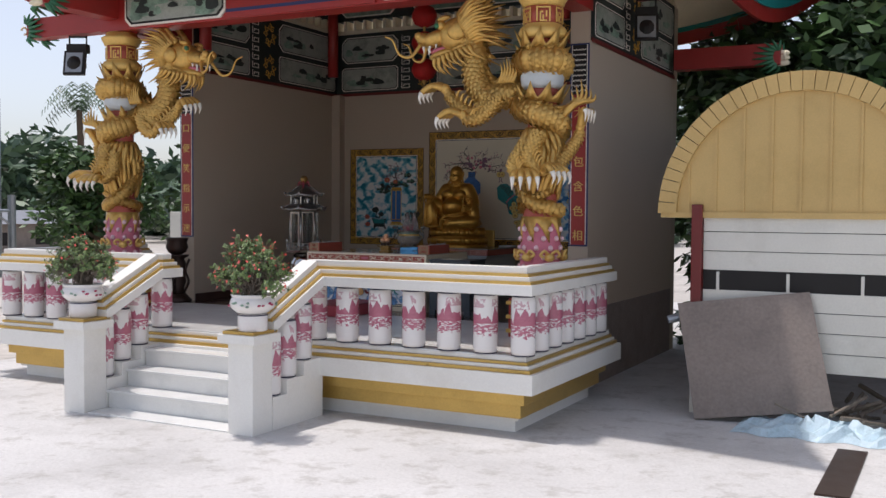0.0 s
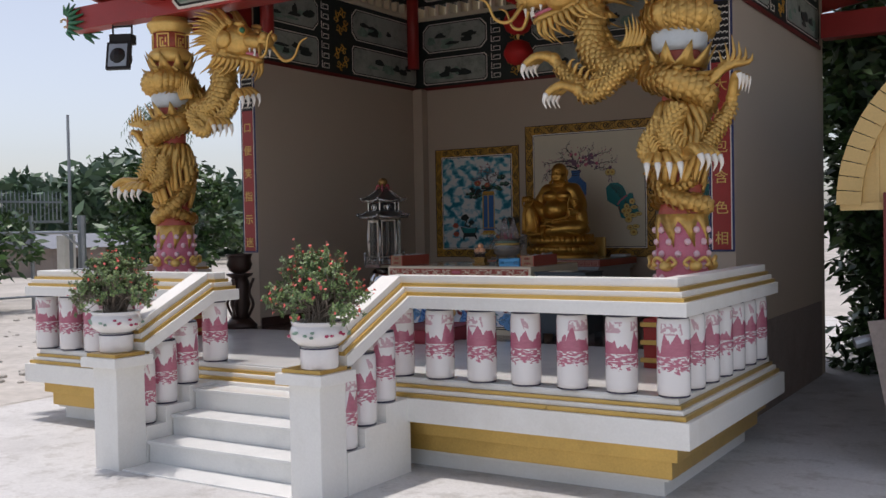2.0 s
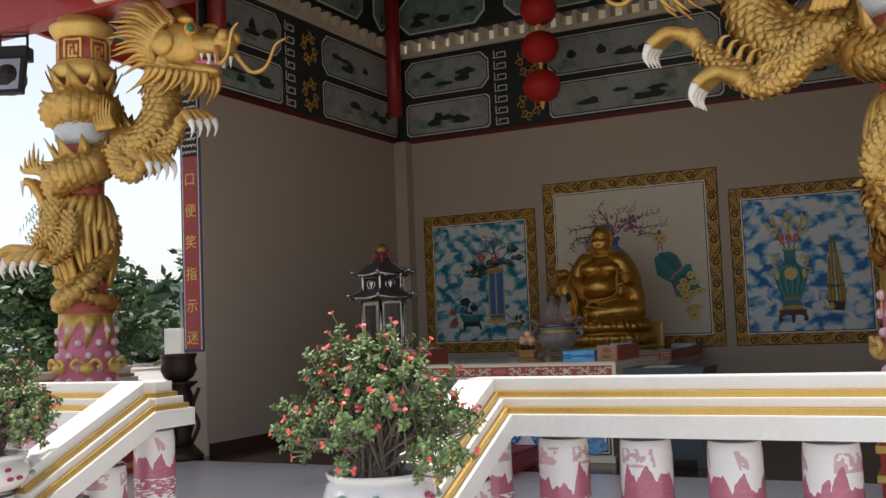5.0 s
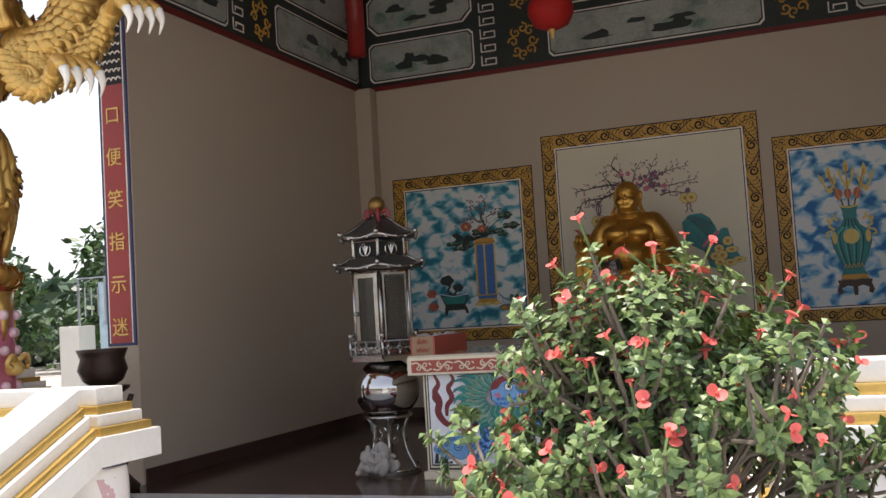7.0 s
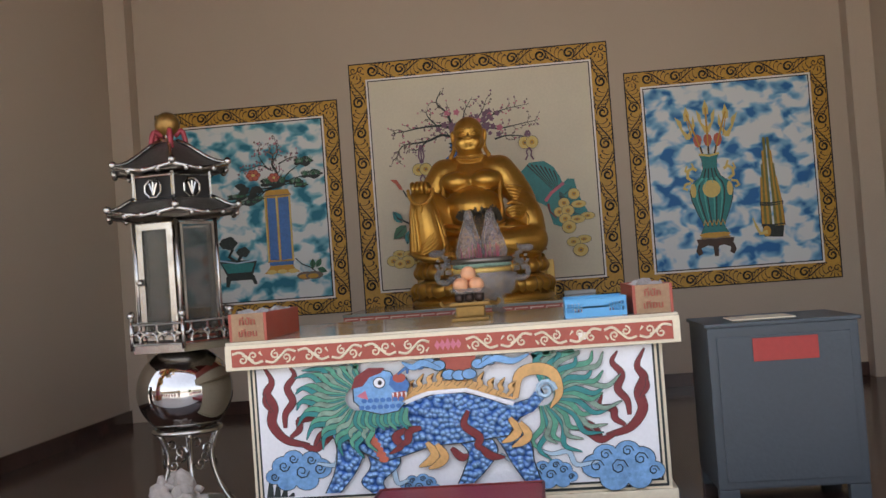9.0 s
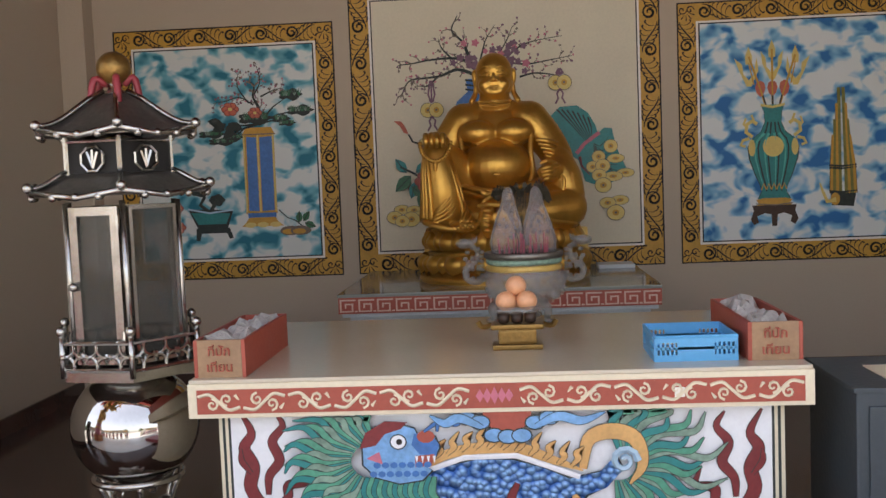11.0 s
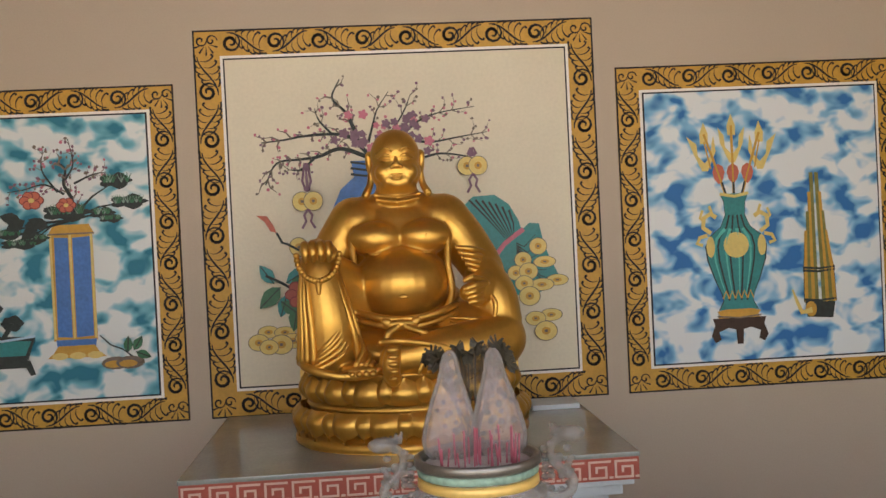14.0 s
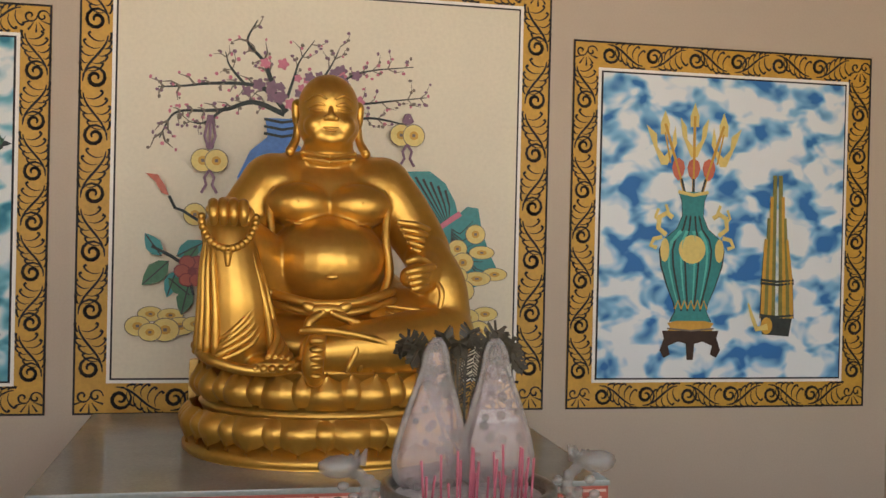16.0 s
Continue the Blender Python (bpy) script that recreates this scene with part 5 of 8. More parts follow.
def painted_leaf(r, u, v, ang, ln, mat, w=.3):
    c, s_ = math.cos(ang), math.sin(ang)
    r.shape("leaf", mat, [(u + ln * (a * c - b * s_), v + ln * (a * s_ + b * c)) for a, b in ((0, 0), (.25, w * .8), (.55, w), (.85, w * .5), (1.05, 0), (.8, -w * .6), (.5, -w), (.2, -w * .7))])
    r.line("leaf_vein", "mural_ink", [(u, v), (u + ln * c, v + ln * s_)], .003)


def pine_pad(r, u, v, w, h, rnd):
    """A flat pad of painted pine needles."""
    r.shape("pine_pad", "mural_ink", [(u + w * math.cos(t) * (1 + .15 * math.cos(7 * t)), v + h * math.sin(t) * (1 + .3 * math.cos(5 * t))) for t in [i * math.pi / 12 for i in range(24)]])
    for k in range(12):
        x = u + rnd.uniform(-.8, .8) * w
        for da in (-.5, 0, .5):
            r.line("pine_twig", "green" if k % 3 else "mural_green", [(x, v - h * .2), (x + h * 1.2 * math.sin(da), v - h * .2 + h * 1.3 * math.cos(da))], .003, True)


# vase, plum, pine and peony; u from the panel's middle, v from its foot
rnd = random.Random(11)
R = Relief(left_p, -0.016)
for pts in ([(.21, 1.03), (.225, 1.12), (.19, 1.20), (.20, 1.27), (.165, 1.31)], [(.2, 1.22), (.24, 1.30), (.22, 1.42)], [(.24, 1.2), (.33, 1.24), (.40, 1.25)], [(.19, 1.15), (.1, 1.2), (.0, 1.18), (-.08, 1.17)], [(.16, 1.16), (.09, 1.27), (.10, 1.37)]):
    plum(R, pts, rnd, .013 if len(pts) == 5 else .006, .035, .075)
R.shape("vase", "ochre", [(.105, .43), (.315, .43), (.315, .96), (.115, .96)])
R.shape("vase_face", "blue", [(.125, .45), (.195, .445), (.197, .935), (.13, .94)])
R.shape("vase_face", "blue", [(.215, .445), (.298, .45), (.302, .94), (.217, .935)])
for u in (.205, .112, .308):
    R.line("vase_edge", "coin_yellow", [(u, .44), (u, .95)], .006)
R.shape("vase_rim", "ochre", [(.10, .95), (.325, .95), (.30, 1.0), (.13, 1.0)])
R.line("rim_line", "twig", [(.10, .955), (.325, .955)], .004)
R.shape("vase_collar", "blue", [(.12, .40), (.305, .40), (.31, .435), (.115, .435)])
R.shape("vase_foot", "ochre", [(.07, .345), (.355, .345), (.32, .37), (.30, .405), (.125, .405), (.10, .37)])
for k in range(3):
    R.shape("vase_foot_lobe", "coin_yellow", arc(.13 + k * .085, .355, .04, .018, 0, 360, 10))
for u, v, w, h in ((.44, 1.205, .075, .035), (.50, 1.10, .085, .032), (.37, 1.05, .06, .025), (.41, 1.02, .055, .018), (-.10, .965, .085, .025), (-.03, .915, .09, .024), (.05, .94, .06, .02), (.20, 1.06, .11, .04)):
    R.line("pine_limb", "mural_ink", [(.21, 1.02), ((u + .21) / 2, (v + 1.02) / 2 + .02), (u, v)], .008, True)
    pine_pad(R, u, v, w, h, rnd)
flower_head(R, .035, 1.125, .055, "peony_red", "coin_yellow")
flower_head(R, .20, 1.095, .045, "peony_red", "coin_yellow")
for u, v, a in ((-.02, 1.03, 2.9), (.0, 1.03, 3.6), (.06, 1.0, 3.8), (.1, 1.02, 3.3), (.11, .99, 2.7)):
    painted_leaf(R, u, v, a, .10, "mural_ink")
flower_head(R, -.37, .485, .05, "peony_red", "brick_red")
flower_head(R, -.36, .355, .05, "peony_red", "brick_red")
R.shape("planter", "mural_ink", [(-.285, .475), (.02, .46), (-.02, .345), (-.225, .345)])
R.shape("planter_face", "teal", [(-.265, .45), (.0, .44), (-.03, .37), (-.22, .37)])
R.line("planter_rim", "sky_blue", [(-.285, .475), (-.14, .445), (.02, .462)], .006)
R.shape("planter_stand", "mural_ink", [(-.235, .345), (-.01, .345), (.015, .275), (-.01, .27), (-.03, .31), (-.2, .31), (-.215, .26), (-.24, .265)])
for (u, v, rr_), pts in zip(((-.20, .605, .07), (-.085, .53, .052)), ([(-.15, .46), (-.20, .50), (-.17, .55), (-.20, .6)], [(-.13, .46), (-.11, .49), (-.085, .53)])):
    R.line("bonsai_trunk", "mural_ink", pts, .013)
    R.shape("bonsai_crown", "mural_ink", [(u + rr_ * math.cos(t) * (1 + .1 * math.cos(6 * t)), v + rr_ * .72 * math.sin(t) * (1 + .14 * math.cos(5 * t))) for t in [i * math.pi / 10 for i in range(20)]])
for u in (.40, .47):
    R.shape("gourd", "twig", arc(u, .31, .07, .032, 0, 360, 14))
    R.shape("gourd_face", "ochre", arc(u - .01, .305, .045, .018, 0, 360, 12))
R.line("vine", "mural_ink", [(.33, .45), (.38, .40), (.44, .375), (.48, .34)], .004)
for u, v, a in ((.46, .36, 1.5), (.49, .37, 1.0), (.50, .36, -.4)):
    painted_leaf(R, u, v, a, .075, "green")
R.done()

# plum blossom in a blue jar, a purse, coins and camellia
R = Relief(mid_p, -0.016)
rnd = random.Random(4)
for pts in ([(-.16, 1.28), (-.25, 1.37), (-.34, 1.39), (-.48, 1.385), (-.58, 1.37), (-.69, 1.36)], [(-.17, 1.27), (-.30, 1.315), (-.41, 1.28), (-.50, 1.27), (-.62, 1.255), (-.68, 1.15)],
            [(-.2, 1.32), (-.24, 1.44), (-.27, 1.50), (-.33, 1.57), (-.29, 1.66)], [(-.16, 1.34), (-.13, 1.44), (-.11, 1.50), (-.05, 1.59)], [(-.12, 1.3), (-.02, 1.42), (.03, 1.50), (.06, 1.57)],
            [(.0, 1.36), (.1, 1.44), (.20, 1.475), (.38, 1.50)], [(.06, 1.34), (.16, 1.33), (.30, 1.35), (.44, 1.37)], [(.1, 1.25), (.2, 1.27), (.33, 1.25), (.40, 1.22)], [(-.34, 1.39), (-.40, 1.46), (-.42, 1.52)], [(-.41, 1.29), (-.50, 1.22), (-.56, 1.22)]):
    plum(R, pts, rnd, .012 if len(pts) > 4 else .007, .045, .085)
for k in range(46):
    u, v = rnd.gauss(-.06, .13), rnd.gauss(1.37, .05)
    flower_u = rnd.uniform(.014, .026)
    R.shape("plum_flower", "plum" if k % 4 else "pink", [(u + flower_u * math.cos(t) * (1 + .22 * math.cos(5 * t)), v + flower_u * math.sin(t) * (1 + .22 * math.cos(5 * t))) for t in [i * math.pi / 10 for i in range(20)]])
R.shape("jar", "blue", [(-.36, .80), (-.12, .80), (-.02, .9), (-.02, 1.06), (-.12, 1.15), (-.12, 1.25), (-.25, 1.25), (-.24, 1.17), (-.31, 1.11), (-.36, 1.0)])
for v in (1.245, 1.215, 1.185):
    R.line("jar_ring", "mural_ink", [(-.255, v), (-.18, v - .012), (-.115, v)], .006)
R.shape("purse", "teal", [(.28, .98), (.35, 1.045), (.46, 1.05), (.53, 1.0), (.575, .92), (.59, .865), (.63, .90), (.68, .895), (.70, .79), (.735, .70), (.77, .63), (.73, .57), (.6, .52), (.5, .56), (.46, .70), (.36, .76), (.3, .8)])
for k in range(7):
    t = k / 6
    R.line("purse_fold", "mural_ink", [(.33 + .2 * t, 1.03 - .06 * t * t), (.42 + .13 * t, .93 - .03 * t), (.52 + .03 * t, .81 + .03 * t)], .006, True)
    R.line("purse_fold", "mural_ink", [(.56, .80 - .01 * k), (.60 + .015 * k, .78 - .03 * k), (.66 + .012 * k, .84 - .045 * k)], .004, True)
R.line("purse_cord", "pink", [(.45, .74), (.50, .80), (.57, .85), (.60, .87)], .013)
R.line("purse_cord", "maroon", [(.47, .72), (.48, .66), (.53, .60)], .010, True)


def coin(u, v, r_, tilt=1.0):
    R.shape("coin_edge", "twig", arc(u, v, r_ * 1.07, r_ * tilt * 1.08, 0, 360, 18))
    R.shape("coin", "coin_yellow", arc(u, v, r_, r_ * tilt, 0, 360, 18))
    R.shape("coin_ring", "ochre", arc(u, v, r_ * .42, r_ * .42 * tilt, 0, 360, 10))
    R.shape("coin_hole", "twig", arc(u, v, r_ * .2, r_ * .2 * tilt, 45, 405, 4))


for u, v, r_, tl in ((.67, .78, .043, .95), (.70, .70, .055, .5), (.59, .715, .042, .9), (.76, .605, .055, .5), (.55, .65, .04, .9), (.615, .655, .046, .9), (.68, .585, .06, .5), (.59, .595, .045, .85), (.615, .53, .052, .9), (.72, .43, .055, .55), (.64, .415, .05, .7), (.69, .35, .056, .85),
                     (-.70, .42, .05, .6), (-.62, .415, .05, .55), (-.75, .37, .05, .8), (-.58, .37, .06, .6), (-.52, .38, .05, .6), (-.64, .355, .055, .85), (-.70, .345, .045, .8), (-.53, .835, .045, 1.0)):
    coin(u, v, r_, tl)
for cu, dv in ((-.475, 1.06), (.355, 1.20)):
    for q in (-.028, .028):
        coin(cu + q, dv, .046)
    for q in (-.012, .0, .012):
        R.line("cord", "plum", [(cu + q * .5, dv + (.19 if cu < 0 else .09)), (cu + q * 1.8, dv + .10 if cu < 0 else dv + .06), (cu + q * .4, dv + .05)], .006)
    R.shape("knot", "plum", arc(cu, dv + .06, .018, .014, 0, 360, 8))
    for q in (-1, 1):
        R.line("tassel", "plum", [(cu, dv - .04), (cu + q * .02, dv - .07), (cu + q * .012, dv - .10), (cu + q * .032, dv - .135)], .006)
R.shape("bud", "peony_red", [(-.73, 1.0), (-.68, .995), (-.65, .95), (-.635, .91), (-.665, .92), (-.69, .965)])
R.line("stem", "mural_ink", [(-.635, .91), (-.61, .86), (-.58, .85), (-.50, .80)], .006)
R.line("stem", "mural_ink", [(-.53, .5), (-.56, .62), (-.62, .66), (-.70, .70)], .007)
for u, v, a, ln, mt in ((-.63, .64, 3.9, .14, "green"), (-.66, .66, 2.2, .11, "teal"), (-.60, .66, .5, .13, "teal"), (-.57, .62, 1.0, .10, "green"), (-.60, .60, 4.4, .11, "teal"), (-.55, .54, 4.5, .12, "green"), (-.63, .57, 5.6, .11, "green")):
    painted_leaf(R, u, v, a, ln, mt)
flower_head(R, -.535, .60, .07, "brick_red", "maroon", 6, 1)
R.done()

# teal vase on a stand, three halberds and a mouth organ
R = Relief(right_p, -0.016)
VC = -.16
for q, hgt in ((-1, 1.37), (0, 1.41), (1, 1.37)):
    ux = VC + q * .145
    R.line("halberd_shaft", "ochre", [(VC + q * .045, 1.0), (VC + q * .075, 1.10), (ux, hgt - .06)], .007)
    R.shape("blade", "coin_yellow", [(ux - .02, hgt - .11), (ux - .022, hgt - .06), (ux, hgt + .0), (ux + .022, hgt - .06), (ux + .02, hgt - .11)])
    R.shape("blade_wing", "coin_yellow", [(ux - .07 + q * .02, hgt - .07), (ux - .04, hgt - .11), (ux - .035, hgt - .17), (ux, hgt - .21), (ux + .035, hgt - .17), (ux + .04, hgt - .11), (ux + .07 + q * .02, hgt - .07), (ux + .06, hgt - .15), (ux + .015, hgt - .25), (ux - .015, hgt - .25), (ux - .06, hgt - .15)])
    R.line("blade_line", "ochre", [(ux - q * .03, hgt - .24), (ux, hgt - .1)], .004)
    R.line("tuft_stem", "mural_ink", [(VC + q * .04, .99), (VC + q * .06, 1.06)], .006)
    R.shape("red_tuft", "peony_red", scaled([(0, -1), (.7, -.5), (1, .2), (.75, .8), (0, 1.1), (-.75, .8), (-1, .2), (-.7, -.5)], VC + q * .075, 1.10, .032, .05))
body = [(-.07, 1.0), (-.055, .96), (-.05, .89), (-.075, .83), (-.135, .78), (-.155, .73), (-.148, .66), (-.115, .56), (-.085, .49), (-.075, .45), (-.10, .40)]
R.shape("vase_outline", "mural_ink", [(VC + u * 1.05, v) for u, v in body] + [(VC - u * 1.05, v) for u, v in reversed(body)])
R.shape("vase", "teal", [(VC + u, v) for u, v in body] + [(VC - u, v) for u, v in reversed(body)])
for k in (-.62, -.22, .22, .62):
    R.line("vase_rib", "mural_ink", [(VC + u * k, v) for u, v in body[2:10]], .0045)
    R.line("vase_gleam", "vase_light", [(VC + u * (k + .13), v - .01) for u, v in body[3:9]], .009, True)
R.line("vase_lip", "coin_yellow", [(VC - .075, 1.0), (VC, .985), (VC + .075, 1.0)], .008)
for k in range(5):
    R.line("vase_lappet", "ochre", [(VC - .08 + .032 * k, .46), (VC - .064 + .032 * k, .50), (VC - .048 + .032 * k, .46)], .004)
R.shape("medallion", "coin_yellow", arc(VC, .735, .066, .066, 0, 360, 22))
for q in (-1, 1):
    R.shape("side_medallion", "coin_yellow", arc(VC + q * .135, .73, .022, .055, 0, 360, 12))
    for pts, w in (([(.13, .80), (.17, .83), (.165, .88), (.13, .90), (.10, .88)], .012), ([(.15, .79), (.19, .78), (.205, .75), (.175, .74)], .010), ([(.165, .86), (.185, .88), (.17, .92)], .007), ([(.12, .90), (.135, .94)], .007)):
        R.line("dragon_handle", "coin_yellow", [(VC + q * u, v) for u, v in pts], w)
R.shape("vase_foot", "ochre", [(VC - .12, .345), (VC + .12, .345), (VC + .10, .375), (VC + .115, .395), (VC + .07, .405), (VC - .07, .405), (VC - .115, .395), (VC - .10, .375)])
R.line("foot_line", "twig", [(VC - .115, .37), (VC, .36), (VC + .115, .37)], .004)
R.shape("stand", "bronze", [(VC - .14, .36), (VC + .14, .36), (VC + .13, .325), (VC + .15, .27), (VC + .13, .235), (VC + .10, .25), (VC + .11, .29), (VC + .06, .31), (VC + .02, .30), (VC + .015, .225), (VC - .015, .225), (VC - .02, .30), (VC - .06, .31), (VC - .11, .29), (VC - .10, .25), (VC - .13, .235), (VC - .15, .27), (VC - .13, .325)])
for q in (-1, 1):
    for k in range(4):
        top = 1.09 - .10 * k
        R.line("pipe", "ochre" if k % 2 else "mural_olive", [(.272 + q * (.018 + .019 * k), .42), (.27 + q * (.018 + .017 * k), .60), (.262 + q * (.014 + .012 * k), top)], .0105)
        R.line("pipe_edge", "mural_ink", [(.272 + q * (.028 + .019 * k), .42), (.27 + q * (.027 + .017 * k), .60), (.262 + q * (.021 + .012 * k), top - .02)], .003)
    for v in (.78, .86, .94):
        R.shape("reed_slot", "mural_ink", arc(.265 + q * .02, v, .005, .025, 0, 360, 8))
for v in (.585, .60, .435):
    R.line("binding", "mural_ink", [(.185, v), (.27, v - .008), (.355, v)], .006)
R.shape("wind_chest", "mural_ink", [(.20, .345), (.335, .335), (.35, .42), (.19, .43)])
R.line("spout", "coin_yellow", [(.225, .38), (.17, .37), (.145, .43), (.125, .49)], .017, True)
R.shape("spout_ring", "ochre", arc(.22, .385, .03, .04, 0, 360, 12))
R.done()
# ---- altar table ----
TX0, TX1, TY0, TY1, TZ = -1.0, 0.89, -3.6, -2.38, 1.535
tab = thing("altar_table", ((TX0 + TX1) / 2, TY0, FL), "cream altar table painted with a blue mythical beast", "altar table")
tw, tz, td = (TX1 - TX0) / 2, TZ - FL, TY1 - TY0
part("body", boxes((-tw + .07, .07, 0, tw - .07, td - .07, tz - .12), bevel=.01), "cream", tab, "cream painted table body")
part("foot_moulding", boxes((-tw + .05, .05, 0, tw - .05, td - .05, .05), bevel=.008), "cream", tab)
part("top", boxes((-tw, 0, tz - .12, tw, td, tz - .012), bevel=.006), "cream", tab, "cream edged tabletop")
part("top_sheet", boxes((-tw + .004, .004, tz - .012, tw - .004, td - .004, tz), bevel=.004), "table_top", tab, "polished cream tabletop surface")
part("band", boxes((-tw + .03, -.004, tz - .105, tw - .03, -.0005, tz - .03)), "brick_red", tab, "brick red scroll band")
bm = bmesh.new()
n = 13
for i in range(n):
    u = -tw + .10 + i * (2 * tw - .20) / (n - 1)
    if abs(u) < .09:
        continue
    q = 1 if u < 0 else -1
    f = 1 if i % 2 else -1
    zc = tz - .0675
    wave = smooth_path([Vector((u - q * .065, -.006, zc - f * .018)), Vector((u - q * .03, -.006, zc - f * .024)), Vector((u, -.006, zc)), Vector((u + q * .03, -.006, zc + f * .024)), Vector((u + q * .065, -.006, zc + f * .016))], 4)
    tube(wave, [.0055] * len(wave), 5, bm)
    scroll(bm, u - q * .022, zc + f * .008, .02, -.006, Matrix(), 1.2, f * q, .005, math.pi / 2, 4, 10)
    scroll(bm, u + q * .024, zc - f * .008, .02, -.006, Matrix(), 1.2, f * q, .005, -math.pi / 2, 4, 10)
    tube([Vector((u + q * .05, -.006, zc - f * .022)), Vector((u + q * .062, -.006, zc - f * .006))], [.006, .002], 5, bm)
tagged(part("scrollwork", bm, "cream", tab, "cream painted scrolls"), kind="stuff")
bm = bmesh.new()
for k in range(-2, 3):
    plate(bm, scaled([(0, -.5), (.35, 0), (0, .55), (-.35, 0)], k * .022, tz - .0675, .035, .05 - .006 * abs(k)), -.0075 - .0008 * (2 - abs(k)), -.004)
part("lotus", bm, "pink", tab, "painted lotus")
part("plug", boxes((.535, -.008, tz - .085, .565, -.003, tz - .055), bevel=.003), "claw", tab, "small white plate")
part("front_line", boxes((-tw + .085, .064, .06, tw - .085, .0695, tz - .125)), "mural_ink", tab, "dark painted border line")
part("front_line_light", boxes((-tw + .095, .060, .072, tw - .095, .0638, tz - .125)), "cream", tab)
part("front_line_inner", boxes((-tw + .106, .056, .085, tw - .106, .0598, tz - .125)), "mural_ink", tab)
part("front_field", boxes((-tw + .115, .052, .095, tw - .115, .0558, tz - .125)), "mural_white", tab, "white painted front panel")
R = Relief(tab, .052, None, .00012)
def ribbon(name, mat, pts, w, edge=True):
    """A brush stroke that swells and thins, with a dark outline."""
    path = smooth_path([(u, 0, v) for u, v in pts], 5)
    n_ = len(path) - 1
    def outline(k):
        a, b = [], []
        for i, p in enumerate(path):
            d = (path[min(i + 1, n_)] - path[max(i - 1, 0)]).normalized()
            h = w * (math.sin(math.pi * (.12 + .86 * i / n_)) ** .8) + k
            a.append((p.x - d.z * h, p.z + d.x * h)); b.append((p.x + d.z * h, p.z - d.x * h))
        return a + b[::-1]
    if edge:
        R.shape(name + "_edge", "mural_ink", outline(.0020))
    R.shape(name, mat, outline(0))
def curl_cloud(u, v, s_, flip):
    """A bank of painted cloud lobes with curls and a trailing wisp."""
    lobes = ((0, 0, .075), (.09, .03, .06), (-.09, .01, .06), (.04, .065, .05), (-.05, .055, .05), (.14, -.02, .045), (-.02, -.045, .06), (.08, -.05, .05))
    for a, b, r in lobes:
        R.shape("cloud_edge", "mural_ink", arc(u + flip * a * s_, v + b * s_, r * s_ * 1.06, r * s_ * .86, 0, 360, 14))
    for a, b, r in lobes:
        R.shape("cloud", "cloud_blue", arc(u + flip * a * s_, v + b * s_, r * s_, r * s_ * .8, 0, 360, 14))
    for a, b, r in lobes[:6]:
        R.layer += 1
        scroll(R.bm("cloud_curl", "mural_ink"), u + flip * a * s_, v + b * s_, r * s_ * .5, .049 - R.step * R.layer, Matrix(), 1.4, flip, .003, 0, 4, 10)
    ribbon("cloud_wisp", "sky_blue", [(u - flip * .08 * s_, v + .03), (u - flip * .17 * s_, v + .02), (u - flip * .2 * s_, v + .075), (u - flip * .27 * s_, v + .07), (u - flip * .33 * s_, v + .10)], .010)
for q in (-1, 1):
    dz = .01 if q < 0 else -.02
    for pts, w in (([(.62, .30), (.72, .33), (.775, .40), (.765, .47), (.79, .53), (.765, .58), (.80, .65)], .026), ([(.72, .38), (.715, .44), (.68, .49), (.70, .55), (.665, .60), (.69, .645)], .019), ([(.70, .34), (.66, .37), (.655, .41), (.60, .42), (.615, .47)], .018),
                   ([(.66, .31), (.60, .285), (.56, .31), (.525, .335), (.48, .335)], .019), ([(.60, .30), (.575, .34), (.54, .37)], .012), ([(.77, .45), (.80, .49), (.80, .53)], .011)):
        ribbon("flame", "maroon", [(q * u, v + dz) for u, v in pts], w * .78)
curl_cloud(-.66, .205, .85, -1)
curl_cloud(.66, .15, 1.0, 1)
curl_cloud(.38, .135, .6, 1)
curl_cloud(-.17, .115, .5, 1)
for k in range(26):
    t = k / 25
    a = -1.75 + 3.35 * t
    ln = .235 + .05 * math.sin(k * 1.9)
    u, v = .37 + .05 * math.cos(a), .47 + .05 * math.sin(a)
    pts = [(u, v), (u + ln * .4 * math.cos(a + .2), v + ln * .36 * math.sin(a + .2)), (u + ln * .75 * math.cos(a - .08), v + ln * .62 * math.sin(a - .08)), (u + ln * math.cos(a + .12), v + ln * .8 * math.sin(a + .12))]
    ribbon("tail_plume", ("mane_green", "teal", "mural_green")[k % 3], [(p[0], min(.635, p[1])) for p in pts], .0105)
ribbon("tail_flare", "mural_apricot", [(.26, .46), (.28, .55), (.35, .575), (.42, .55), (.44, .47), (.40, .41)], .024)
for pts in ([(-.46, .40), (-.44, .30), (-.47, .20), (-.53, .11)], [(-.33, .32), (-.30, .22), (-.36, .15), (-.33, .10)], [(.05, .33), (.11, .25), (.07, .17), (.03, .12)], [(.20, .36), (.25, .27), (.27, .2), (.31, .11)]):
    p = smooth_path([(u, 0, v) for u, v in pts], 4)
    w = [.075 - .045 * i / (len(p) - 1) for i in range(len(p))]
    for nm, mt, k in (("beast_leg_edge", "mural_ink", .005), ("beast_leg", "blue_scales", 0)):
        R.shape(nm, mt, [(q.x - w[i] - k, q.z) for i, q in enumerate(p)] + [(q.x + w[i] + k, q.z) for i, q in reversed(list(enumerate(p)))])
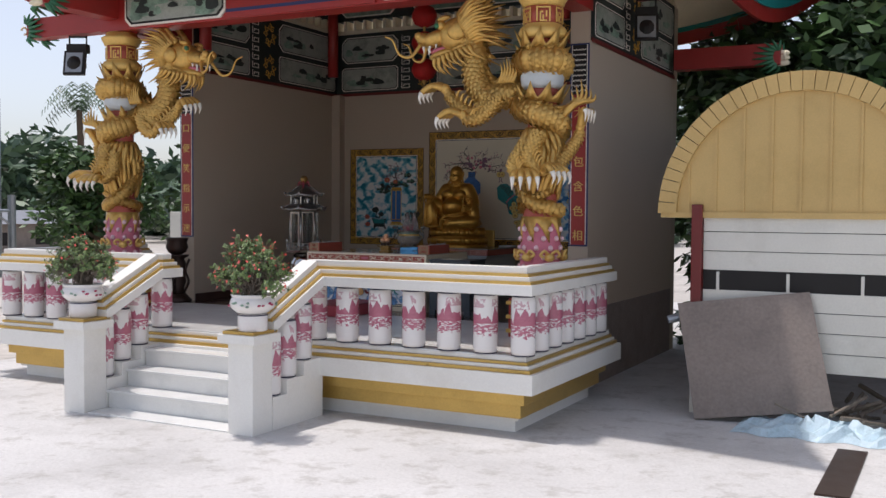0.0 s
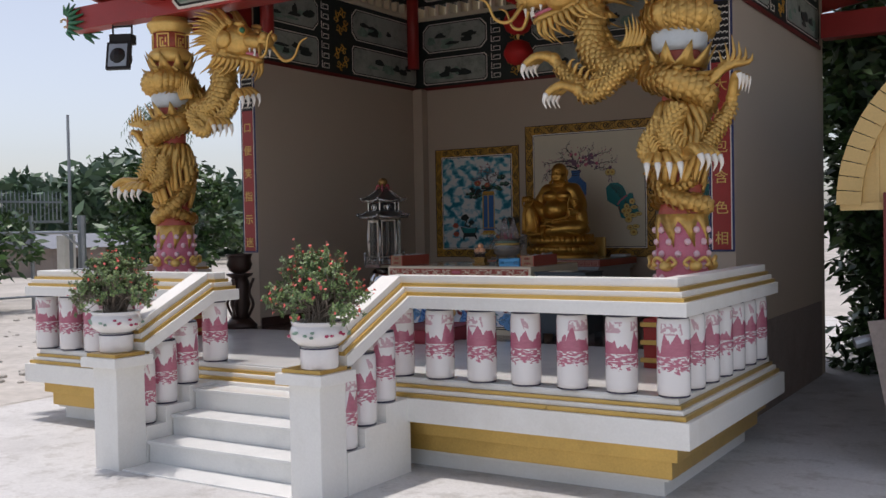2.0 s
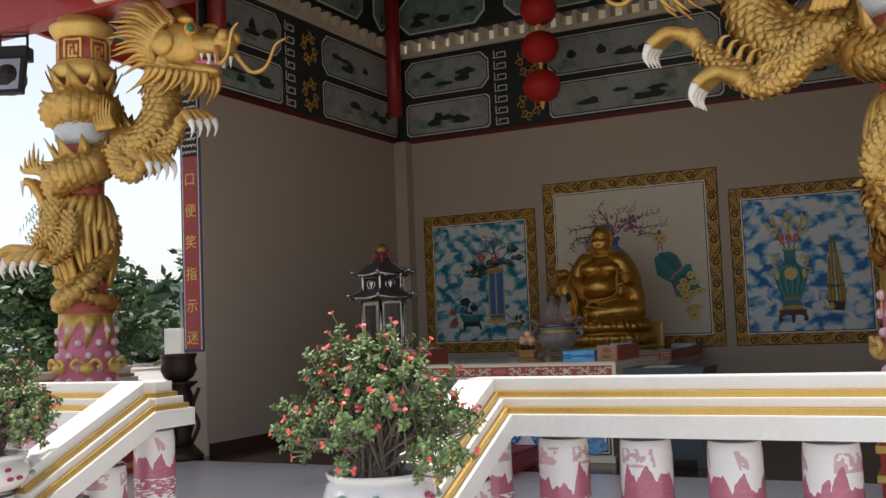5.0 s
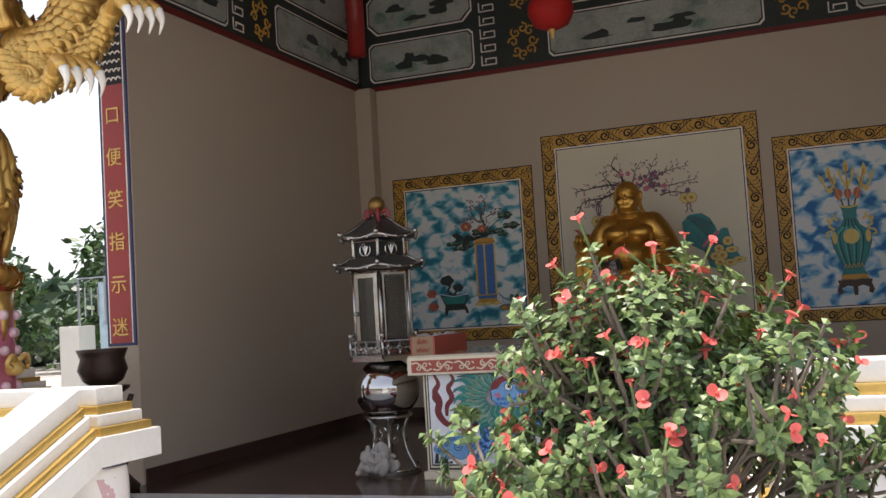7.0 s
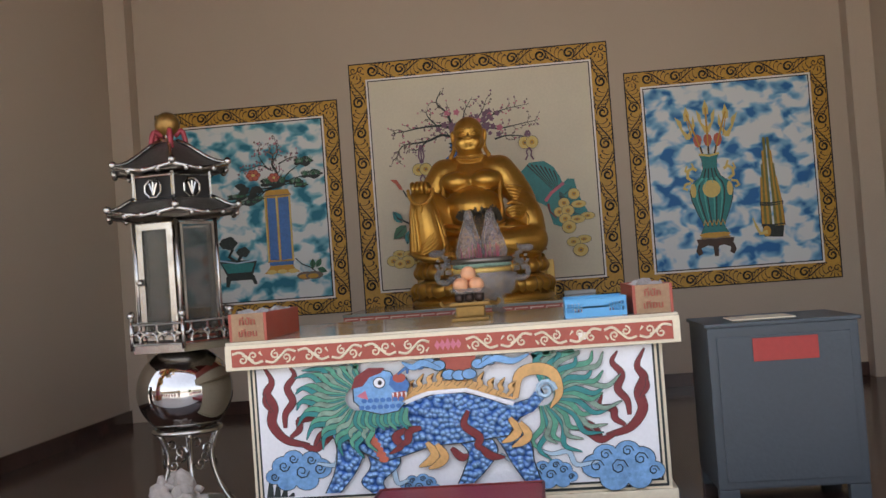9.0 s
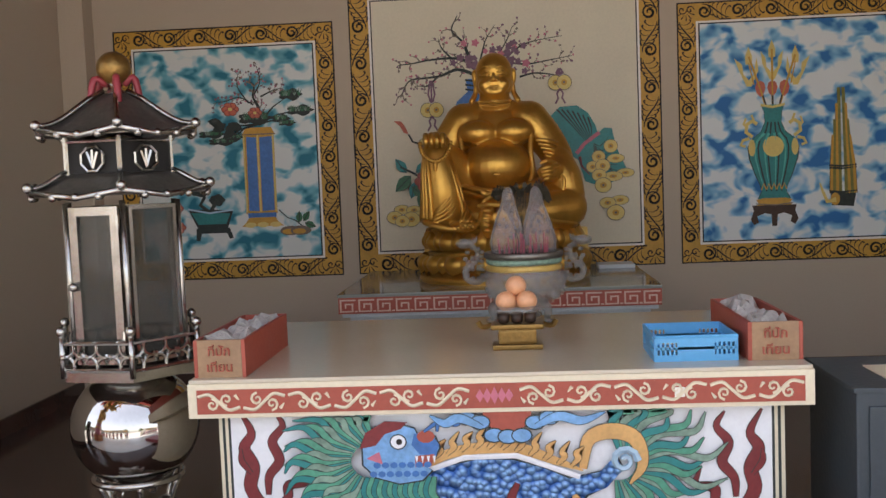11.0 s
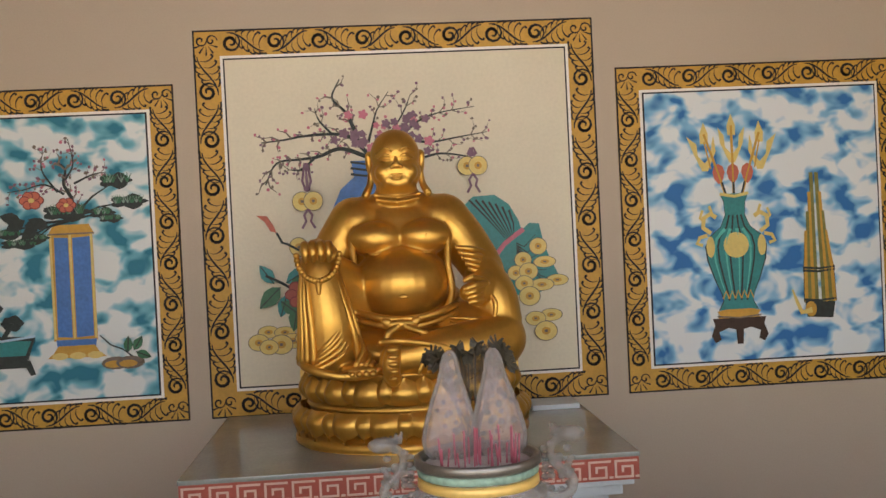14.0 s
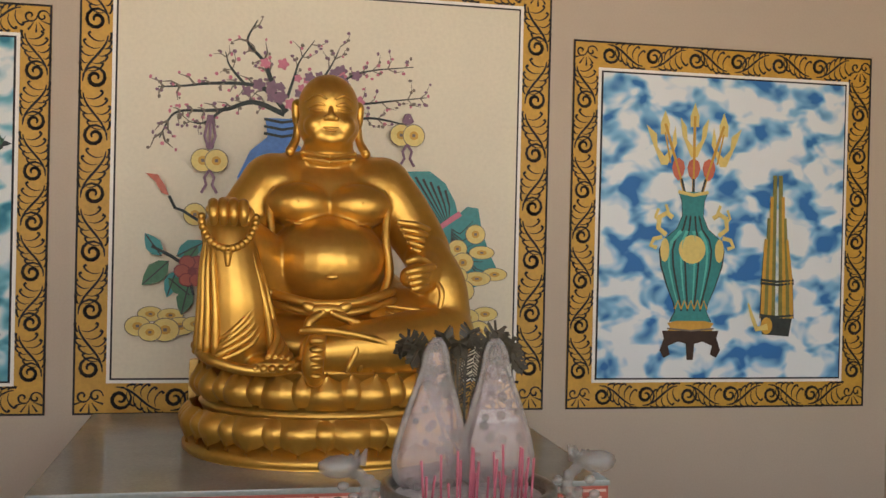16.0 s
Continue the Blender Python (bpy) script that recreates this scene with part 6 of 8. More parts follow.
torso = [(-.46, .42), (-.47, .35), (-.40, .28), (-.31, .23), (-.22, .25), (-.1, .285), (.03, .29), (.13, .30), (.22, .31), (.27, .38), (.33, .40), (.38, .455), (.36, .50), (.31, .45), (.22, .43), (.14, .465), (.05, .492), (-.06, .495), (-.16, .475), (-.24, .44), (-.35, .44)]
R.shape("beast_body_edge", "mural_ink", [(u * 1.012, v + (.004 if v > .38 else -.005)) for u, v in torso])
R.shape("beast_body", "blue_scales", torso)
for k, pts in enumerate(([(-.24, .455), (-.1, .502), (.06, .505), (.17, .465), (.25, .435)],)):
    R.line("spine_line", "mural_white", pts, .009)
ribbon("spine_crest", "mural_apricot", [(-.25, .46), (-.13, .52), (.05, .53), (.17, .49), (.26, .455)], .018, False)
for i in range(11):
    t = i / 10
    u = -.18 + .42 * t
    v = .50 + .035 * math.sin(math.pi * min(1, t * 1.15)) - .03 * t * t
    ribbon("crest_flame", "mural_apricot", [(u - .015, v), (u + .008, v + .025), (u, v + .04), (u + .025, v + .06 + .012 * (i % 2))], .009)
scroll(R.bm("tail_curl", "sky_blue"), .385, .485, .042, .047 - R.step * R.layer, Matrix(), 1.4, 1, .012, 0, 5, 14)
for pts in ([(.06, .42), (.04, .36), (.10, .31), (.09, .27), (.14, .25)], [(-.20, .36), (-.25, .33), (-.23, .29), (-.28, .26)], [(-.14, .36), (-.19, .35), (-.2, .31), (-.24, .29)], [(.1, .27), (.14, .23), (.2, .22)], [(-.02, .27), (.02, .23), (.05, .24)]):
    ribbon("red_flame", "maroon", pts, .016)
for k in range(6):
    R.shape("belly_plate", "peony_red", scaled(arc(0, 0, 1, 1, 0, 360, 8), -.355 + .010 * k, .34 - .02 * k, .022, .014))
for u, v in ((-.12, .25), (-.08, .24), (.23, .33), (.27, .31)):
    ribbon("fur", "mural_apricot", [(u, v + .05), (u + .03, v), (u + .005, v - .03), (u - .04, v - .05)], .018)
for k in range(34):
    t = k / 33
    a = 1.75 + 3.0 * t
    ln = .20 + .05 * math.sin(k * 2.1)
    u, v = -.36 + .09 * math.cos(a), .50 + .06 * math.sin(a)
    pts = [(u, v), (u + ln * .4 * math.cos(a + .15), v + ln * .36 * math.sin(a + .15)), (u + ln * .75 * math.cos(a - .1), v + ln * .6 * math.sin(a - .1)), (u + ln * 1.05 * math.cos(a + .1), v + ln * .8 * math.sin(a + .1))]
    ribbon("mane", ("mane_green", "teal", "mural_green")[k % 3], [(max(-.66, p[0]), min(.63, p[1])) for p in pts], .010)
for k in range(14):
    ribbon("chest_hair", "mane_green" if k % 2 else "teal", [(-.40 + .016 * k, .45), (-.41 + .016 * k, .40), (-.385 + .016 * k, .36 + .012 * (k % 3))], .011)
face = [(-.41, .55), (-.37, .60), (-.30, .615), (-.25, .60), (-.235, .57), (-.19, .575), (-.175, .54), (-.19, .51), (-.24, .50), (-.20, .47), (-.23, .44), (-.30, .43), (-.37, .45), (-.41, .49)]
R.shape("head_edge", "mural_ink", [(-.30 + (u + .30) * 1.05, .52 + (v - .52) * 1.05) for u, v in face])
R.shape("head", "cloud_blue", face)
R.shape("brow", "maroon", [(-.42, .54), (-.40, .59), (-.34, .625), (-.27, .62), (-.29, .60), (-.34, .585), (-.37, .55)])
R.shape("muzzle", "blue", [(-.25, .585), (-.20, .585), (-.175, .55), (-.185, .515), (-.235, .52), (-.26, .55)])
R.shape("nose", "brick_red", arc(-.215, .575, .028, .02, 0, 360, 10))
R.shape("eye_edge", "mural_ink", arc(-.30, .56, .027, .025, 0, 360, 12))
R.shape("eye", "mural_white", arc(-.30, .56, .023, .021, 0, 360, 12))
R.shape("pupil", "black", arc(-.297, .56, .010, .010, 0, 360, 8))
R.shape("mouth", "brick_red", [(-.25, .515), (-.19, .52), (-.20, .485), (-.25, .48)])
R.shape("ear", "pink", [(-.40, .51), (-.36, .53), (-.35, .49)])
for k in range(4):
    R.shape("tooth", "mural_white", scaled([(-.4, 0), (.4, 0), (0, -1)], -.245 + .018 * k, .515, .012, .024))
for k in range(14):
    R.shape("freckle", "blue", arc(-.38 + .026 * (k % 7) + .012 * (k // 7), .46 + .028 * (k // 7), .012, .010, 0, 360, 8))
for q in (-1, 1):
    ribbon("whisker", "blue", [(-.20 + .02 * q, .59), (-.17, .62), (-.12, .61), (-.09, .635)], .006)
R.shape("sun_disc", "brick_red", arc(.035, .655, .075, .075, 180, 360, 16))
for k in range(7):
    u = -.09 + .042 * k
    R.shape("sun_cloud_edge", "mural_ink", arc(u, .60 - .03 * math.sin(k * .5) + .03 * (abs(k - 3) > 1), .033, .024, 0, 360, 12))
    R.shape("sun_cloud", "cloud_blue", arc(u, .60 - .03 * math.sin(k * .5) + .03 * (abs(k - 3) > 1), .029, .020, 0, 360, 12))
for s_, x1 in ((1, .33), (-1, -.20)):
    ribbon("sun_cloud_tail", "cloud_blue", [(.04 + s_ * .08, .60), (.04 + s_ * .15, .63), ((x1 + .04 + s_ * .15) / 2, .615), (x1, .64)], .014)
for q in (-1, 1):
    for i in range(4):
        plate(R.bm("corner_step", "mural_ink"), [(q * (tw - .125 - i * .03), .1), (q * (tw - .155 - i * .03), .1), (q * (tw - .155 - i * .03), .2 - i * .028), (q * (tw - .145 - i * .03), .2 - i * .028)], .049, .051)
R.done()

# ---- statue pedestal and statue ----
ped = thing("pedestal", (-0.075, -0.86, FL), "granite topped statue pedestal with a red key fret band", "pedestal")
pw, pd = .84, .58
part("body", boxes((-pw + .10, -pd + .10, 0, pw - .10, .70, .60), bevel=.01), "ped_paint", ped, "pale painted pedestal body")
part("cornice", boxes((-pw + .055, -pd + .055, .60, pw - .055, .70, .645), bevel=.012), "ped_paint", ped)
part("cornice", boxes((-pw + .02, -pd + .02, .645, pw - .02, .70, .667), bevel=.005), "ped_paint", ped)
part("fret_band", boxes((-pw + .004, -pd + .004, .667, pw - .004, .70, .752), bevel=.003), "brick_red", ped, "brick red band")
part("slab", boxes((-pw, -pd, .752, pw, .70, .77), bevel=.005), "granite", ped, "polished grey granite slab")
bm = bmesh.new()
n = 17
for i in range(n):
    u = -pw + .055 + i * (2 * pw - .11) / (n - 1)
    for q in ((-.042, .026, .042, .033), (-.042, -.033, -.034, .026), (-.034, -.033, .028, -.026), (.020, -.026, .028, .012), (-.016, .005, .020, .012), (-.016, -.012, -.008, .005), (.035, -.033, .050, -.026)):
        plate(bm, [(u + q[0], .7095 + q[1]), (u + q[2], .7095 + q[1]), (u + q[2], .7095 + q[3]), (u + q[0], .7095 + q[3])], -pd - .002, -pd + .004)
part("key_fret", bm, "fret_cream", ped, "pale salmon key fret")


def buddha():
    """Laughing seated statue, one knee raised, on a lotus base: one gilded form."""
    bm = bmesh.new()

    def b(x, y, z, r, sx=1, sy=1, sz=1, e=(0, 0, 0)):
        ball(bm, (x, y, z), r, 28 if r > .05 else 14, (sx, sy, sz), Euler([math.radians(a) for a in e]).to_matrix())

    def limb(pts, rad, seg=20):
        pp = smooth_path(pts, 6)
        n_ = len(pp) - 1
        rr_ = []
        for i in range(n_ + 1):
            f = i / n_ * (len(rad) - 1)
            k = min(int(f), len(rad) - 2)
            rr_.append(rad[k] + (rad[k + 1] - rad[k]) * (f - k))
        tube(pp, rr_, seg, bm)
        b(*pp[0], rr_[0]); b(*pp[-1], rr_[-1])
    C = -.02
    # broad forms, skinned and softened together
    b(C, .0, 1.17, .104, 1.0, 1.06, 1.06); b(C, -.016, 1.10, .104, 1.02, .98, .85); b(C, -.04, 1.035, .075, 1.15, .9, .55)
    b(C, -.005, 1.0, .088, 1.1, 1, .8)
    for s in (-1, 1):
        b(C + s * .050, -.078, 1.094, .040); b(C + s * .03, -.085, 1.06, .036); b(C + s * .165, .02, .885, .125, 1, 1, .95); b(C + s * .10, .035, .94, .10, 1.2, .95, .75)
        b(C + s * .098, -.085, .825, .105, 1.1, .85, .72)
    b(C, -.095, 1.052, .038, 1.2, .8, .8)
    b(C, .05, .80, .21, 1.12, .85, 1.0); b(C, -.07, .635, .205, 1.0, 1.05, .80); b(C, .04, .5, .27, 1.15, .9, .6)
    # raised leg under the robe and the arm that rests on it
    limb([(-.12, .02, .45), (-.25, -.12, .62), (-.345, -.25, .72)], (.14, .12, .085))
    limb([(-.345, -.265, .745), (-.338, -.285, .66), (-.318, -.29, .52), (-.318, -.27, .41)], (.068, .084, .106, .118))
    limb([(-.20, .02, .89), (-.285, .0, .78), (-.335, -.06, .70), (-.35, -.2, .755), (-.348, -.27, .795)], (.115, .10, .085, .06, .045))
    b(-.347, -.295, .795, .058, 1.25, .95, .62)
    # other arm, its sleeve falling over the lap
    limb([(.17, .02, .89), (.255, -.01, .79), (.325, -.08, .66), (.29, -.2, .60), (.235, -.265, .595)], (.115, .10, .085, .062, .036))
    limb([(.32, -.10, .66), (.36, -.15, .57), (.37, -.17, .47)], (.08, .085, .09))
    # folded leg and seat
    limb([(.10, .0, .42), (.28, -.12, .42), (.355, -.19, .40)], (.15, .14, .115))
    limb([(.345, -.20, .39), (.22, -.29, .385), (.06, -.335, .37), (-.05, -.35, .36)], (.115, .10, .085, .06))
    b(-.08, -.37, .352, .062, .8, .5, 1.15)
    b(C, .02, .37, .37, 1.12, .95, .32)
    b(-.20, -.36, .325, .05, 1.7, 1.3, .6)
    body = part("buddha_statue", bm, "gold", smooth=True)
    rm = body.modifiers.new("skin", 'REMESH')
    rm.mode, rm.voxel_size, rm.use_smooth_shade = 'VOXEL', 0.006, True
    sm = body.modifiers.new("soften", 'SMOOTH')
    sm.factor, sm.iterations = 0.5, 9
    soft = bpy.data.meshes.new_from_object(body.evaluated_get(bpy.context.evaluated_depsgraph_get()))
    body.modifiers.clear()
    bm = bmesh.new()
    bm.from_mesh(soft)
    bpy.data.meshes.remove(soft)
    # face
    b(C, -.117, 1.121, .017, 1.2, .9, .8); limb([(C, -.097, 1.170), (C, -.106, 1.148), (C, -.119, 1.126)], (.007, .009, .012))
    for s in (-1, 1):
        limb([(C + s * .014, -.106, 1.182), (C + s * .045, -.101, 1.196), (C + s * .084, -.070, 1.174)], (.004, .005, .003))
        limb([(C + s * .018, -.104, 1.160), (C + s * .044, -.101, 1.166), (C + s * .074, -.080, 1.152)], (.004, .0075, .004))
        limb([(C + s * .022, -.104, 1.146), (C + s * .046, -.098, 1.143), (C + s * .070, -.084, 1.146)], (.003, .0055, .003))
        b(C + s * .017, -.117, 1.117, .010)
        limb([(C + s * .026, -.110, 1.118), (C + s * .050, -.108, 1.098), (C + s * .054, -.100, 1.078)], (.003, .005, .003))
        # ears with long lobes
        limb([(C + s * .096, .0, 1.18), (C + s * .110, .015, 1.175), (C + s * .109, .015, 1.13), (C + s * .102, .0, 1.09)], (.012, .015, .014, .012))
        limb([(C + s * .102, -.002, 1.10), (C + s * .110, -.01, 1.05), (C + s * .130, -.035, 1.008)], (.014, .014, .016))
        b(C + s * .105, -.165, .832, .009)
        # edge of the open robe, from the neck round the chest
        limb([(C + s * .11, -.005, 1.0), (C + s * .165, -.07, .93), (C + s * .195, -.11, .82), (C + s * .19, -.14, .72), (C + s * .20, -.17, .60), (C + s * .17, -.20, .52)], (.008, .012, .014, .014, .016, .014))
        limb([(C + s * .085, -.07, .985), (C, -.10, .972), (C - s * .001, -.10, .972)], (.007, .009, .008))
        limb([(C + s * .09, -.055, 1.005), (C, -.098, .99), (C - s * .001, -.098, .99)], (.007, .009, .008))
        limb([(C + s * .17, -.115, .785), (C + s * .10, -.158, .762), (C + s * .02, -.155, .775)], (.004, .006, .004))
    limb([(C - .034, -.108, 1.088), (C, -.117, 1.083), (C + .034, -.108, 1.088)], (.003, .006, .003))
    limb([(C - .028, -.107, 1.076), (C, -.118, 1.068), (C + .028, -.107, 1.076)], (.003, .007, .003))
    b(C, -.281, .592, .012, 1.6, .5, .7)
    # hand on the knee, prayer beads over it
    for k in range(4):
        x = -.392 + .03 * k
        limb([(x, -.32, .822 - .006 * abs(k - 1.5)), (x, -.362, .812), (x + .002, -.378, .782), (x + .002, -.372, .757)], (.017, .0165, .015, .012))
    limb([(-.295, -.31, .80), (-.282, -.345, .785), (-.288, -.365, .765)], (.017, .015, .012))
    for i in range(19):
        a = math.pi + (i / 18) * math.pi
        b(-.345 + .082 * math.cos(a), -.372 + .05 * abs(math.cos(a)) ** 3, .775 + .098 * math.sin(a), .0125)
    limb([(-.345, -.375, .665), (-.345, -.378, .63)], (.014, .008))
    # hand at the waist and the rolled cuff
    for k in range(4):
        limb([(.315 - .006 * k, -.235 - .004 * k, .628 - .021 * k), (.265, -.285, .622 - .020 * k), (.222 + .006 * k, -.292, .612 - .018 * k)], (.014, .0145, .011))
    limb([(.30, -.24, .64), (.255, -.27, .655), (.225, -.275, .645)], (.013, .013, .010))
    for k in range(5):
        limb([(.205 + .012 * k, -.155 - .004 * k, .775 - .022 * k), (.27 + .008 * k, -.155, .765 - .024 * k), (.345 + .004 * k, -.09, .745 - .03 * k)], (.008, .014, .010))
    for k in range(7):
        limb([(.315 + .006 * k, -.22 + .012 * k, .60 - .004 * k), (.345 + .010 * k, -.245 + .022 * k, .545), (.33 + .018 * k, -.25 + .026 * k, .455)], (.006, .011, .007))
    # long folds down the raised shin and gathers at its hem
    for k, (a, rr_) in enumerate(((-3.0, 1.0), (-2.72, 1.0), (-2.45, 1.0), (-.62, 1.0), (-.3, 1.0), (-2.2, .98))):
        limb([(-.343 + .075 * math.cos(a), -.275 + .075 * math.sin(a), .70), (-.335 + .09 * math.cos(a), -.287 + .09 * math.sin(a), .62), (-.318 + .112 * rr_ * math.cos(a + .05), -.288 + .108 * rr_ * math.sin(a + .05), .48), (-.315 + .124 * rr_ * math.cos(a + .1), -.27 + .122 * rr_ * math.sin(a + .1), .36)], (.005, .009, .012, .014))
    for k in range(5):
        limb([(-.245 + .006 * k, -.335 + .004 * k, .60 - .03 * k), (-.27, -.372, .50 - .028 * k), (-.33 - .01 * k, -.392, .425 - .022 * k), (-.40, -.345, .385 - .018 * k)], (.005, .010, .010, .005))
    for k in range(4):
        limb([(-.21, -.31 - .01 * k, .47 - .03 * k), (-.19 + .012 * k, -.35, .405 - .018 * k), (-.22 + .02 * k, -.395, .345)], (.006, .012, .010))
    limb([(-.44, -.24, .37), (-.40, -.37, .345), (-.29, -.415, .315), (-.18, -.40, .31), (-.12, -.38, .33)], (.016, .018, .016, .016, .012))
    for k in range(5):
        b(-.155 - .026 * k, -.428 + .003 * k, .318, .014, 1, 1.2, .9)
    # sole of the folded foot with its toes
    limb([(-.075, -.385, .285), (-.085, -.41, .32), (-.08, -.412, .37), (-.07, -.395, .41)], (.030, .034, .034, .028))
    for k in range(5):
        b(-.076, -.448 + .002 * abs(k - 2), .405 - .027 * k, .0165 - .001 * k, 1.5, .9, .75)
    # folds across the folded leg and skirt
    for k in range(8):
        limb([(.03 + .028 * k, -.335 + .008 * k, .465 - .006 * k), (.05 + .034 * k, -.405 + .016 * k, .385), (.02 + .04 * k, -.415 + .018 * k, .31)], (.005, .011, .008))
    for k in range(4):
        limb([(.16, -.25, .50 - .02 * k), (.28, -.27 + .008 * k, .485 - .034 * k), (.40, -.22, .45 - .038 * k), (.45, -.13, .42 - .03 * k)], (.004, .009, .010, .006))
    limb([(-.12, -.39, .43), (-.06, -.42, .435), (.02, -.415, .425), (.12, -.40, .40), (.26, -.36, .34), (.40, -.26, .31)], (.012, .014, .012, .013, .013, .012))
    # girdle with its knot
    for dz, r_ in ((0, .015), (-.03, .012)):
        limb([(-.21, -.20, .535 + dz), (-.1, -.268, .51 + dz), (C, -.287, .505 + dz), (.08, -.268, .515 + dz), (.19, -.20, .545 + dz)], (r_, r_, r_, r_, r_))
    b(-.035, -.30, .487, .028, 2.3, .7, .75); b(-.085, -.297, .492, .02, 1.6, .7, .9, (0, 30, 0)); b(.015, -.297, .492, .02, 1.6, .7, .9, (0, -30, 0))
    limb([(-.05, -.31, .48), (-.09, -.33, .455), (-.10, -.345, .42)], (.014, .016, .012)); limb([(-.02, -.31, .48), (.02, -.33, .465), (.06, -.345, .45)], (.014, .014, .010))
    # lotus throne: core mouldings, then two rows of cupped petals
    mm = Matrix.Translation((0.0, 0, 0)) @ Matrix.Diagonal((1.03, .9, 1, 1))
    lathe([(.462, 0), (.475, .012), (.475, .03), (.45, .045), (.42, .06), (.405, .13), (.42, .155), (.425, .165), (.39, .175), (.385, .26), (.415, .292), (.415, .302), (.38, .312)], 48, bm=bm, m=mm)

    def petal(a0, half, z0, h, r, flip):
        nu, nv = 10, 8
        rows = []
        for j in range(nv + 1):
            v = j / nv
            wv = (1 - v ** 3.2) ** .55 * (.86 + .14 * math.sin(math.pi * v))
            row = []
            for i in range(nu + 1):
                u = -1 + 2 * i / nu
                rim = math.exp(-((1 - abs(u)) / .16) ** 2) + math.exp(-((1 - v) / .12) ** 2)
                bulge = .052 * (1 - u * u) ** .7 * math.sin(math.pi * min(1, .15 + .8 * v)) + .018 * min(1, rim) - .012 * math.exp(-(u / .13) ** 2) * v ** 2
                a = a0 + half * u * max(wv, .02)
                notch = .018 * math.exp(-(u / .35) ** 2) * v ** 4
                z = z0 + flip * (h * v + notch) * 1.0
                q = r + bulge + .018 * v * (1 if flip < 0 else -.3)
                row.append(bm.verts.new(mm @ Vector((q * math.cos(a), q * math.sin(a), z))))
            rows.append(row)
        for p, q in zip(rows, rows[1:]):
            for i in range(nu):
                bm.faces.new((p[i], p[i + 1], q[i + 1], q[i]))
    for k in range(18):
        a = (k + .25) * 2 * math.pi / 18
        petal(a, .168, .182, .105, .408, 1)
        petal(a + math.pi / 18, .12, .19, .10, .402, 1)
        petal(a + math.pi / 18, .172, .158, .105, .432, -1)
        petal(a, .12, .155, .095, .426, -1)
    me = bpy.data.meshes.new("buddha_statue")
    bm.to_mesh(me)
    bm.free()
    me.materials.append(M["gold"])
    for p in me.polygons:
        p.use_smooth = True
    body.data = me
    return tagged(body, "gilded laughing seated figure on a lotus throne", "statue")
bud = buddha()
bud.matrix_basis = pose(-.045, -.84, 1.538)
tagged(part("back_board", boxes((-.53, -.55, 1.537, .46, -.5, 1.80), bevel=.02), "pale_gold"), "pale gold backing plate behind the statue base", "plate")
tagged(part("folded_paper", boxes((.52, -.5, 1.537, .74, -.3, 1.56), bevel=.006), "ped_paint"), "pale blue folded paper on the pedestal", "paper")

# ---- incense furnace ----
FX, FY = -1.32, -3.22
fur = thing("incense_furnace", (FX, FY, FL), "stainless steel pagoda-shaped joss furnace on a ball", "furnace")
def hexa(bm, r, z0, z1, r1=None, rot=0.0):
    return lathe([(r, z0), (r1 or r, z1)], 6, bm=bm, m=Matrix.Rotation(math.radians(rot), 4, 'Z'))
def hv(r, k, z):
    a = math.radians(60 * k - 8)
    return Vector((r * math.cos(a), r * math.sin(a), z))
part("ball", ball(bmesh.new(), (0, 0, .545), .218, 32, (1, 1, .95)), "chrome", fur, "mirror polished steel ball", smooth=True)
part("ring", tube([hv(.15, k / 4, .365) for k in range(25)], .012, 8), "steel", fur, smooth=True)
part("ring", tube([hv(.19, k / 4, .02) for k in range(25)], .012, 8), "steel", fur, smooth=True)
part("base_plate", lathe([(.2, 0), (.2, .02), (.185, .025)], 24), "dark_steel", fur)
for k in range(6):
    part("leg", tube(smooth_path([hv(.15, k, .365), hv(.11, k, .25), hv(.14, k, .12), hv(.2, k, .02)], 5), .011, 8), "steel", fur, smooth=True)
    bm = bmesh.new()
    a = math.radians(60 * k + 22)
    mm = Matrix.Rotation(a + math.pi / 2, 4, 'Z') @ Matrix.Translation((0, -.115, .25))
    scroll(bm, 0.02, .03, .03, 0, mm, 1.2, 1, .006, 0, 5, 10); scroll(bm, -.02, -.03, .03, 0, mm, 1.2, 1, .006, math.pi, 5, 10)
    part("scroll", bm, "steel", fur)
part("gallery_floor", hexa(bmesh.new(), .245, .735, .75, None, -8), "steel", fur)
part("gallery_base", hexa(bmesh.new(), .25, .75, .775, None, -8), "steel", fur)
for k in range(6):
    bm = bmesh.new()
    A, B = hv(.25, k, 0), hv(.25, k + 1, 0)
    for z in (.775, .865):
        tube([A + Vector((0, 0, z)), B + Vector((0, 0, z))], .007, 6, bm)
    for j in range(3):
        c = A.lerp(B, (j + .5) / 3) + Vector((0, 0, .82))
        d = (B - A).normalized()
        for q in range(4):
            ang0 = q * math.pi / 2
            cc = c + d * .042 * math.cos(ang0 + math.pi / 4) * 1.0 + Vector((0, 0, .042 * math.sin(ang0 + math.pi / 4)))
            tube([cc + (d * math.cos(t) + Vector((0, 0, math.sin(t)))) * .03 for t in [ang0 + math.pi * .75 + i * math.pi / 8 for i in range(9)]], .006, 5, bm)
        tube([c + (d * math.cos(t) + Vector((0, 0, math.sin(t)))) * .013 for t in [i * math.pi / 4 for i in range(9)]], .005, 5, bm)
    part("lattice", bm, "steel", fur, "pierced steel lattice")
    bm = tube([hv(.25, k, .75), hv(.25, k, .89)], .01, 8)
    ball(bm, hv(.25, k, .905), .018, 10)
    part("finial_post", bm, "steel", fur, smooth=True)
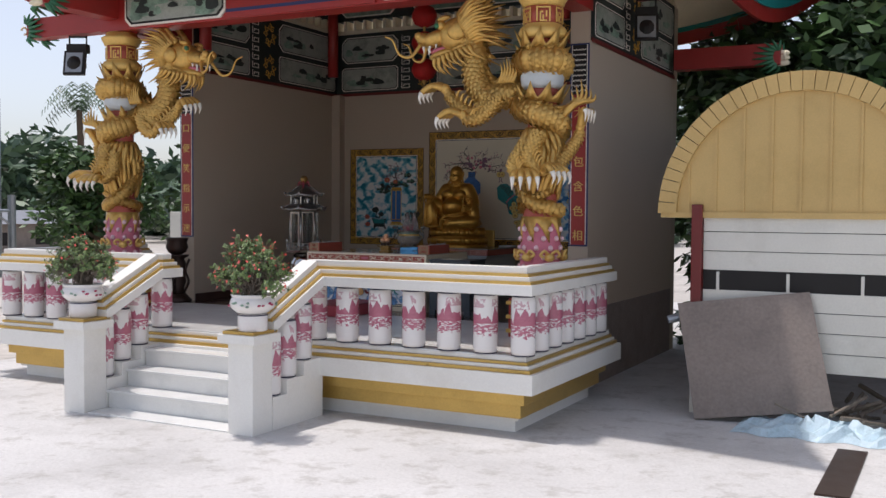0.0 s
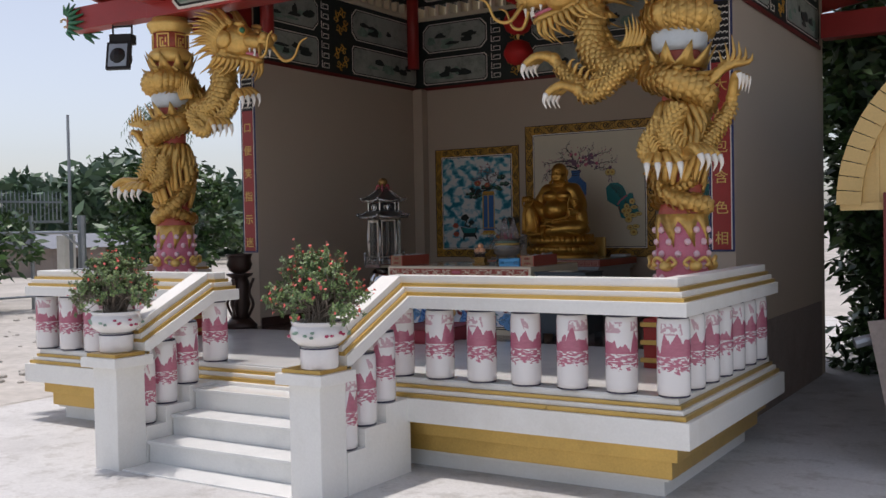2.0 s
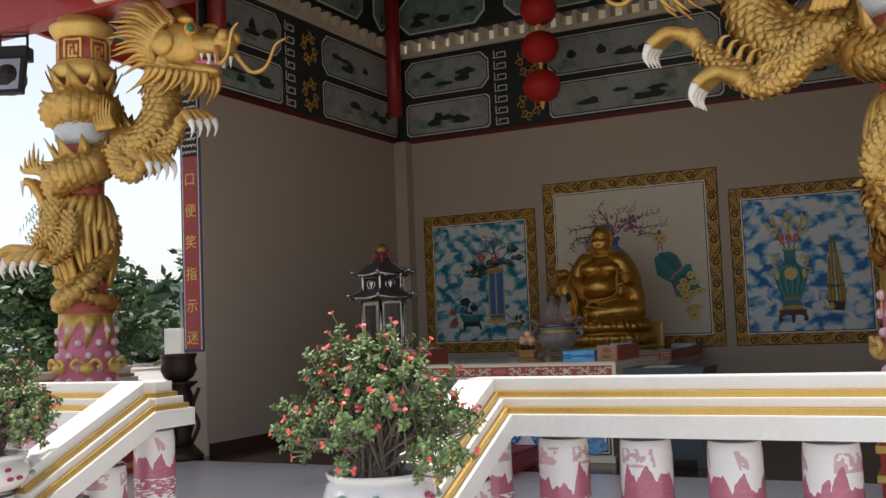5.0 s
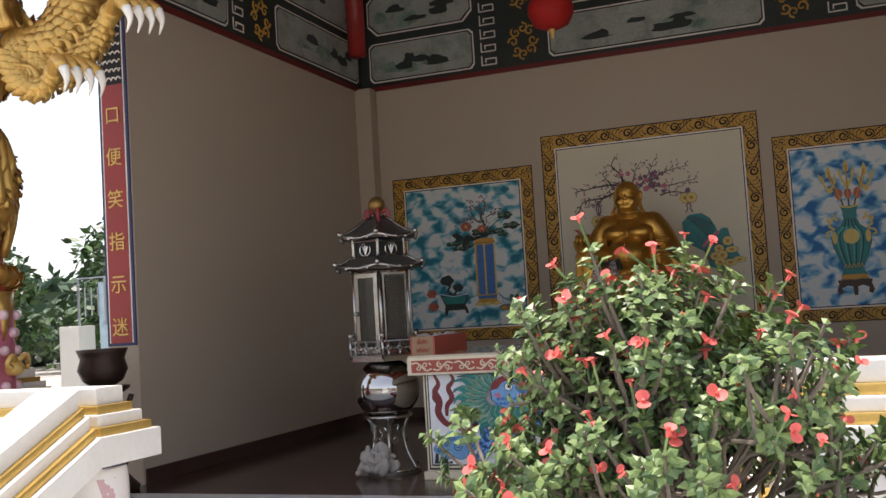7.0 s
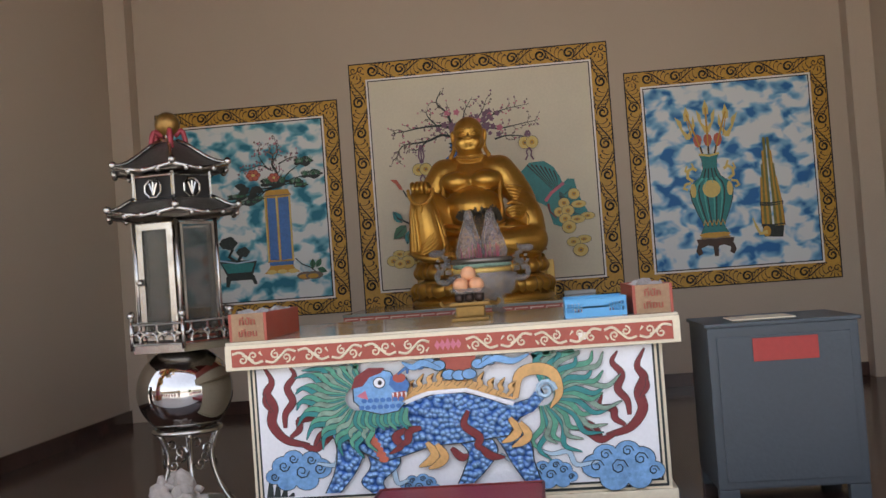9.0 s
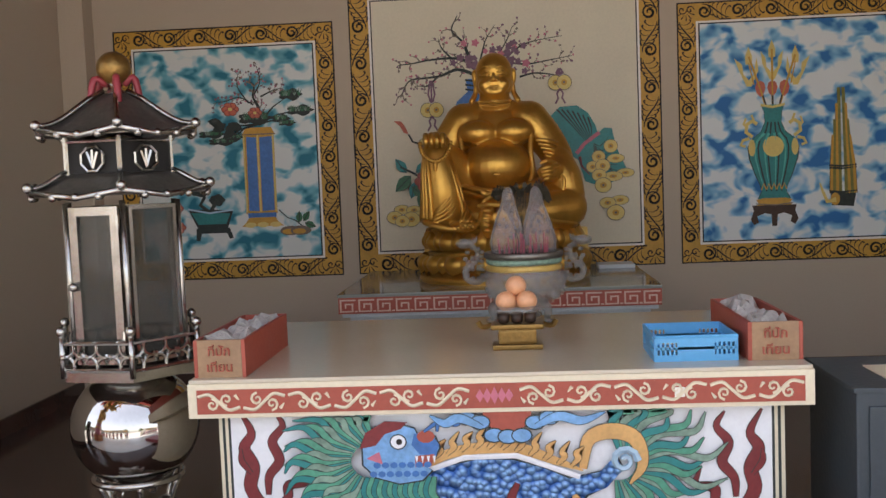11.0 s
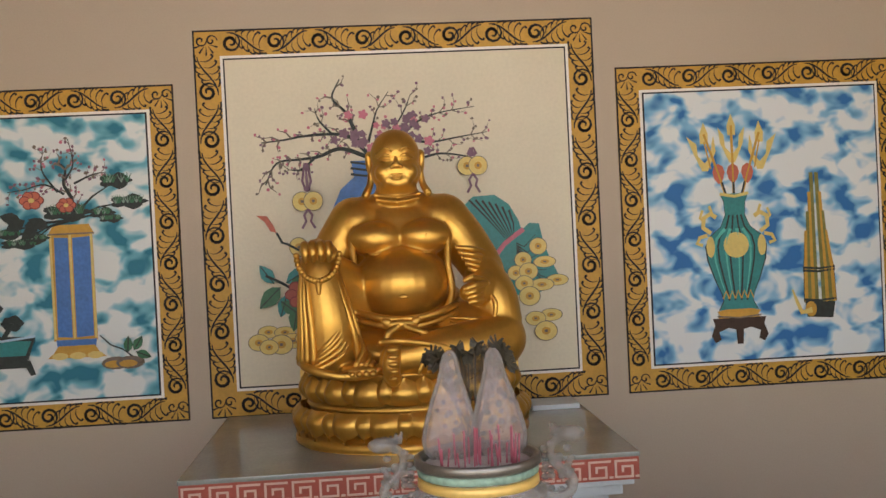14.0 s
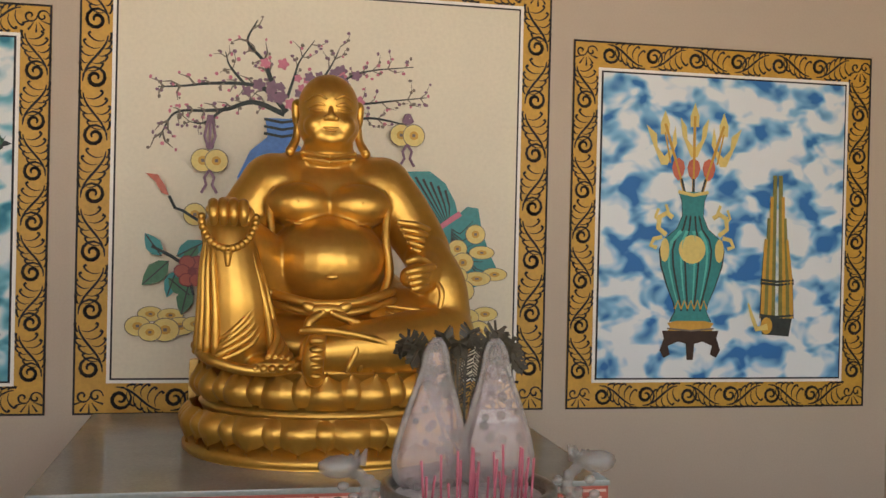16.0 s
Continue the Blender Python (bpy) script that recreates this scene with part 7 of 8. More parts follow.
# glazed chamber
for k in range(6):
    part("corner_bar", tube([hv(.205, k, .775), hv(.205, k, 1.325)], .011, 8), "steel", fur, smooth=True)
    A, B = hv(.2, k, 0), hv(.2, k + 1, 0)
    d, nrm = (B - A).normalized(), ((A + B) / 2).normalized()
    w = (B - A).length / 2 - .012
    mm = Matrix.Translation((A + B) / 2) @ Matrix((d, -nrm, Vector((0, 0, 1)))).transposed().to_4x4()
    pane = part("pane", plate(bmesh.new(), [(-w, .80), (w, .80), (w, 1.30), (-w, 1.30)], -.002, .002, mm), "pane", fur, "smoked glass pane with frosted drawing")
    pane.visible_shadow = False
    door = k == 4
    bm = bmesh.new()
    t_ = .028 if door else .012
    for q in ((-w, .79, w, .79 + t_), (-w, 1.31 - t_, w, 1.31), (-w, .79 + t_, -w + t_, 1.31 - t_), (w - t_, .79 + t_, w, 1.31 - t_)):
        plate(bm, [(q[0], q[1]), (q[2], q[1]), (q[2], q[3]), (q[0], q[3])], -.016, .006, mm)
    fr = part("door_frame" if door else "pane_frame", bm, "steel", fur)
    if door:
        part("knob", ball(bmesh.new(), mm @ Vector((-w + .012, -.03, 1.05)), .016, 12), "steel", fr, "round door knob", smooth=True)
        for z in (.86, 1.24):
            part("hinge", tube([mm @ Vector((w, -.02, z)), mm @ Vector((w, -.02, z + .04))], .008, 8), "steel", fr)
part("ash_pan", lathe([(.15, .78), (.16, .82)], 16), "dark_steel", fur)
def skirt(z0, z1, r0, r1, name):
    """Flared hexagonal roof with upturned corners and rolled ribs."""
    bm = bmesh.new()
    rows = []
    for i in range(7):
        t = i / 6
        row = []
        for k in range(6):
            for j in range(6):
                f = j / 6
                r = r0 + (r1 - r0) * (t ** .7)
                P0, P1 = hv(r, k, 0), hv(r, k + 1, 0)
                p = P0.lerp(P1, f)
                lift = (abs(f - .5) * 2) ** 3 * .025 * t
                p.z = z1 + (z0 - z1) * (1 - (1 - t) ** 1.9) + lift
                row.append(bm.verts.new(p))
        rows.append(row)
    for a, b in zip(rows, rows[1:]):
        for i in range(36):
            bm.faces.new((a[i], a[(i + 1) % 36], b[(i + 1) % 36], b[i]))
    bm.faces.new(rows[0]); bm.faces.new(rows[-1])
    part(name, bm, "dark_steel", fur, "sooty steel roof skirt", smooth=True)
    for k in range(6):
        pts = [hv(r0 + (r1 - r0) * (t ** .7) + .004, k, z1 + (z0 - z1) * (1 - (1 - t) ** 1.9) + .025 * t + .008) for t in [i / 8 for i in range(9)]]
        bm = tube(pts, .009, 7)
        ball(bm, pts[-1], .018, 10)
        part("hip_rib", bm, "steel", fur, "bright rolled rib with a ball end", smooth=True)
        bm = tube([hv(r1, k, z0 + .02), (hv(r1, k, z0 - .004) + hv(r1, k + 1, z0 - .004)) / 2, hv(r1, k + 1, z0 + .02)], .010, 7)
        for j in range(1, 4):
            ball(bm, hv(r1, k, z0).lerp(hv(r1, k + 1, z0), j / 4), .014, 8)
        part("eave_roll", bm, "steel", fur, smooth=True)
skirt(1.345, 1.42, .19, .325, "lower_roof")
part("neck_box", hexa(bmesh.new(), .185, 1.40, 1.53, None, -8), "black", fur, "dark box between the roofs")
for k in range(6):
    A, B = hv(.192, k, 0), hv(.192, k + 1, 0)
    bm = bmesh.new()
    for z in (1.41, 1.525):
        tube([A + Vector((0, 0, z)), B + Vector((0, 0, z))], .007, 6, bm)
    tube([A + Vector((0, 0, 1.40)), A + Vector((0, 0, 1.54))], .009, 6, bm)
    c, d = (A + B) / 2 * 1.02 + Vector((0, 0, 1.467)), (B - A).normalized()
    tube([c + (d * math.cos(t) + Vector((0, 0, math.sin(t)))) * .043 for t in [i * math.pi / 4 + .39 for i in range(9)]], .006, 5, bm)
    for t in (.9, 1.57, 2.24):
        tube([c - Vector((0, 0, .03)), c + (d * math.cos(t) + Vector((0, 0, math.sin(t)))) * .03], .006, 5, bm)
    part("flower_grille", bm, "steel", fur, "octagonal steel flower grille")
skirt(1.545, 1.69, .04, .285, "upper_roof")
part("spire", lathe([(.04, 1.67), (.035, 1.70), (.022, 1.705), (.028, 1.72), (.018, 1.73)], 14), "steel", fur, smooth=True)
part("finial_ball", ball(bmesh.new(), (0, 0, 1.775), .058, 18), "brass", fur, "tarnished brass ball", smooth=True)
bm = bmesh.new()
for k in range(4):
    a = k * 1.3 + 2.6
    tube(smooth_path([(.03 * math.cos(a), .03 * math.sin(a), 1.72), (.07 * math.cos(a), .07 * math.sin(a), 1.735), (.09 * math.cos(a), .09 * math.sin(a), 1.70 - .05 * k)], 4), .012, 6, bm)
part("ribbon", bm, "red_cloth", fur, "tied red cloth ribbon", smooth=True)
bm = bmesh.new()
rnd = random.Random(3)
for k in range(60):
    h_ = rnd.uniform(0, .15)
    q_ = .13 - .5 * h_
    ball(bm, (FX + rnd.uniform(-q_, q_), FY - .2 + rnd.uniform(-q_, q_) * .6, FL + .03 + h_), rnd.uniform(.02, .045), 7, (rnd.uniform(.8, 1.8), rnd.uniform(.6, 1.2), rnd.uniform(.3, .9)), Euler((rnd.uniform(0, 3), rnd.uniform(0, 3), 0)).to_matrix())
tagged(part("rag", bm, "cloth", smooth=True), "crumpled grey rag on the furnace foot", "rag")

# ---- grey steel cabinet ----
cab = thing("cabinet", (1.27, -3.46, FL), "grey painted steel cabinet with a red label", "cabinet")
part("carcass", boxes((-.29, -.22, .06, .29, .24, .70), bevel=.008), "grey_blue", cab)
part("front_panel", boxes((-.255, -.228, .09, .255, -.2205, .66), bevel=.003), "grey_blue", cab)
part("top_plate", boxes((-.3, -.23, .70, .3, .25, .715), bevel=.004), "grey_blue", cab)
part("label_strip", boxes((-.12, -.2335, .56, .13, -.2285, .65)), "red", cab, "dull red paper label")
for s in (-1, 1):
    for y in (-.2, .2):
        part("foot", boxes((s * .25 - .04, y - .02, 0, s * .25 + .04, y + .02, .06), bevel=.006), "grey_blue", cab)
tagged(part("paper_sheet", boxes((1.1, -3.58, FL + .716, 1.35, -3.38, FL + .72)), "cream"), "cream paper lying on the cabinet", "paper")

# ---- kneeling cushion ----
cus = thing("kneeling_cushion", (-.03, -4.17, FL), "dark red vinyl kneeling cushion on the floor", "cushion")
bm = boxes((-.33, -.44, 0, .33, .44, .15), bevel=.035)
part("pad", bm, "red_cloth", cus, smooth=False)
part("piping", tube([(-.325, -.435, .145), (.325, -.435, .145), (.325, .435, .145), (-.325, .435, .145), (-.325, -.435, .145)], .008, 6), "dark_red", cus)

# ---- things on the table ----
def candle_box(x, y, d):
    b_ = thing("candle_box", (x, y, TZ), "red wooden candle box full of white ash", "box", group="candle boxes")
    w = .082
    part("side", boxes((-w, -d / 2, 0, -w + .012, d / 2, .118), bevel=.002), "brick_red", b_)
    part("side", boxes((w - .012, -d / 2, 0, w, d / 2, .118), bevel=.002), "brick_red", b_)
    part("front", boxes((-w + .012, -d / 2, 0, w - .012, -d / 2 + .012, .118), bevel=.002), "kraft", b_, "worn tan end board")
    part("back", boxes((-w + .012, d / 2 - .012, 0, w - .012, d / 2, .118), bevel=.002), "brick_red", b_)
    bm = bmesh.new()
    r_ = random.Random(int(x * 100))
    n_ = 14
    vs = [[bm.verts.new((-w + .012 + (2 * w - .024) * i / 6, -d / 2 + .012 + (d - .024) * j / n_, .085 + r_.uniform(0, .05) * (0 < i < 6))) for j in range(n_ + 1)] for i in range(7)]
    for i in range(6):
        for j in range(n_):
            bm.faces.new((vs[i][j], vs[i + 1][j], vs[i + 1][j + 1], vs[i][j + 1]))
    part("ash", bm, "ash", b_, "lumpy white ash")
    for i, t_ in enumerate(("ที่ปัก", "เทียน")):
        letters(t_, .041, pose(0, -d / 2 - .003, .082 - i * .05, 90, 0, 0), "brick_red", b_)
candle_box(-.905, -3.27, .58)
candle_box(.80, -3.22, .58)

bas = thing("basket", (.565, -3.36, TZ), "bright blue slotted plastic basket", "basket")
bw_, bd_, bh_ = .125, .13, .075
bm = boxes((-bw_ + .01, -bd_ + .01, 0, bw_ - .01, bd_ - .01, .006))
part("bottom", bm, "blue_plastic", bas)
for (ax, sgn) in ((0, -1), (0, 1), (1, -1), (1, 1)):
    bm = bmesh.new()
    L_, D_ = (bw_, bd_) if ax == 0 else (bd_, bw_)
    mm = Matrix.Rotation(0 if ax == 0 else math.pi / 2, 4, 'Z') @ Matrix.Translation((0, sgn * D_, 0))
    for z0, z1 in ((.0, .02), (.036, .044), (.058, bh_)):
        box(bm, -L_, -.003, z0, L_, .003, z1, m=mm)
    box(bm, -L_ * .45, -.003, .02, L_ * .45, .003, .058, m=mm)
    for k in range(5):
        for q in (-1, 1):
            u = q * (L_ * .52 + k * L_ * .11)
            box(bm, u - .0028, -.003, .02, u + .0028, .003, .058, m=mm)
    part("slotted_side", bm, "blue_plastic", bas)
part("rim", tube([(-bw_, -bd_, bh_), (bw_, -bd_, bh_), (bw_, bd_, bh_), (-bw_, bd_, bh_), (-bw_, -bd_, bh_)], .006, 6), "blue_plastic", bas)
rnd = random.Random(9)
for k in range(22):
    x, y = rnd.uniform(-.09, .0), rnd.uniform(-.09, .09)
    part("stick", tube([(x, y, .015 + .001 * k), (x + rnd.uniform(.06, .13), y + rnd.uniform(-.04, .04), .016 + .0012 * k)], .0025, 5), "cream" if k % 3 else "stick", bas, "incense stick")

# glass incense censer
cen = thing("censer", (.055, -2.58, TZ), "clear glass incense bowl with dragon handles", "censer")
part("bowl", lathe([(.055, .055), (.10, .07), (.145, .115), (.158, .16), (.153, .205), (.142, .235), (.150, .265), (.156, .275), (.142, .275), (.132, .235), (.143, .2), (.148, .16), (.135, .12), (.09, .08)], 32), "crystal", cen, "clear moulded bowl", smooth=True)
part("rim_band", lathe([(.153, .262), (.158, .266), (.158, .284), (.152, .288), (.140, .284), (.142, .264)], 32), "dark_steel", cen, "silvery rim band", smooth=True)
part("gilt_band", lathe([(.146, .212), (.152, .216), (.151, .232), (.145, .236)], 32), "pale_gold", cen, "gilt band", smooth=True)
part("green_band", lathe([(.146, .240), (.151, .243), (.152, .256), (.148, .259)], 32), "mural_green", cen, "green band", smooth=True)
bm = bmesh.new()
rnd = random.Random(6)
for k in range(150):
    a, z = rnd.uniform(0, 6.283), rnd.uniform(.10, .205)
    r_ = .158 - 3.5 * max(0, .15 - z) ** 1.6
    ball(bm, (r_ * math.cos(a), r_ * math.sin(a), z), rnd.uniform(.006, .013), 6, (1, 1, rnd.uniform(.5, 1.4)))
tagged(part("relief_boss", bm, "crystal", cen, "moulded scroll relief", smooth=True), kind="stuff")
for k in range(3):
    a = -math.pi / 2 + .7 + k * 2.094
    c, s_ = math.cos(a), math.sin(a)
    bm = tube(smooth_path([(.10 * c, .10 * s_, .09), (.135 * c, .135 * s_, .06), (.125 * c, .125 * s_, .025), (.14 * c, .14 * s_, .012)], 4), [.02, .022, .02, .02, .018, .016, .014, .012, .012, .013, .015, .017, .016], 8)
    ball(bm, (.14 * c, .14 * s_, .014), .018, 8, (1.2, 1.2, .75))
    part("foot", bm, "crystal_dense", cen, "clear cabriole foot", smooth=True)
for s in (-1, 1):
    bm = tube(smooth_path([(s * .145, 0, .20), (s * .185, -.01, .17), (s * .225, -.015, .18), (s * .235, -.01, .215), (s * .195, 0, .25), (s * .185, 0, .29), (s * .215, -.01, .325), (s * .255, -.02, .32)], 5), [.013] * 12 + [.012] * 12 + [.010] * 12, 9)
    for k in range(26):
        ball(bm, (s * (.20 + .034 * math.cos(k * .7)), .014 * math.sin(k * 2.3), .19 + .034 * math.sin(k * .7) + .004 * k), .011, 7, (1, .8, .8))
    ball(bm, (s * .235, -.015, .325), .026, 10, (1.4, .8, .8))
    for k in range(7):
        tube([(s * (.195 + .008 * k), .0, .325), (s * (.185 + .014 * k), .012 * (k % 2), .352 - .004 * k)], [.010, .003], 6, bm)
    part("dragon_handle", bm, "crystal_dense", cen, "glassy silvered dragon handle", smooth=True)
part("sand", lathe([(.0, .272), (.132, .268), (.135, .25)], 20), "ash", cen, "white ash fill")
for s in (-1, 1):
    bm = bmesh.new()
    r_ = random.Random(30 + s)
    rings = []
    prof = [(.038, .265), (.060, .29), (.064, .32), (.058, .355), (.048, .395), (.038, .43), (.028, .46), (.020, .49), (.018, .51), (.011, .53), (.002, .54)]
    for r, z in prof:
        rings.append([bm.verts.new((s * (.062 - .10 * max(0, z - .33) * .35) + r * (1 + .10 * (i % 2) + r_.uniform(-.04, .04)) * math.cos(i * math.pi / 9), .05 + .55 * r * (1 + .10 * (i % 2)) * math.sin(i * math.pi / 9), z + r_.uniform(-.004, .004))) for i in range(18)])
    for a, b in zip(rings, rings[1:]):
        for i in range(18):
            bm.faces.new((a[i], a[(i + 1) % 18], b[(i + 1) % 18], b[i]))
    bm.faces.new(rings[0]); bm.faces.new(rings[-1])
    fl = part("glass_flame", bm, "frosted", cen, "ribbed frosted plastic flame")
    bm = bmesh.new()
    for q in (-1, 1):
        tube([(s * (.062 - .10 * max(0, z - .33) * .35) + q * r * 1.06, .045, z) for r, z in prof], .006, 6, bm)
    for k in range(46):
        j = r_.randrange(1, 9)
        r, z = prof[j]
        ball(bm, (s * (.062 - .10 * max(0, z - .33) * .35) + r_.uniform(-.75, .75) * r, .05 - .42 * r, z + r_.uniform(-.016, .016)), r_.uniform(.005, .010), 6)
    part("moulded_edge", bm, "crystal_dense", fl, "clear moulded edge and beads", smooth=True)
rnd = random.Random(2)
for k in range(26):
    x, y = rnd.uniform(-.10, .10), rnd.uniform(-.085, -.03)
    part("incense_stick", tube([(x, y, .265), (x + rnd.uniform(-.008, .008), y, .28 + rnd.uniform(.02, .085))], .0022, 5), "stick", cen, "pink burnt incense stick")
bm = bmesh.new()
for k in range(12):
    a0 = rnd.uniform(-1.2, 1.2)
    tip = Vector((.11 * math.sin(a0) + rnd.uniform(-.02, .02), .10 + rnd.uniform(-.02, .03), .475 + .08 * math.cos(a0) * rnd.uniform(.6, 1)))
    stem = smooth_path([(rnd.uniform(-.02, .02), .09, .30), (tip.x * .5, .10, .40), tuple(tip), (tip.x * 1.35, tip.y - .02, tip.z - .02)], 7)
    tube(stem, [.003] * len(stem), 4, bm)
    for i in range(7, len(stem) - 1):
        d = (stem[i + 1] - stem[i - 1]).normalized()
        sd = d.cross(Vector((0, 1, 0))).normalized()
        w = .013 * math.sin(math.pi * (i - 6) / (len(stem) - 6)) + .004
        for q in (-1, 1):
            for e_ in (0, .25, .5, .75):
                p = stem[i].lerp(stem[i + 1], e_)
                t_ = p + sd * q * w + d * w * .6 + Vector((0, rnd.uniform(-.008, .008), 0))
                bm.faces.new([bm.verts.new(v) for v in (p, p + d * .003, t_ + d * .004, t_)])
tagged(part("feather", bm, "feather_dark", cen, "dark curled feathers"), kind="stuff")

std = thing("fruit_stand", (.02, -3.17, TZ), "small carved gilt stand with fruit", "stand")
part("foot", boxes((-.085, -.05, 0, .085, .05, .018), bevel=.006), "brass", std)
part("waist", boxes((-.065, -.04, .018, .065, .04, .07), bevel=.01), "brass", std)
bm = boxes((-.09, -.055, .07, .09, .055, .088), bevel=.006)
for s in (-1, 1):
    tube(smooth_path([(s * .085, 0, .08), (s * .12, 0, .075), (s * .135, 0, .095)], 3), .010, 6, bm)
part("shelf", bm, "brass", std)
for k in (-1, 0, 1):
    part("cup", lathe([(.012, .088), (.02, .095), (.022, .125), (.018, .125), (.016, .1)], 12, at=(k * .045, -.02, 0)), "bronze", std, smooth=True)
part("dish", lathe([(.06, .125), (.085, .13), (.09, .15), (.08, .15), (.06, .138)], 20), "crystal", std, "clear dish", smooth=True)
for k, (x, y, z) in enumerate(((-.035, -.02, .165), (.035, -.02, .165), (0, .035, .165), (0, 0, .215))):
    tagged(part("fruit", ball(bmesh.new(), (.02 + x, -3.17 + y, TZ + z), .036, 14, (1, 1, .95)), "orange", smooth=True), "pale orange fruit in the altar dish", "fruit", group="altar fruit")

# ---- potted thorn plants on the newels ----
def petal_mesh():
    bm = bmesh.new()
    for q in (-1, 1):
        c = bm.verts.new((0, 0, 0))
        ring_ = [bm.verts.new((q * (.008 + .009 * math.cos(t)) , .011 * math.sin(t), .004 + .003 * math.cos(t))) for t in [i * math.pi / 4 for i in range(8)]]
        for i in range(8):
            bm.faces.new((c, ring_[i], ring_[(i + 1) % 8]))
    lathe([(.003, -.012), (.004, 0), (.0025, .006)], 6, bm=bm)
    me = bpy.data.meshes.new("blossom")
    bm.to_mesh(me); bm.free()
    me.materials.append(M["flower"])
    return me
PETAL = petal_mesh()
def pot_plant(x, y, z, seed, blooms, rx, rz):
    rnd = random.Random(seed)
    pot = thing("flower_pot", (x, y, z), "white porcelain flower pot with painted sprigs on a drum", "pot", group="newel flower pots")
    part("drum", lathe([(.13, 0), (.14, .01), (.14, .15), (.135, .16)], 28), "porcelain", pot, "white round drum", smooth=True)
    part("drum_line", lathe([(.1405, .145), (.1425, .148), (.1425, .156), (.1405, .158)], 28), "ink", pot, "dark line")
    part("bowl", lathe([(.12, .165), (.15, .175), (.20, .215), (.215, .26), (.20, .305), (.19, .315), (.20, .33), (.205, .345), (.185, .345), (.18, .32), (.0, .30)], 32), "porcelain", pot, "white bowl", smooth=True)
    for k in range(10):
        a = k * .63
        bm = bmesh.new()
        for j in range(3):
            aa = a + rnd.uniform(-.16, .16)
            rr_ = .217
            ball(bm, (rr_ * math.cos(aa), rr_ * math.sin(aa), .255 + rnd.uniform(-.025, .025)), .018, 7, (.25 + .9 * abs(math.sin(aa)), .25 + .9 * abs(math.cos(aa)), .6))
        part("painted_sprig", bm, "porcelain_pink" if k % 3 == 0 else "mural_green", pot, "small painted sprig")
    part("soil", lathe([(.0, .325), (.18, .318)], 20), "twig", pot, "dry soil")
    pl = thing("thorn_bush", (x, y, z + .32), "crown of thorns bush with coral red flowers in a pot", "plant", group="potted thorn bushes")
    tw_bm, lf_bm = bmesh.new(), bmesh.new()
    tips = []
    for k in range(74):
        a = rnd.uniform(0, 2 * math.pi)
        el = rnd.uniform(-.08, 1.0)
        dirv = Vector((math.cos(a) * math.cos(el * 1.5) * rx, math.sin(a) * math.cos(el * 1.5) * rx, rz * math.sin(el * 1.5) + .07))
        dirv.y *= .72
        dirv *= rnd.uniform(.72, 1.0)
        p0 = Vector((rnd.uniform(-.08, .08), rnd.uniform(-.08, .08), 0))
        mid = dirv * .5 + Vector((0, 0, .10)) + Vector((rnd.uniform(-.06, .06), rnd.uniform(-.06, .06), rnd.uniform(-.03, .05)))
        pts = smooth_path([p0, mid, p0 * .2 + dirv], 5)
        tube(pts, [.0062 - .0032 * i / (len(pts) - 1) for i in range(len(pts))], 6, tw_bm)
        tips.append((pts[-1], (pts[-1] - pts[-3]).normalized()))
        for _ in range(9):
            j = rnd.randrange(3, len(pts) - 1)
            d = (dirv.normalized() + Vector((rnd.uniform(-1, 1), rnd.uniform(-1, 1), rnd.uniform(-.35, .9)))).normalized()
            q = [pts[j], pts[j] + d * .06, pts[j] + d * rnd.uniform(.08, .15) + Vector((0, 0, .02))]
            tube(q, [.004, .0035, .0025], 5, tw_bm)
            tips.append((q[-1], d))
        for _ in range(14):
            j = rnd.randrange(1, len(pts) - 1)
            d = Vector((rnd.uniform(-1, 1), rnd.uniform(-1, 1), rnd.uniform(-1, 1))).normalized()
            tube([pts[j], pts[j] + d * .022], [.002, .0004], 3, tw_bm)
    tagged(part("twig", tw_bm, "twig", pl, "grey thorny twigs"), kind="stuff")
    for p, d in tips:
        side = d.orthogonal().normalized()
        for k in range(rnd.randrange(12, 17)):
            a = k * 2.4
            out_ = (Matrix.Rotation(a, 3, d) @ side)
            dr = (out_ + d * rnd.uniform(.0, .8)).normalized()
            ln, w = rnd.uniform(.018, .036), rnd.uniform(.0065, .0105)
            b0 = p - d * rnd.uniform(0, .05)
            sd2 = dr.cross(d).normalized() * w
            nn = dr.cross(sd2).normalized()
            vs = [lf_bm.verts.new(b0), lf_bm.verts.new(b0 + dr * ln * .6 + sd2), lf_bm.verts.new(b0 + dr * ln + nn * .004), lf_bm.verts.new(b0 + dr * ln * .6 - sd2), lf_bm.verts.new(b0 + dr * ln * .55 + nn * -.005)]
            for f in ((0, 1, 4), (1, 2, 4), (2, 3, 4), (3, 0, 4)):
                lf_bm.faces.new([vs[i] for i in f])
    tagged(part("leaves", lf_bm, "thorn_leaf", pl, "small green leaf rosettes"), kind="stuff")
    st_bm = bmesh.new()
    for k in range(blooms):
        p, d = rnd.choice(tips)
        up = (d + Vector((rnd.uniform(-.6, .6), rnd.uniform(-.6, .6), rnd.uniform(-.1, .7)))).normalized()
        q = p + up * rnd.uniform(.02, .06)
        tube([p, q], .0025, 4, st_bm)
        ob = new("blossom", PETAL)
        ob.parent = pl
        ob.matrix_basis = Matrix.Translation(q) @ up.to_track_quat('Z', 'Y').to_matrix().to_4x4() @ Matrix.Rotation(rnd.uniform(0, 3), 4, 'Z') @ Matrix.Scale(rnd.uniform(.65, 1.05), 4)
    tagged(part("flower_stalks", st_bm, "thorn_leaf", pl), kind="stuff")
    return pl
PZ = .985
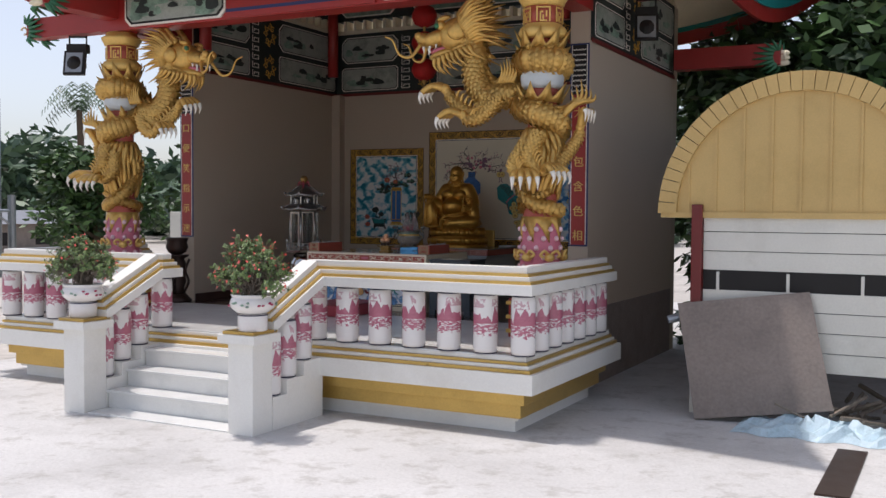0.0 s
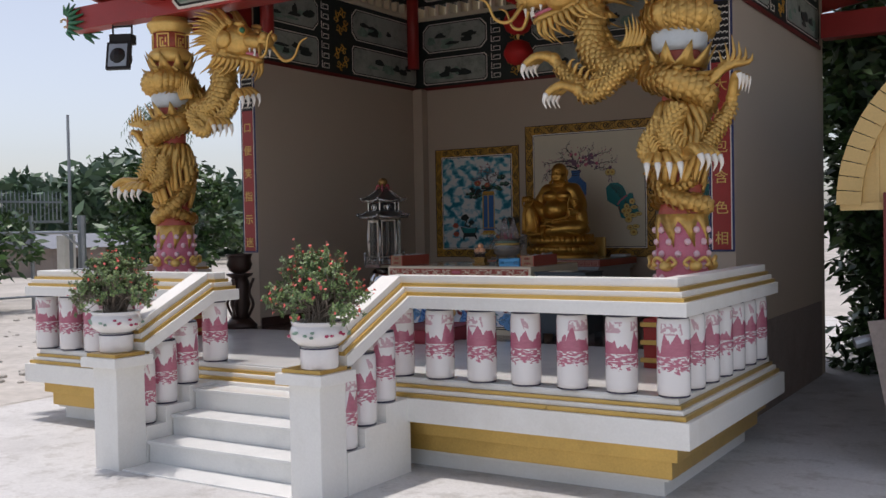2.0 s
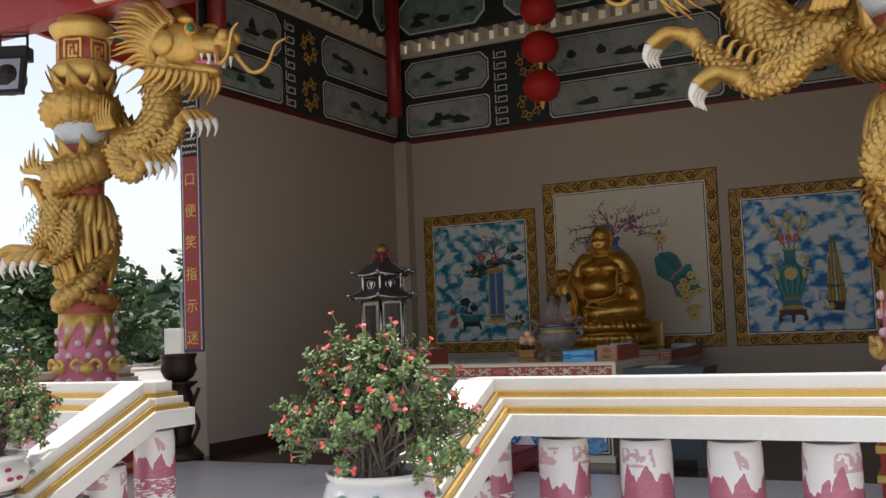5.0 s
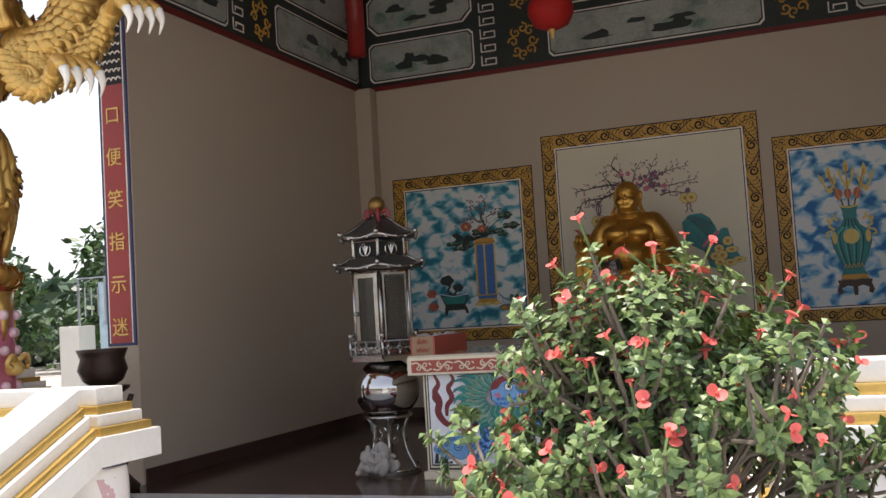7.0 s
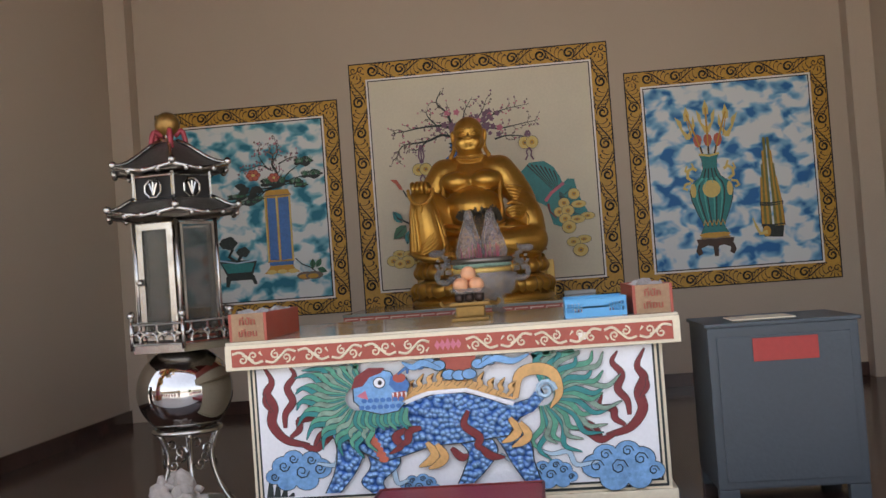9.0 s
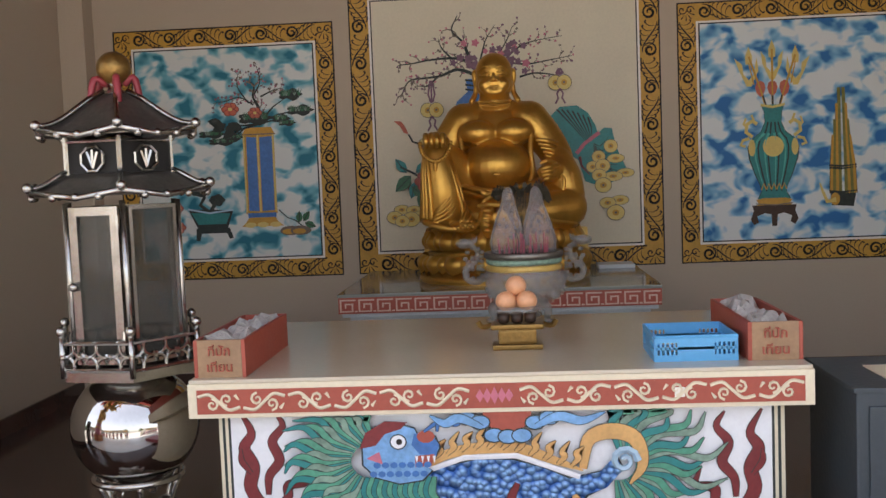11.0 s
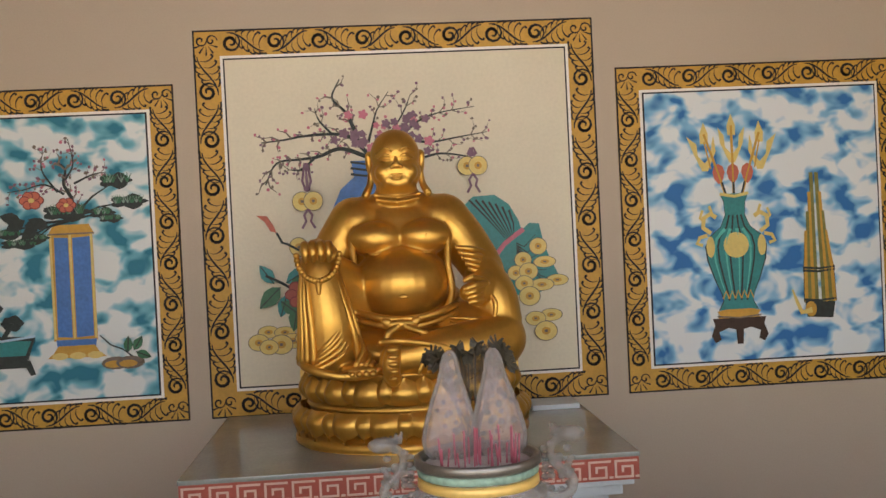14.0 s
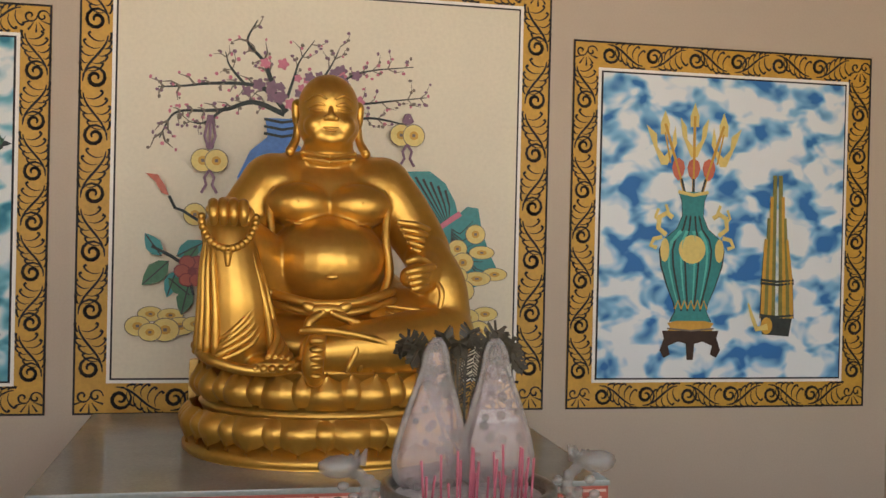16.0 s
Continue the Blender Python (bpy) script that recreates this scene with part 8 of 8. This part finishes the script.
pot_plant(STX + 1.14, (NY0 + NY1) / 2 - .04, PZ, 21, 260, .395, .385)
pot_plant(STX - 1.10, (NY0 + NY1) / 2, PZ, 22, 110, .40, .36)
# ---- shed beside the shrine ----
SX, SY = 4.62, -4.5
shed = thing("shed", (SX, SY, 0), "open shed with a yellow arched metal front and white cladding", "shed")
acx, ar = 1.02, 1.38
bm = bmesh.new()
plate(bm, [(acx + ar * .93 * math.cos(t), 2.12 + ar * .97 * .98 * math.sin(t)) for t in [i * math.pi / 30 for i in range(31)]], .0, .03)
part("arch_panel", bm, "shed_yellow", shed, "yellow sheet arch")
for i in range(9):
    u = -1.12 + i * .28
    h = ar * .94 * math.sqrt(max(0.02, 1 - (u / (ar * .95)) ** 2))
    part("seam", boxes((acx + u - .012, -.014, 2.12, acx + u + .012, .0, 2.12 + h)), "shed_yellow", shed)
for i in range(36):
    t0, t1 = i * math.pi / 36, (i + .94) * math.pi / 36
    pts = [(acx + r_ * math.cos(t), 2.10 + r_ * math.sin(t)) for r_, t in ((ar * .9, t0), (ar * 1.04, t0), (ar * 1.04, t1), (ar * .9, t1))]
    part("arch_piece", plate(bmesh.new(), pts, -.05 - .004 * (i % 2), .05), "shed_yellow", shed)
part("arch_beam", boxes((acx - ar * 1.02, -.03, 2.06, acx + ar * 1.02, .06, 2.12)), "shed_yellow", shed)
part("post", boxes((-.05, -.06, 0, .05, .06, 1.1), bevel=.01), "shed_white", shed, "chipped white post foot")
part("post_upper", boxes((-.055, -.065, 1.1, .055, .065, 2.2), bevel=.01), "dark_red", shed, "dark red painted post")
for i in range(8):
    z = .52 + i * .2
    if i == 4:
        continue
    part("cladding", boxes((.06, .0 + .004 * (i % 2), z, 3.4, .03, z + .193), bevel=.006), "shed_white", shed, "white metal plank")
# black strip in the cladding stands for the shade of the gap
part("dark_sill", boxes((.06, .01, 1.30, 3.4, .02, 1.52)), "black", shed, "black strip for the shaded gap")
for i in range(4):
    part("fret", boxes((.2 + i * .7, -.005, 1.30, .23 + i * .7, .008, 1.5)), "shed_white", shed)
part("roof_vault", loft_poly(bmesh.new(), [[Vector((acx + r_ * math.cos(t), y, 2.12 + r_ * math.sin(t))) for r_, ts in ((ar, range(0, 31)), (ar * .97, range(30, -1, -1))) for t in [i * math.pi / 30 for i in ts]] for y in (.06, 5.0)]), "tin", shed, "corrugated vault roof")
# black sheet at the rear puts the unlit interior into colour
part("back_wall", boxes((-.3, 5.0, 0, 3.4, 5.1, 2.1)), "black", shed, "black sheet for the unlit shed interior")
part("side_wall", boxes((3.4, 0, 0, 3.5, 5.0, 2.1)), "board", shed)

brd = thing("plywood_sheet", (0, 0, 0), "weathered grey plywood sheet leaning on the shed", "board")
bm = bmesh.new()
c = [Vector((4.72, -4.93, .02)), Vector((6.02, -4.75, .20)), Vector((5.75, -4.53, 1.33)), Vector((4.45, -4.62, 1.16))]
nn = (c[1] - c[0]).cross(c[3] - c[0]).normalized() * .012
loft_poly(bm, [[p - nn for p in c], [p + nn for p in c]])
part("sheet", bm, "board", brd)
rnd = random.Random(6)
bm = bmesh.new()
nx, ny = 22, 12
hts = [[(.03 + .16 * noise.noise(Vector((i * .33, j * .4, 2))) + .10 * rnd.random()) * math.sin(math.pi * i / nx) ** .5 * math.sin(math.pi * j / ny) ** .5 for j in range(ny + 1)] for i in range(nx + 1)]
vs = [[bm.verts.new((5.15 + 1.6 * i / nx, -5.35 + .75 * j / ny + .06 * math.sin(i), .016 + max(0, hts[i][j]))) for j in range(ny + 1)] for i in range(nx + 1)]
for i in range(nx):
    for j in range(ny):
        bm.faces.new((vs[i][j], vs[i + 1][j], vs[i + 1][j + 1], vs[i][j + 1]))
tagged(part("tarp", bm, "tarp", smooth=False), "crumpled pale blue and white tarpaulin on the ground", "tarpaulin")
bm = bmesh.new()
for k in range(26):
    a, b_ = rnd.uniform(5.9, 7.2), rnd.uniform(-4.9, -3.9)
    tube([(a, b_, rnd.uniform(.02, .2)), (a + rnd.uniform(-.5, .5), b_ + rnd.uniform(-.4, .4), rnd.uniform(.02, .35))], rnd.uniform(.01, .03), 5, bm)
tagged(part("scrap_pile", bm, "twig"), "pile of dry sticks and scrap", "scrap", kind="stuff")
tagged(part("drain_grate", boxes((6.15, -7.2, .0125, 6.4, -5.6, .03), bevel=.004), "bronze"), "rusty drain grating in the concrete", "drain")
pipe = tagged(part("pipe", tube([(4.35, -4.62, .98), (4.62, -4.5, 1.06)], .045, 10), "galv"), "grey pipe end beside the shed post", "pipe")

# loose rubble on the earth
rnd = random.Random(14)
bm = bmesh.new()
for k in range(420):
    x, y = rnd.uniform(-16, -4.7), rnd.uniform(-9, 4)
    r_ = rnd.uniform(.015, .07)
    ball(bm, (x, y, r_ * .3), r_, 6, (1.2, 1, .6))
tagged(part("rubble", bm, "earth"), "loose stones and clods on the bare earth", "rubble", kind="stuff")
bm = bmesh.new()
nx, ny = 60, 40
vs = [[bm.verts.new((-4.72 - 15 * i / nx, -10 + 14 * j / ny, .003 + .13 * max(0, noise.noise(Vector((i * .21, j * .3, 5)))) * min(1, i / 4) * math.sin(math.pi * j / ny))) for j in range(ny + 1)] for i in range(nx + 1)]
for i in range(nx):
    for j in range(ny):
        bm.faces.new((vs[i][j], vs[i + 1][j], vs[i + 1][j + 1], vs[i][j + 1]))
tagged(part("earth_ruts", bm, "earth", smooth=True), "uneven rutted earth beside the yard", "earth", kind="structure")

# ---- trees ----
def leaf_cloud(bm, centre, rad, n, size, rnd, drop=0.0, squash=.8):
    for _ in range(n):
        d = Vector((rnd.gauss(0, 1), rnd.gauss(0, 1), rnd.gauss(0, 1))).normalized() * rad * rnd.uniform(.35, 1) ** .6
        p = Vector(centre) + Vector((d.x, d.y, d.z * squash))
        a = Vector((rnd.uniform(-1, 1), rnd.uniform(-1, 1), rnd.uniform(-.6, .6) - drop)).normalized()
        b = a.orthogonal().normalized()
        b = Matrix.Rotation(rnd.uniform(0, 6.28), 3, a) @ b
        s_ = size * rnd.uniform(.6, 1.3)
        v = [bm.verts.new(p), bm.verts.new(p + a * s_ * .5 + b * s_ * .2), bm.verts.new(p + a * s_), bm.verts.new(p + a * s_ * .5 - b * s_ * .2)]
        bm.faces.new(v)


def tree(x, y, h, rad, seed, label, n=26, per=420, size=.30, mat="tree_leaf"):
    rnd = random.Random(seed)
    t = thing("tree", (x, y, 0), label, "tree", group="yard trees")
    bm = bmesh.new()
    tube(smooth_path([(0, 0, 0), (.1, .05, h * .3), (-.05, .1, h * .6), (.05, 0, h * .85)], 4), [.22 - .013 * i for i in range(13)], 8, bm)
    lf = bmesh.new()
    for k in range(n):
        a, q = rnd.uniform(0, 6.28), rnd.uniform(.25, 1)
        c_ = Vector((rad * q * math.cos(a), rad * q * math.sin(a), h * rnd.uniform(.3, 1.0)))
        c_.x *= 1.1 - .5 * abs(c_.z / h - .6); c_.y *= 1.1 - .5 * abs(c_.z / h - .6)
        tube([(0, 0, min(c_.z * .7, h * .8)), c_ * .6 + Vector((0, 0, c_.z * .36)), c_], [.07, .04, .012], 5, bm)
        leaf_cloud(lf, c_, rad * rnd.uniform(.28, .5), per, size, rnd, .2)
    part("trunk", bm, "bark", t)
    tagged(part("crown", lf, mat, t, "dense green leaves"), kind="stuff")
tree(-19.0, .6, 3.0, 2.5, 31, "dense green bushy tree behind the gate")
tree(-22.8, 1.2, 3.5, 2.4, 32, "dense green bushy tree behind the gate")
tree(-16.8, 7.5, 3.6, 1.8, 33, "green tree beyond the side of the shrine", 20, 300)
tree(-14.5, 13.0, 4.2, 2.6, 34, "tall green tree beyond the shrine", 24, 330)
tree(5.6, 3.2, 8.0, 2.6, 35, "dark bamboo clump behind the shed", 46, 480, .34, "bamboo_leaf")
tree(8.6, 3.6, 8.5, 2.8, 36, "dark bamboo clump behind the shed", 46, 480, .34, "bamboo_leaf")
tree(12.0, 3.0, 8.2, 2.8, 37, "dark bamboo clump behind the shed", 40, 420, .34, "bamboo_leaf")
tree(4.3, 1.6, 4.4, 1.3, 38, "dark bamboo clump behind the shed", 34, 420, .26, "bamboo_leaf")

# dark hedge of bamboo behind the shed and the shrine
rnd = random.Random(39)
bm = bmesh.new()
for k in range(120):
    x = rnd.uniform(3.2, 13.5)
    leaf_cloud(bm, (x, rnd.uniform(1.6, 3.0), rnd.uniform(.3, 4.2)), rnd.uniform(.6, 1.0), 260, .3, rnd, .3, 1.0)
for k in range(46):
    leaf_cloud(bm, (rnd.uniform(3.5, 4.7), rnd.uniform(.6, 1.8), rnd.uniform(.2, 3.6)), rnd.uniform(.4, .7), 240, .22, rnd, .3, 1.0)
tagged(part("bamboo_hedge", bm, "bamboo_leaf"), "dense dark bamboo thicket behind the shed", "hedge", kind="stuff")

# far wooded skyline, one mass
rnd = random.Random(40)
bm = bmesh.new()
for k in range(420):
    a = math.radians(rnd.uniform(100, 200))
    d = rnd.uniform(44, 80)
    hgt = rnd.uniform(.0, 1.0)
    c_ = (d * math.cos(a), d * math.sin(a) - 3, .6 + hgt * (2.6 + .03 * d + .8 * math.sin(a * 23)))
    leaf_cloud(bm, c_, rnd.uniform(1.6, 2.6), 150, 1.0, rnd, .1, .75)
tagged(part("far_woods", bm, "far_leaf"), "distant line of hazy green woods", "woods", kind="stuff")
# palm on the skyline
plm = thing("palm_tree", (-36.0, 24.5, 0), "tall palm above the distant woods", "tree")
part("trunk", tube([(0, 0, 0), (.2, 0, 4), (0, 0, 7.4)], [.25, .2, .16], 8), "bark", plm)
bm = bmesh.new()
for k in range(16):
    a = k * .3927 + .1 * (k % 3)
    up = rnd.uniform(.1, 1.5)
    tip = Vector((1.9 * math.cos(a), 1.9 * math.sin(a), 7.4 + up - .9))
    mid = Vector((1.0 * math.cos(a), 1.0 * math.sin(a), 7.5 + up * .9))
    pts = smooth_path([(0, 0, 7.4), mid, tip], 6)
    sd2 = Vector((-math.sin(a), math.cos(a), 0))
    for i in range(1, len(pts)):
        for q in (-1, 1):
            b0 = pts[i]
            v = [bm.verts.new(b0 - (pts[i] - pts[i - 1]) * .4), bm.verts.new(b0), bm.verts.new(b0 + sd2 * q * .45 + Vector((0, 0, -.35)))]
            bm.faces.new(v)
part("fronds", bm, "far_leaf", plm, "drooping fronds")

# ---- gate, fence, masts and sheds far off ----
gate = thing("gate_frame", (-17.2, 1.8, 0), "white tubular gate frame with a rail", "gate")
for i, (x, y) in enumerate(((0, 0), (.1, 1.3), (.3, 2.7))):
    part("post", tube([(x, y, 0), (x, y, 2.45)], .05 if i < 2 else .11, 8), "galv", gate)
part("rail", tube([(0, 0, 2.0), (.3, 2.7, 2.0)], .045, 8), "galv", gate)
part("brace", tube([(.25, 2.1, 2.0), (.3, 2.65, 1.6)], .035, 8), "galv", gate)
part("low_rail", tube([(0, 0, .35), (.3, 2.7, .35)], .03, 8), "galv", gate)
fen = thing("spiked_fence", (-21, 3.6, 2.3), "high white railing of spear-topped bars on a wall", "fence")
part("bottom_rail", boxes((-.04, 0, .0, .04, 3.4, .08)), "galv", fen)
part("top_rail", boxes((-.04, 0, .62, .04, 3.4, .68)), "galv", fen)
for k in range(24):
    part("bar", tube([(0, k * .145, 0), (0, k * .145, .85), (0, k * .145, 1.0)], [.02, .02, .003], 5), "galv", fen)
part("pier", boxes((-.2, 3.3, -2.3, .2, 3.7, -.4)), "shed_white", fen)
part("pier", boxes((-.2, -.3, -2.3, .2, .1, -.4)), "shed_white", fen)
tagged(part("mast", tube([(-18.4, 5.3, 0), (-18.4, 5.3, 5.35)], [.06, .04], 8), "galv"), "tall thin grey mast", "mast")
tagged(part("mast", tube([(-9.9, 5.0, 0), (-9.9, 5.0, 4.6)], [.03, .02], 8), "galv"), "thin grey pole beside the shrine", "mast")
def far_shed(x, y, w, d, h, label):
    f = thing("far_house", (x, y, 0), label, "house", group="far sheds")
    part("wall", boxes((-w, -d, 0, w, d, h)), "board", f)
    part("roof", loft_poly(bmesh.new(), [[Vector((-w - .4, q * (d + .4), h)), Vector((w + .4, q * (d + .4), h)), Vector((0, q * (d + .4), h + w * .35))] for q in (-1, 1)]), "tin", f, "grey tin roof")
    # black boxes on the wall carry the shade inside the openings
    for k in (-.5, .5):
        part("opening", boxes((w - .05, k * d - .5, .3, w + .02, k * d + .5, h - .4)), "black", f, "black panel for a shaded opening")
far_shed(-34, 17.5, 1.8, 2.6, 1.3, "low house with a grey tin roof")
ob = thing("white_gatehouse", (-13.2, 7.4, 0), "white gate pillar with a railing and a blue-white sheet", "gate")
part("pillar", boxes((-.25, -.25, 0, .25, .25, 2.0), bevel=.02), "shed_white", ob)
part("frame", tube([(-.2, .3, 2.0), (-.2, .3, 3.0), (.5, .3, 3.0), (.5, .3, 2.0)], .03, 6), "galv", ob)
for k in range(5):
    part("bar", tube([(-.2 + k * .17, .3, 2.2), (-.2 + k * .17, .3, 2.8)], .015, 5), "galv", ob)
bm = bmesh.new()
vs = [[bm.verts.new((.3 + 1.6 * i / 10, .35 + .05 * math.sin(i * 1.7), .2 + 2.7 * j / 10)) for j in range(11)] for i in range(11)]
for i in range(10):
    for j in range(10):
        bm.faces.new((vs[i][j], vs[i + 1][j], vs[i + 1][j + 1], vs[i][j + 1]))
sh = part("sheet", bm, "tarp", ob, "pale blue hanging sheet")
sh.modifiers.new("thick", 'SOLIDIFY').thickness = .02
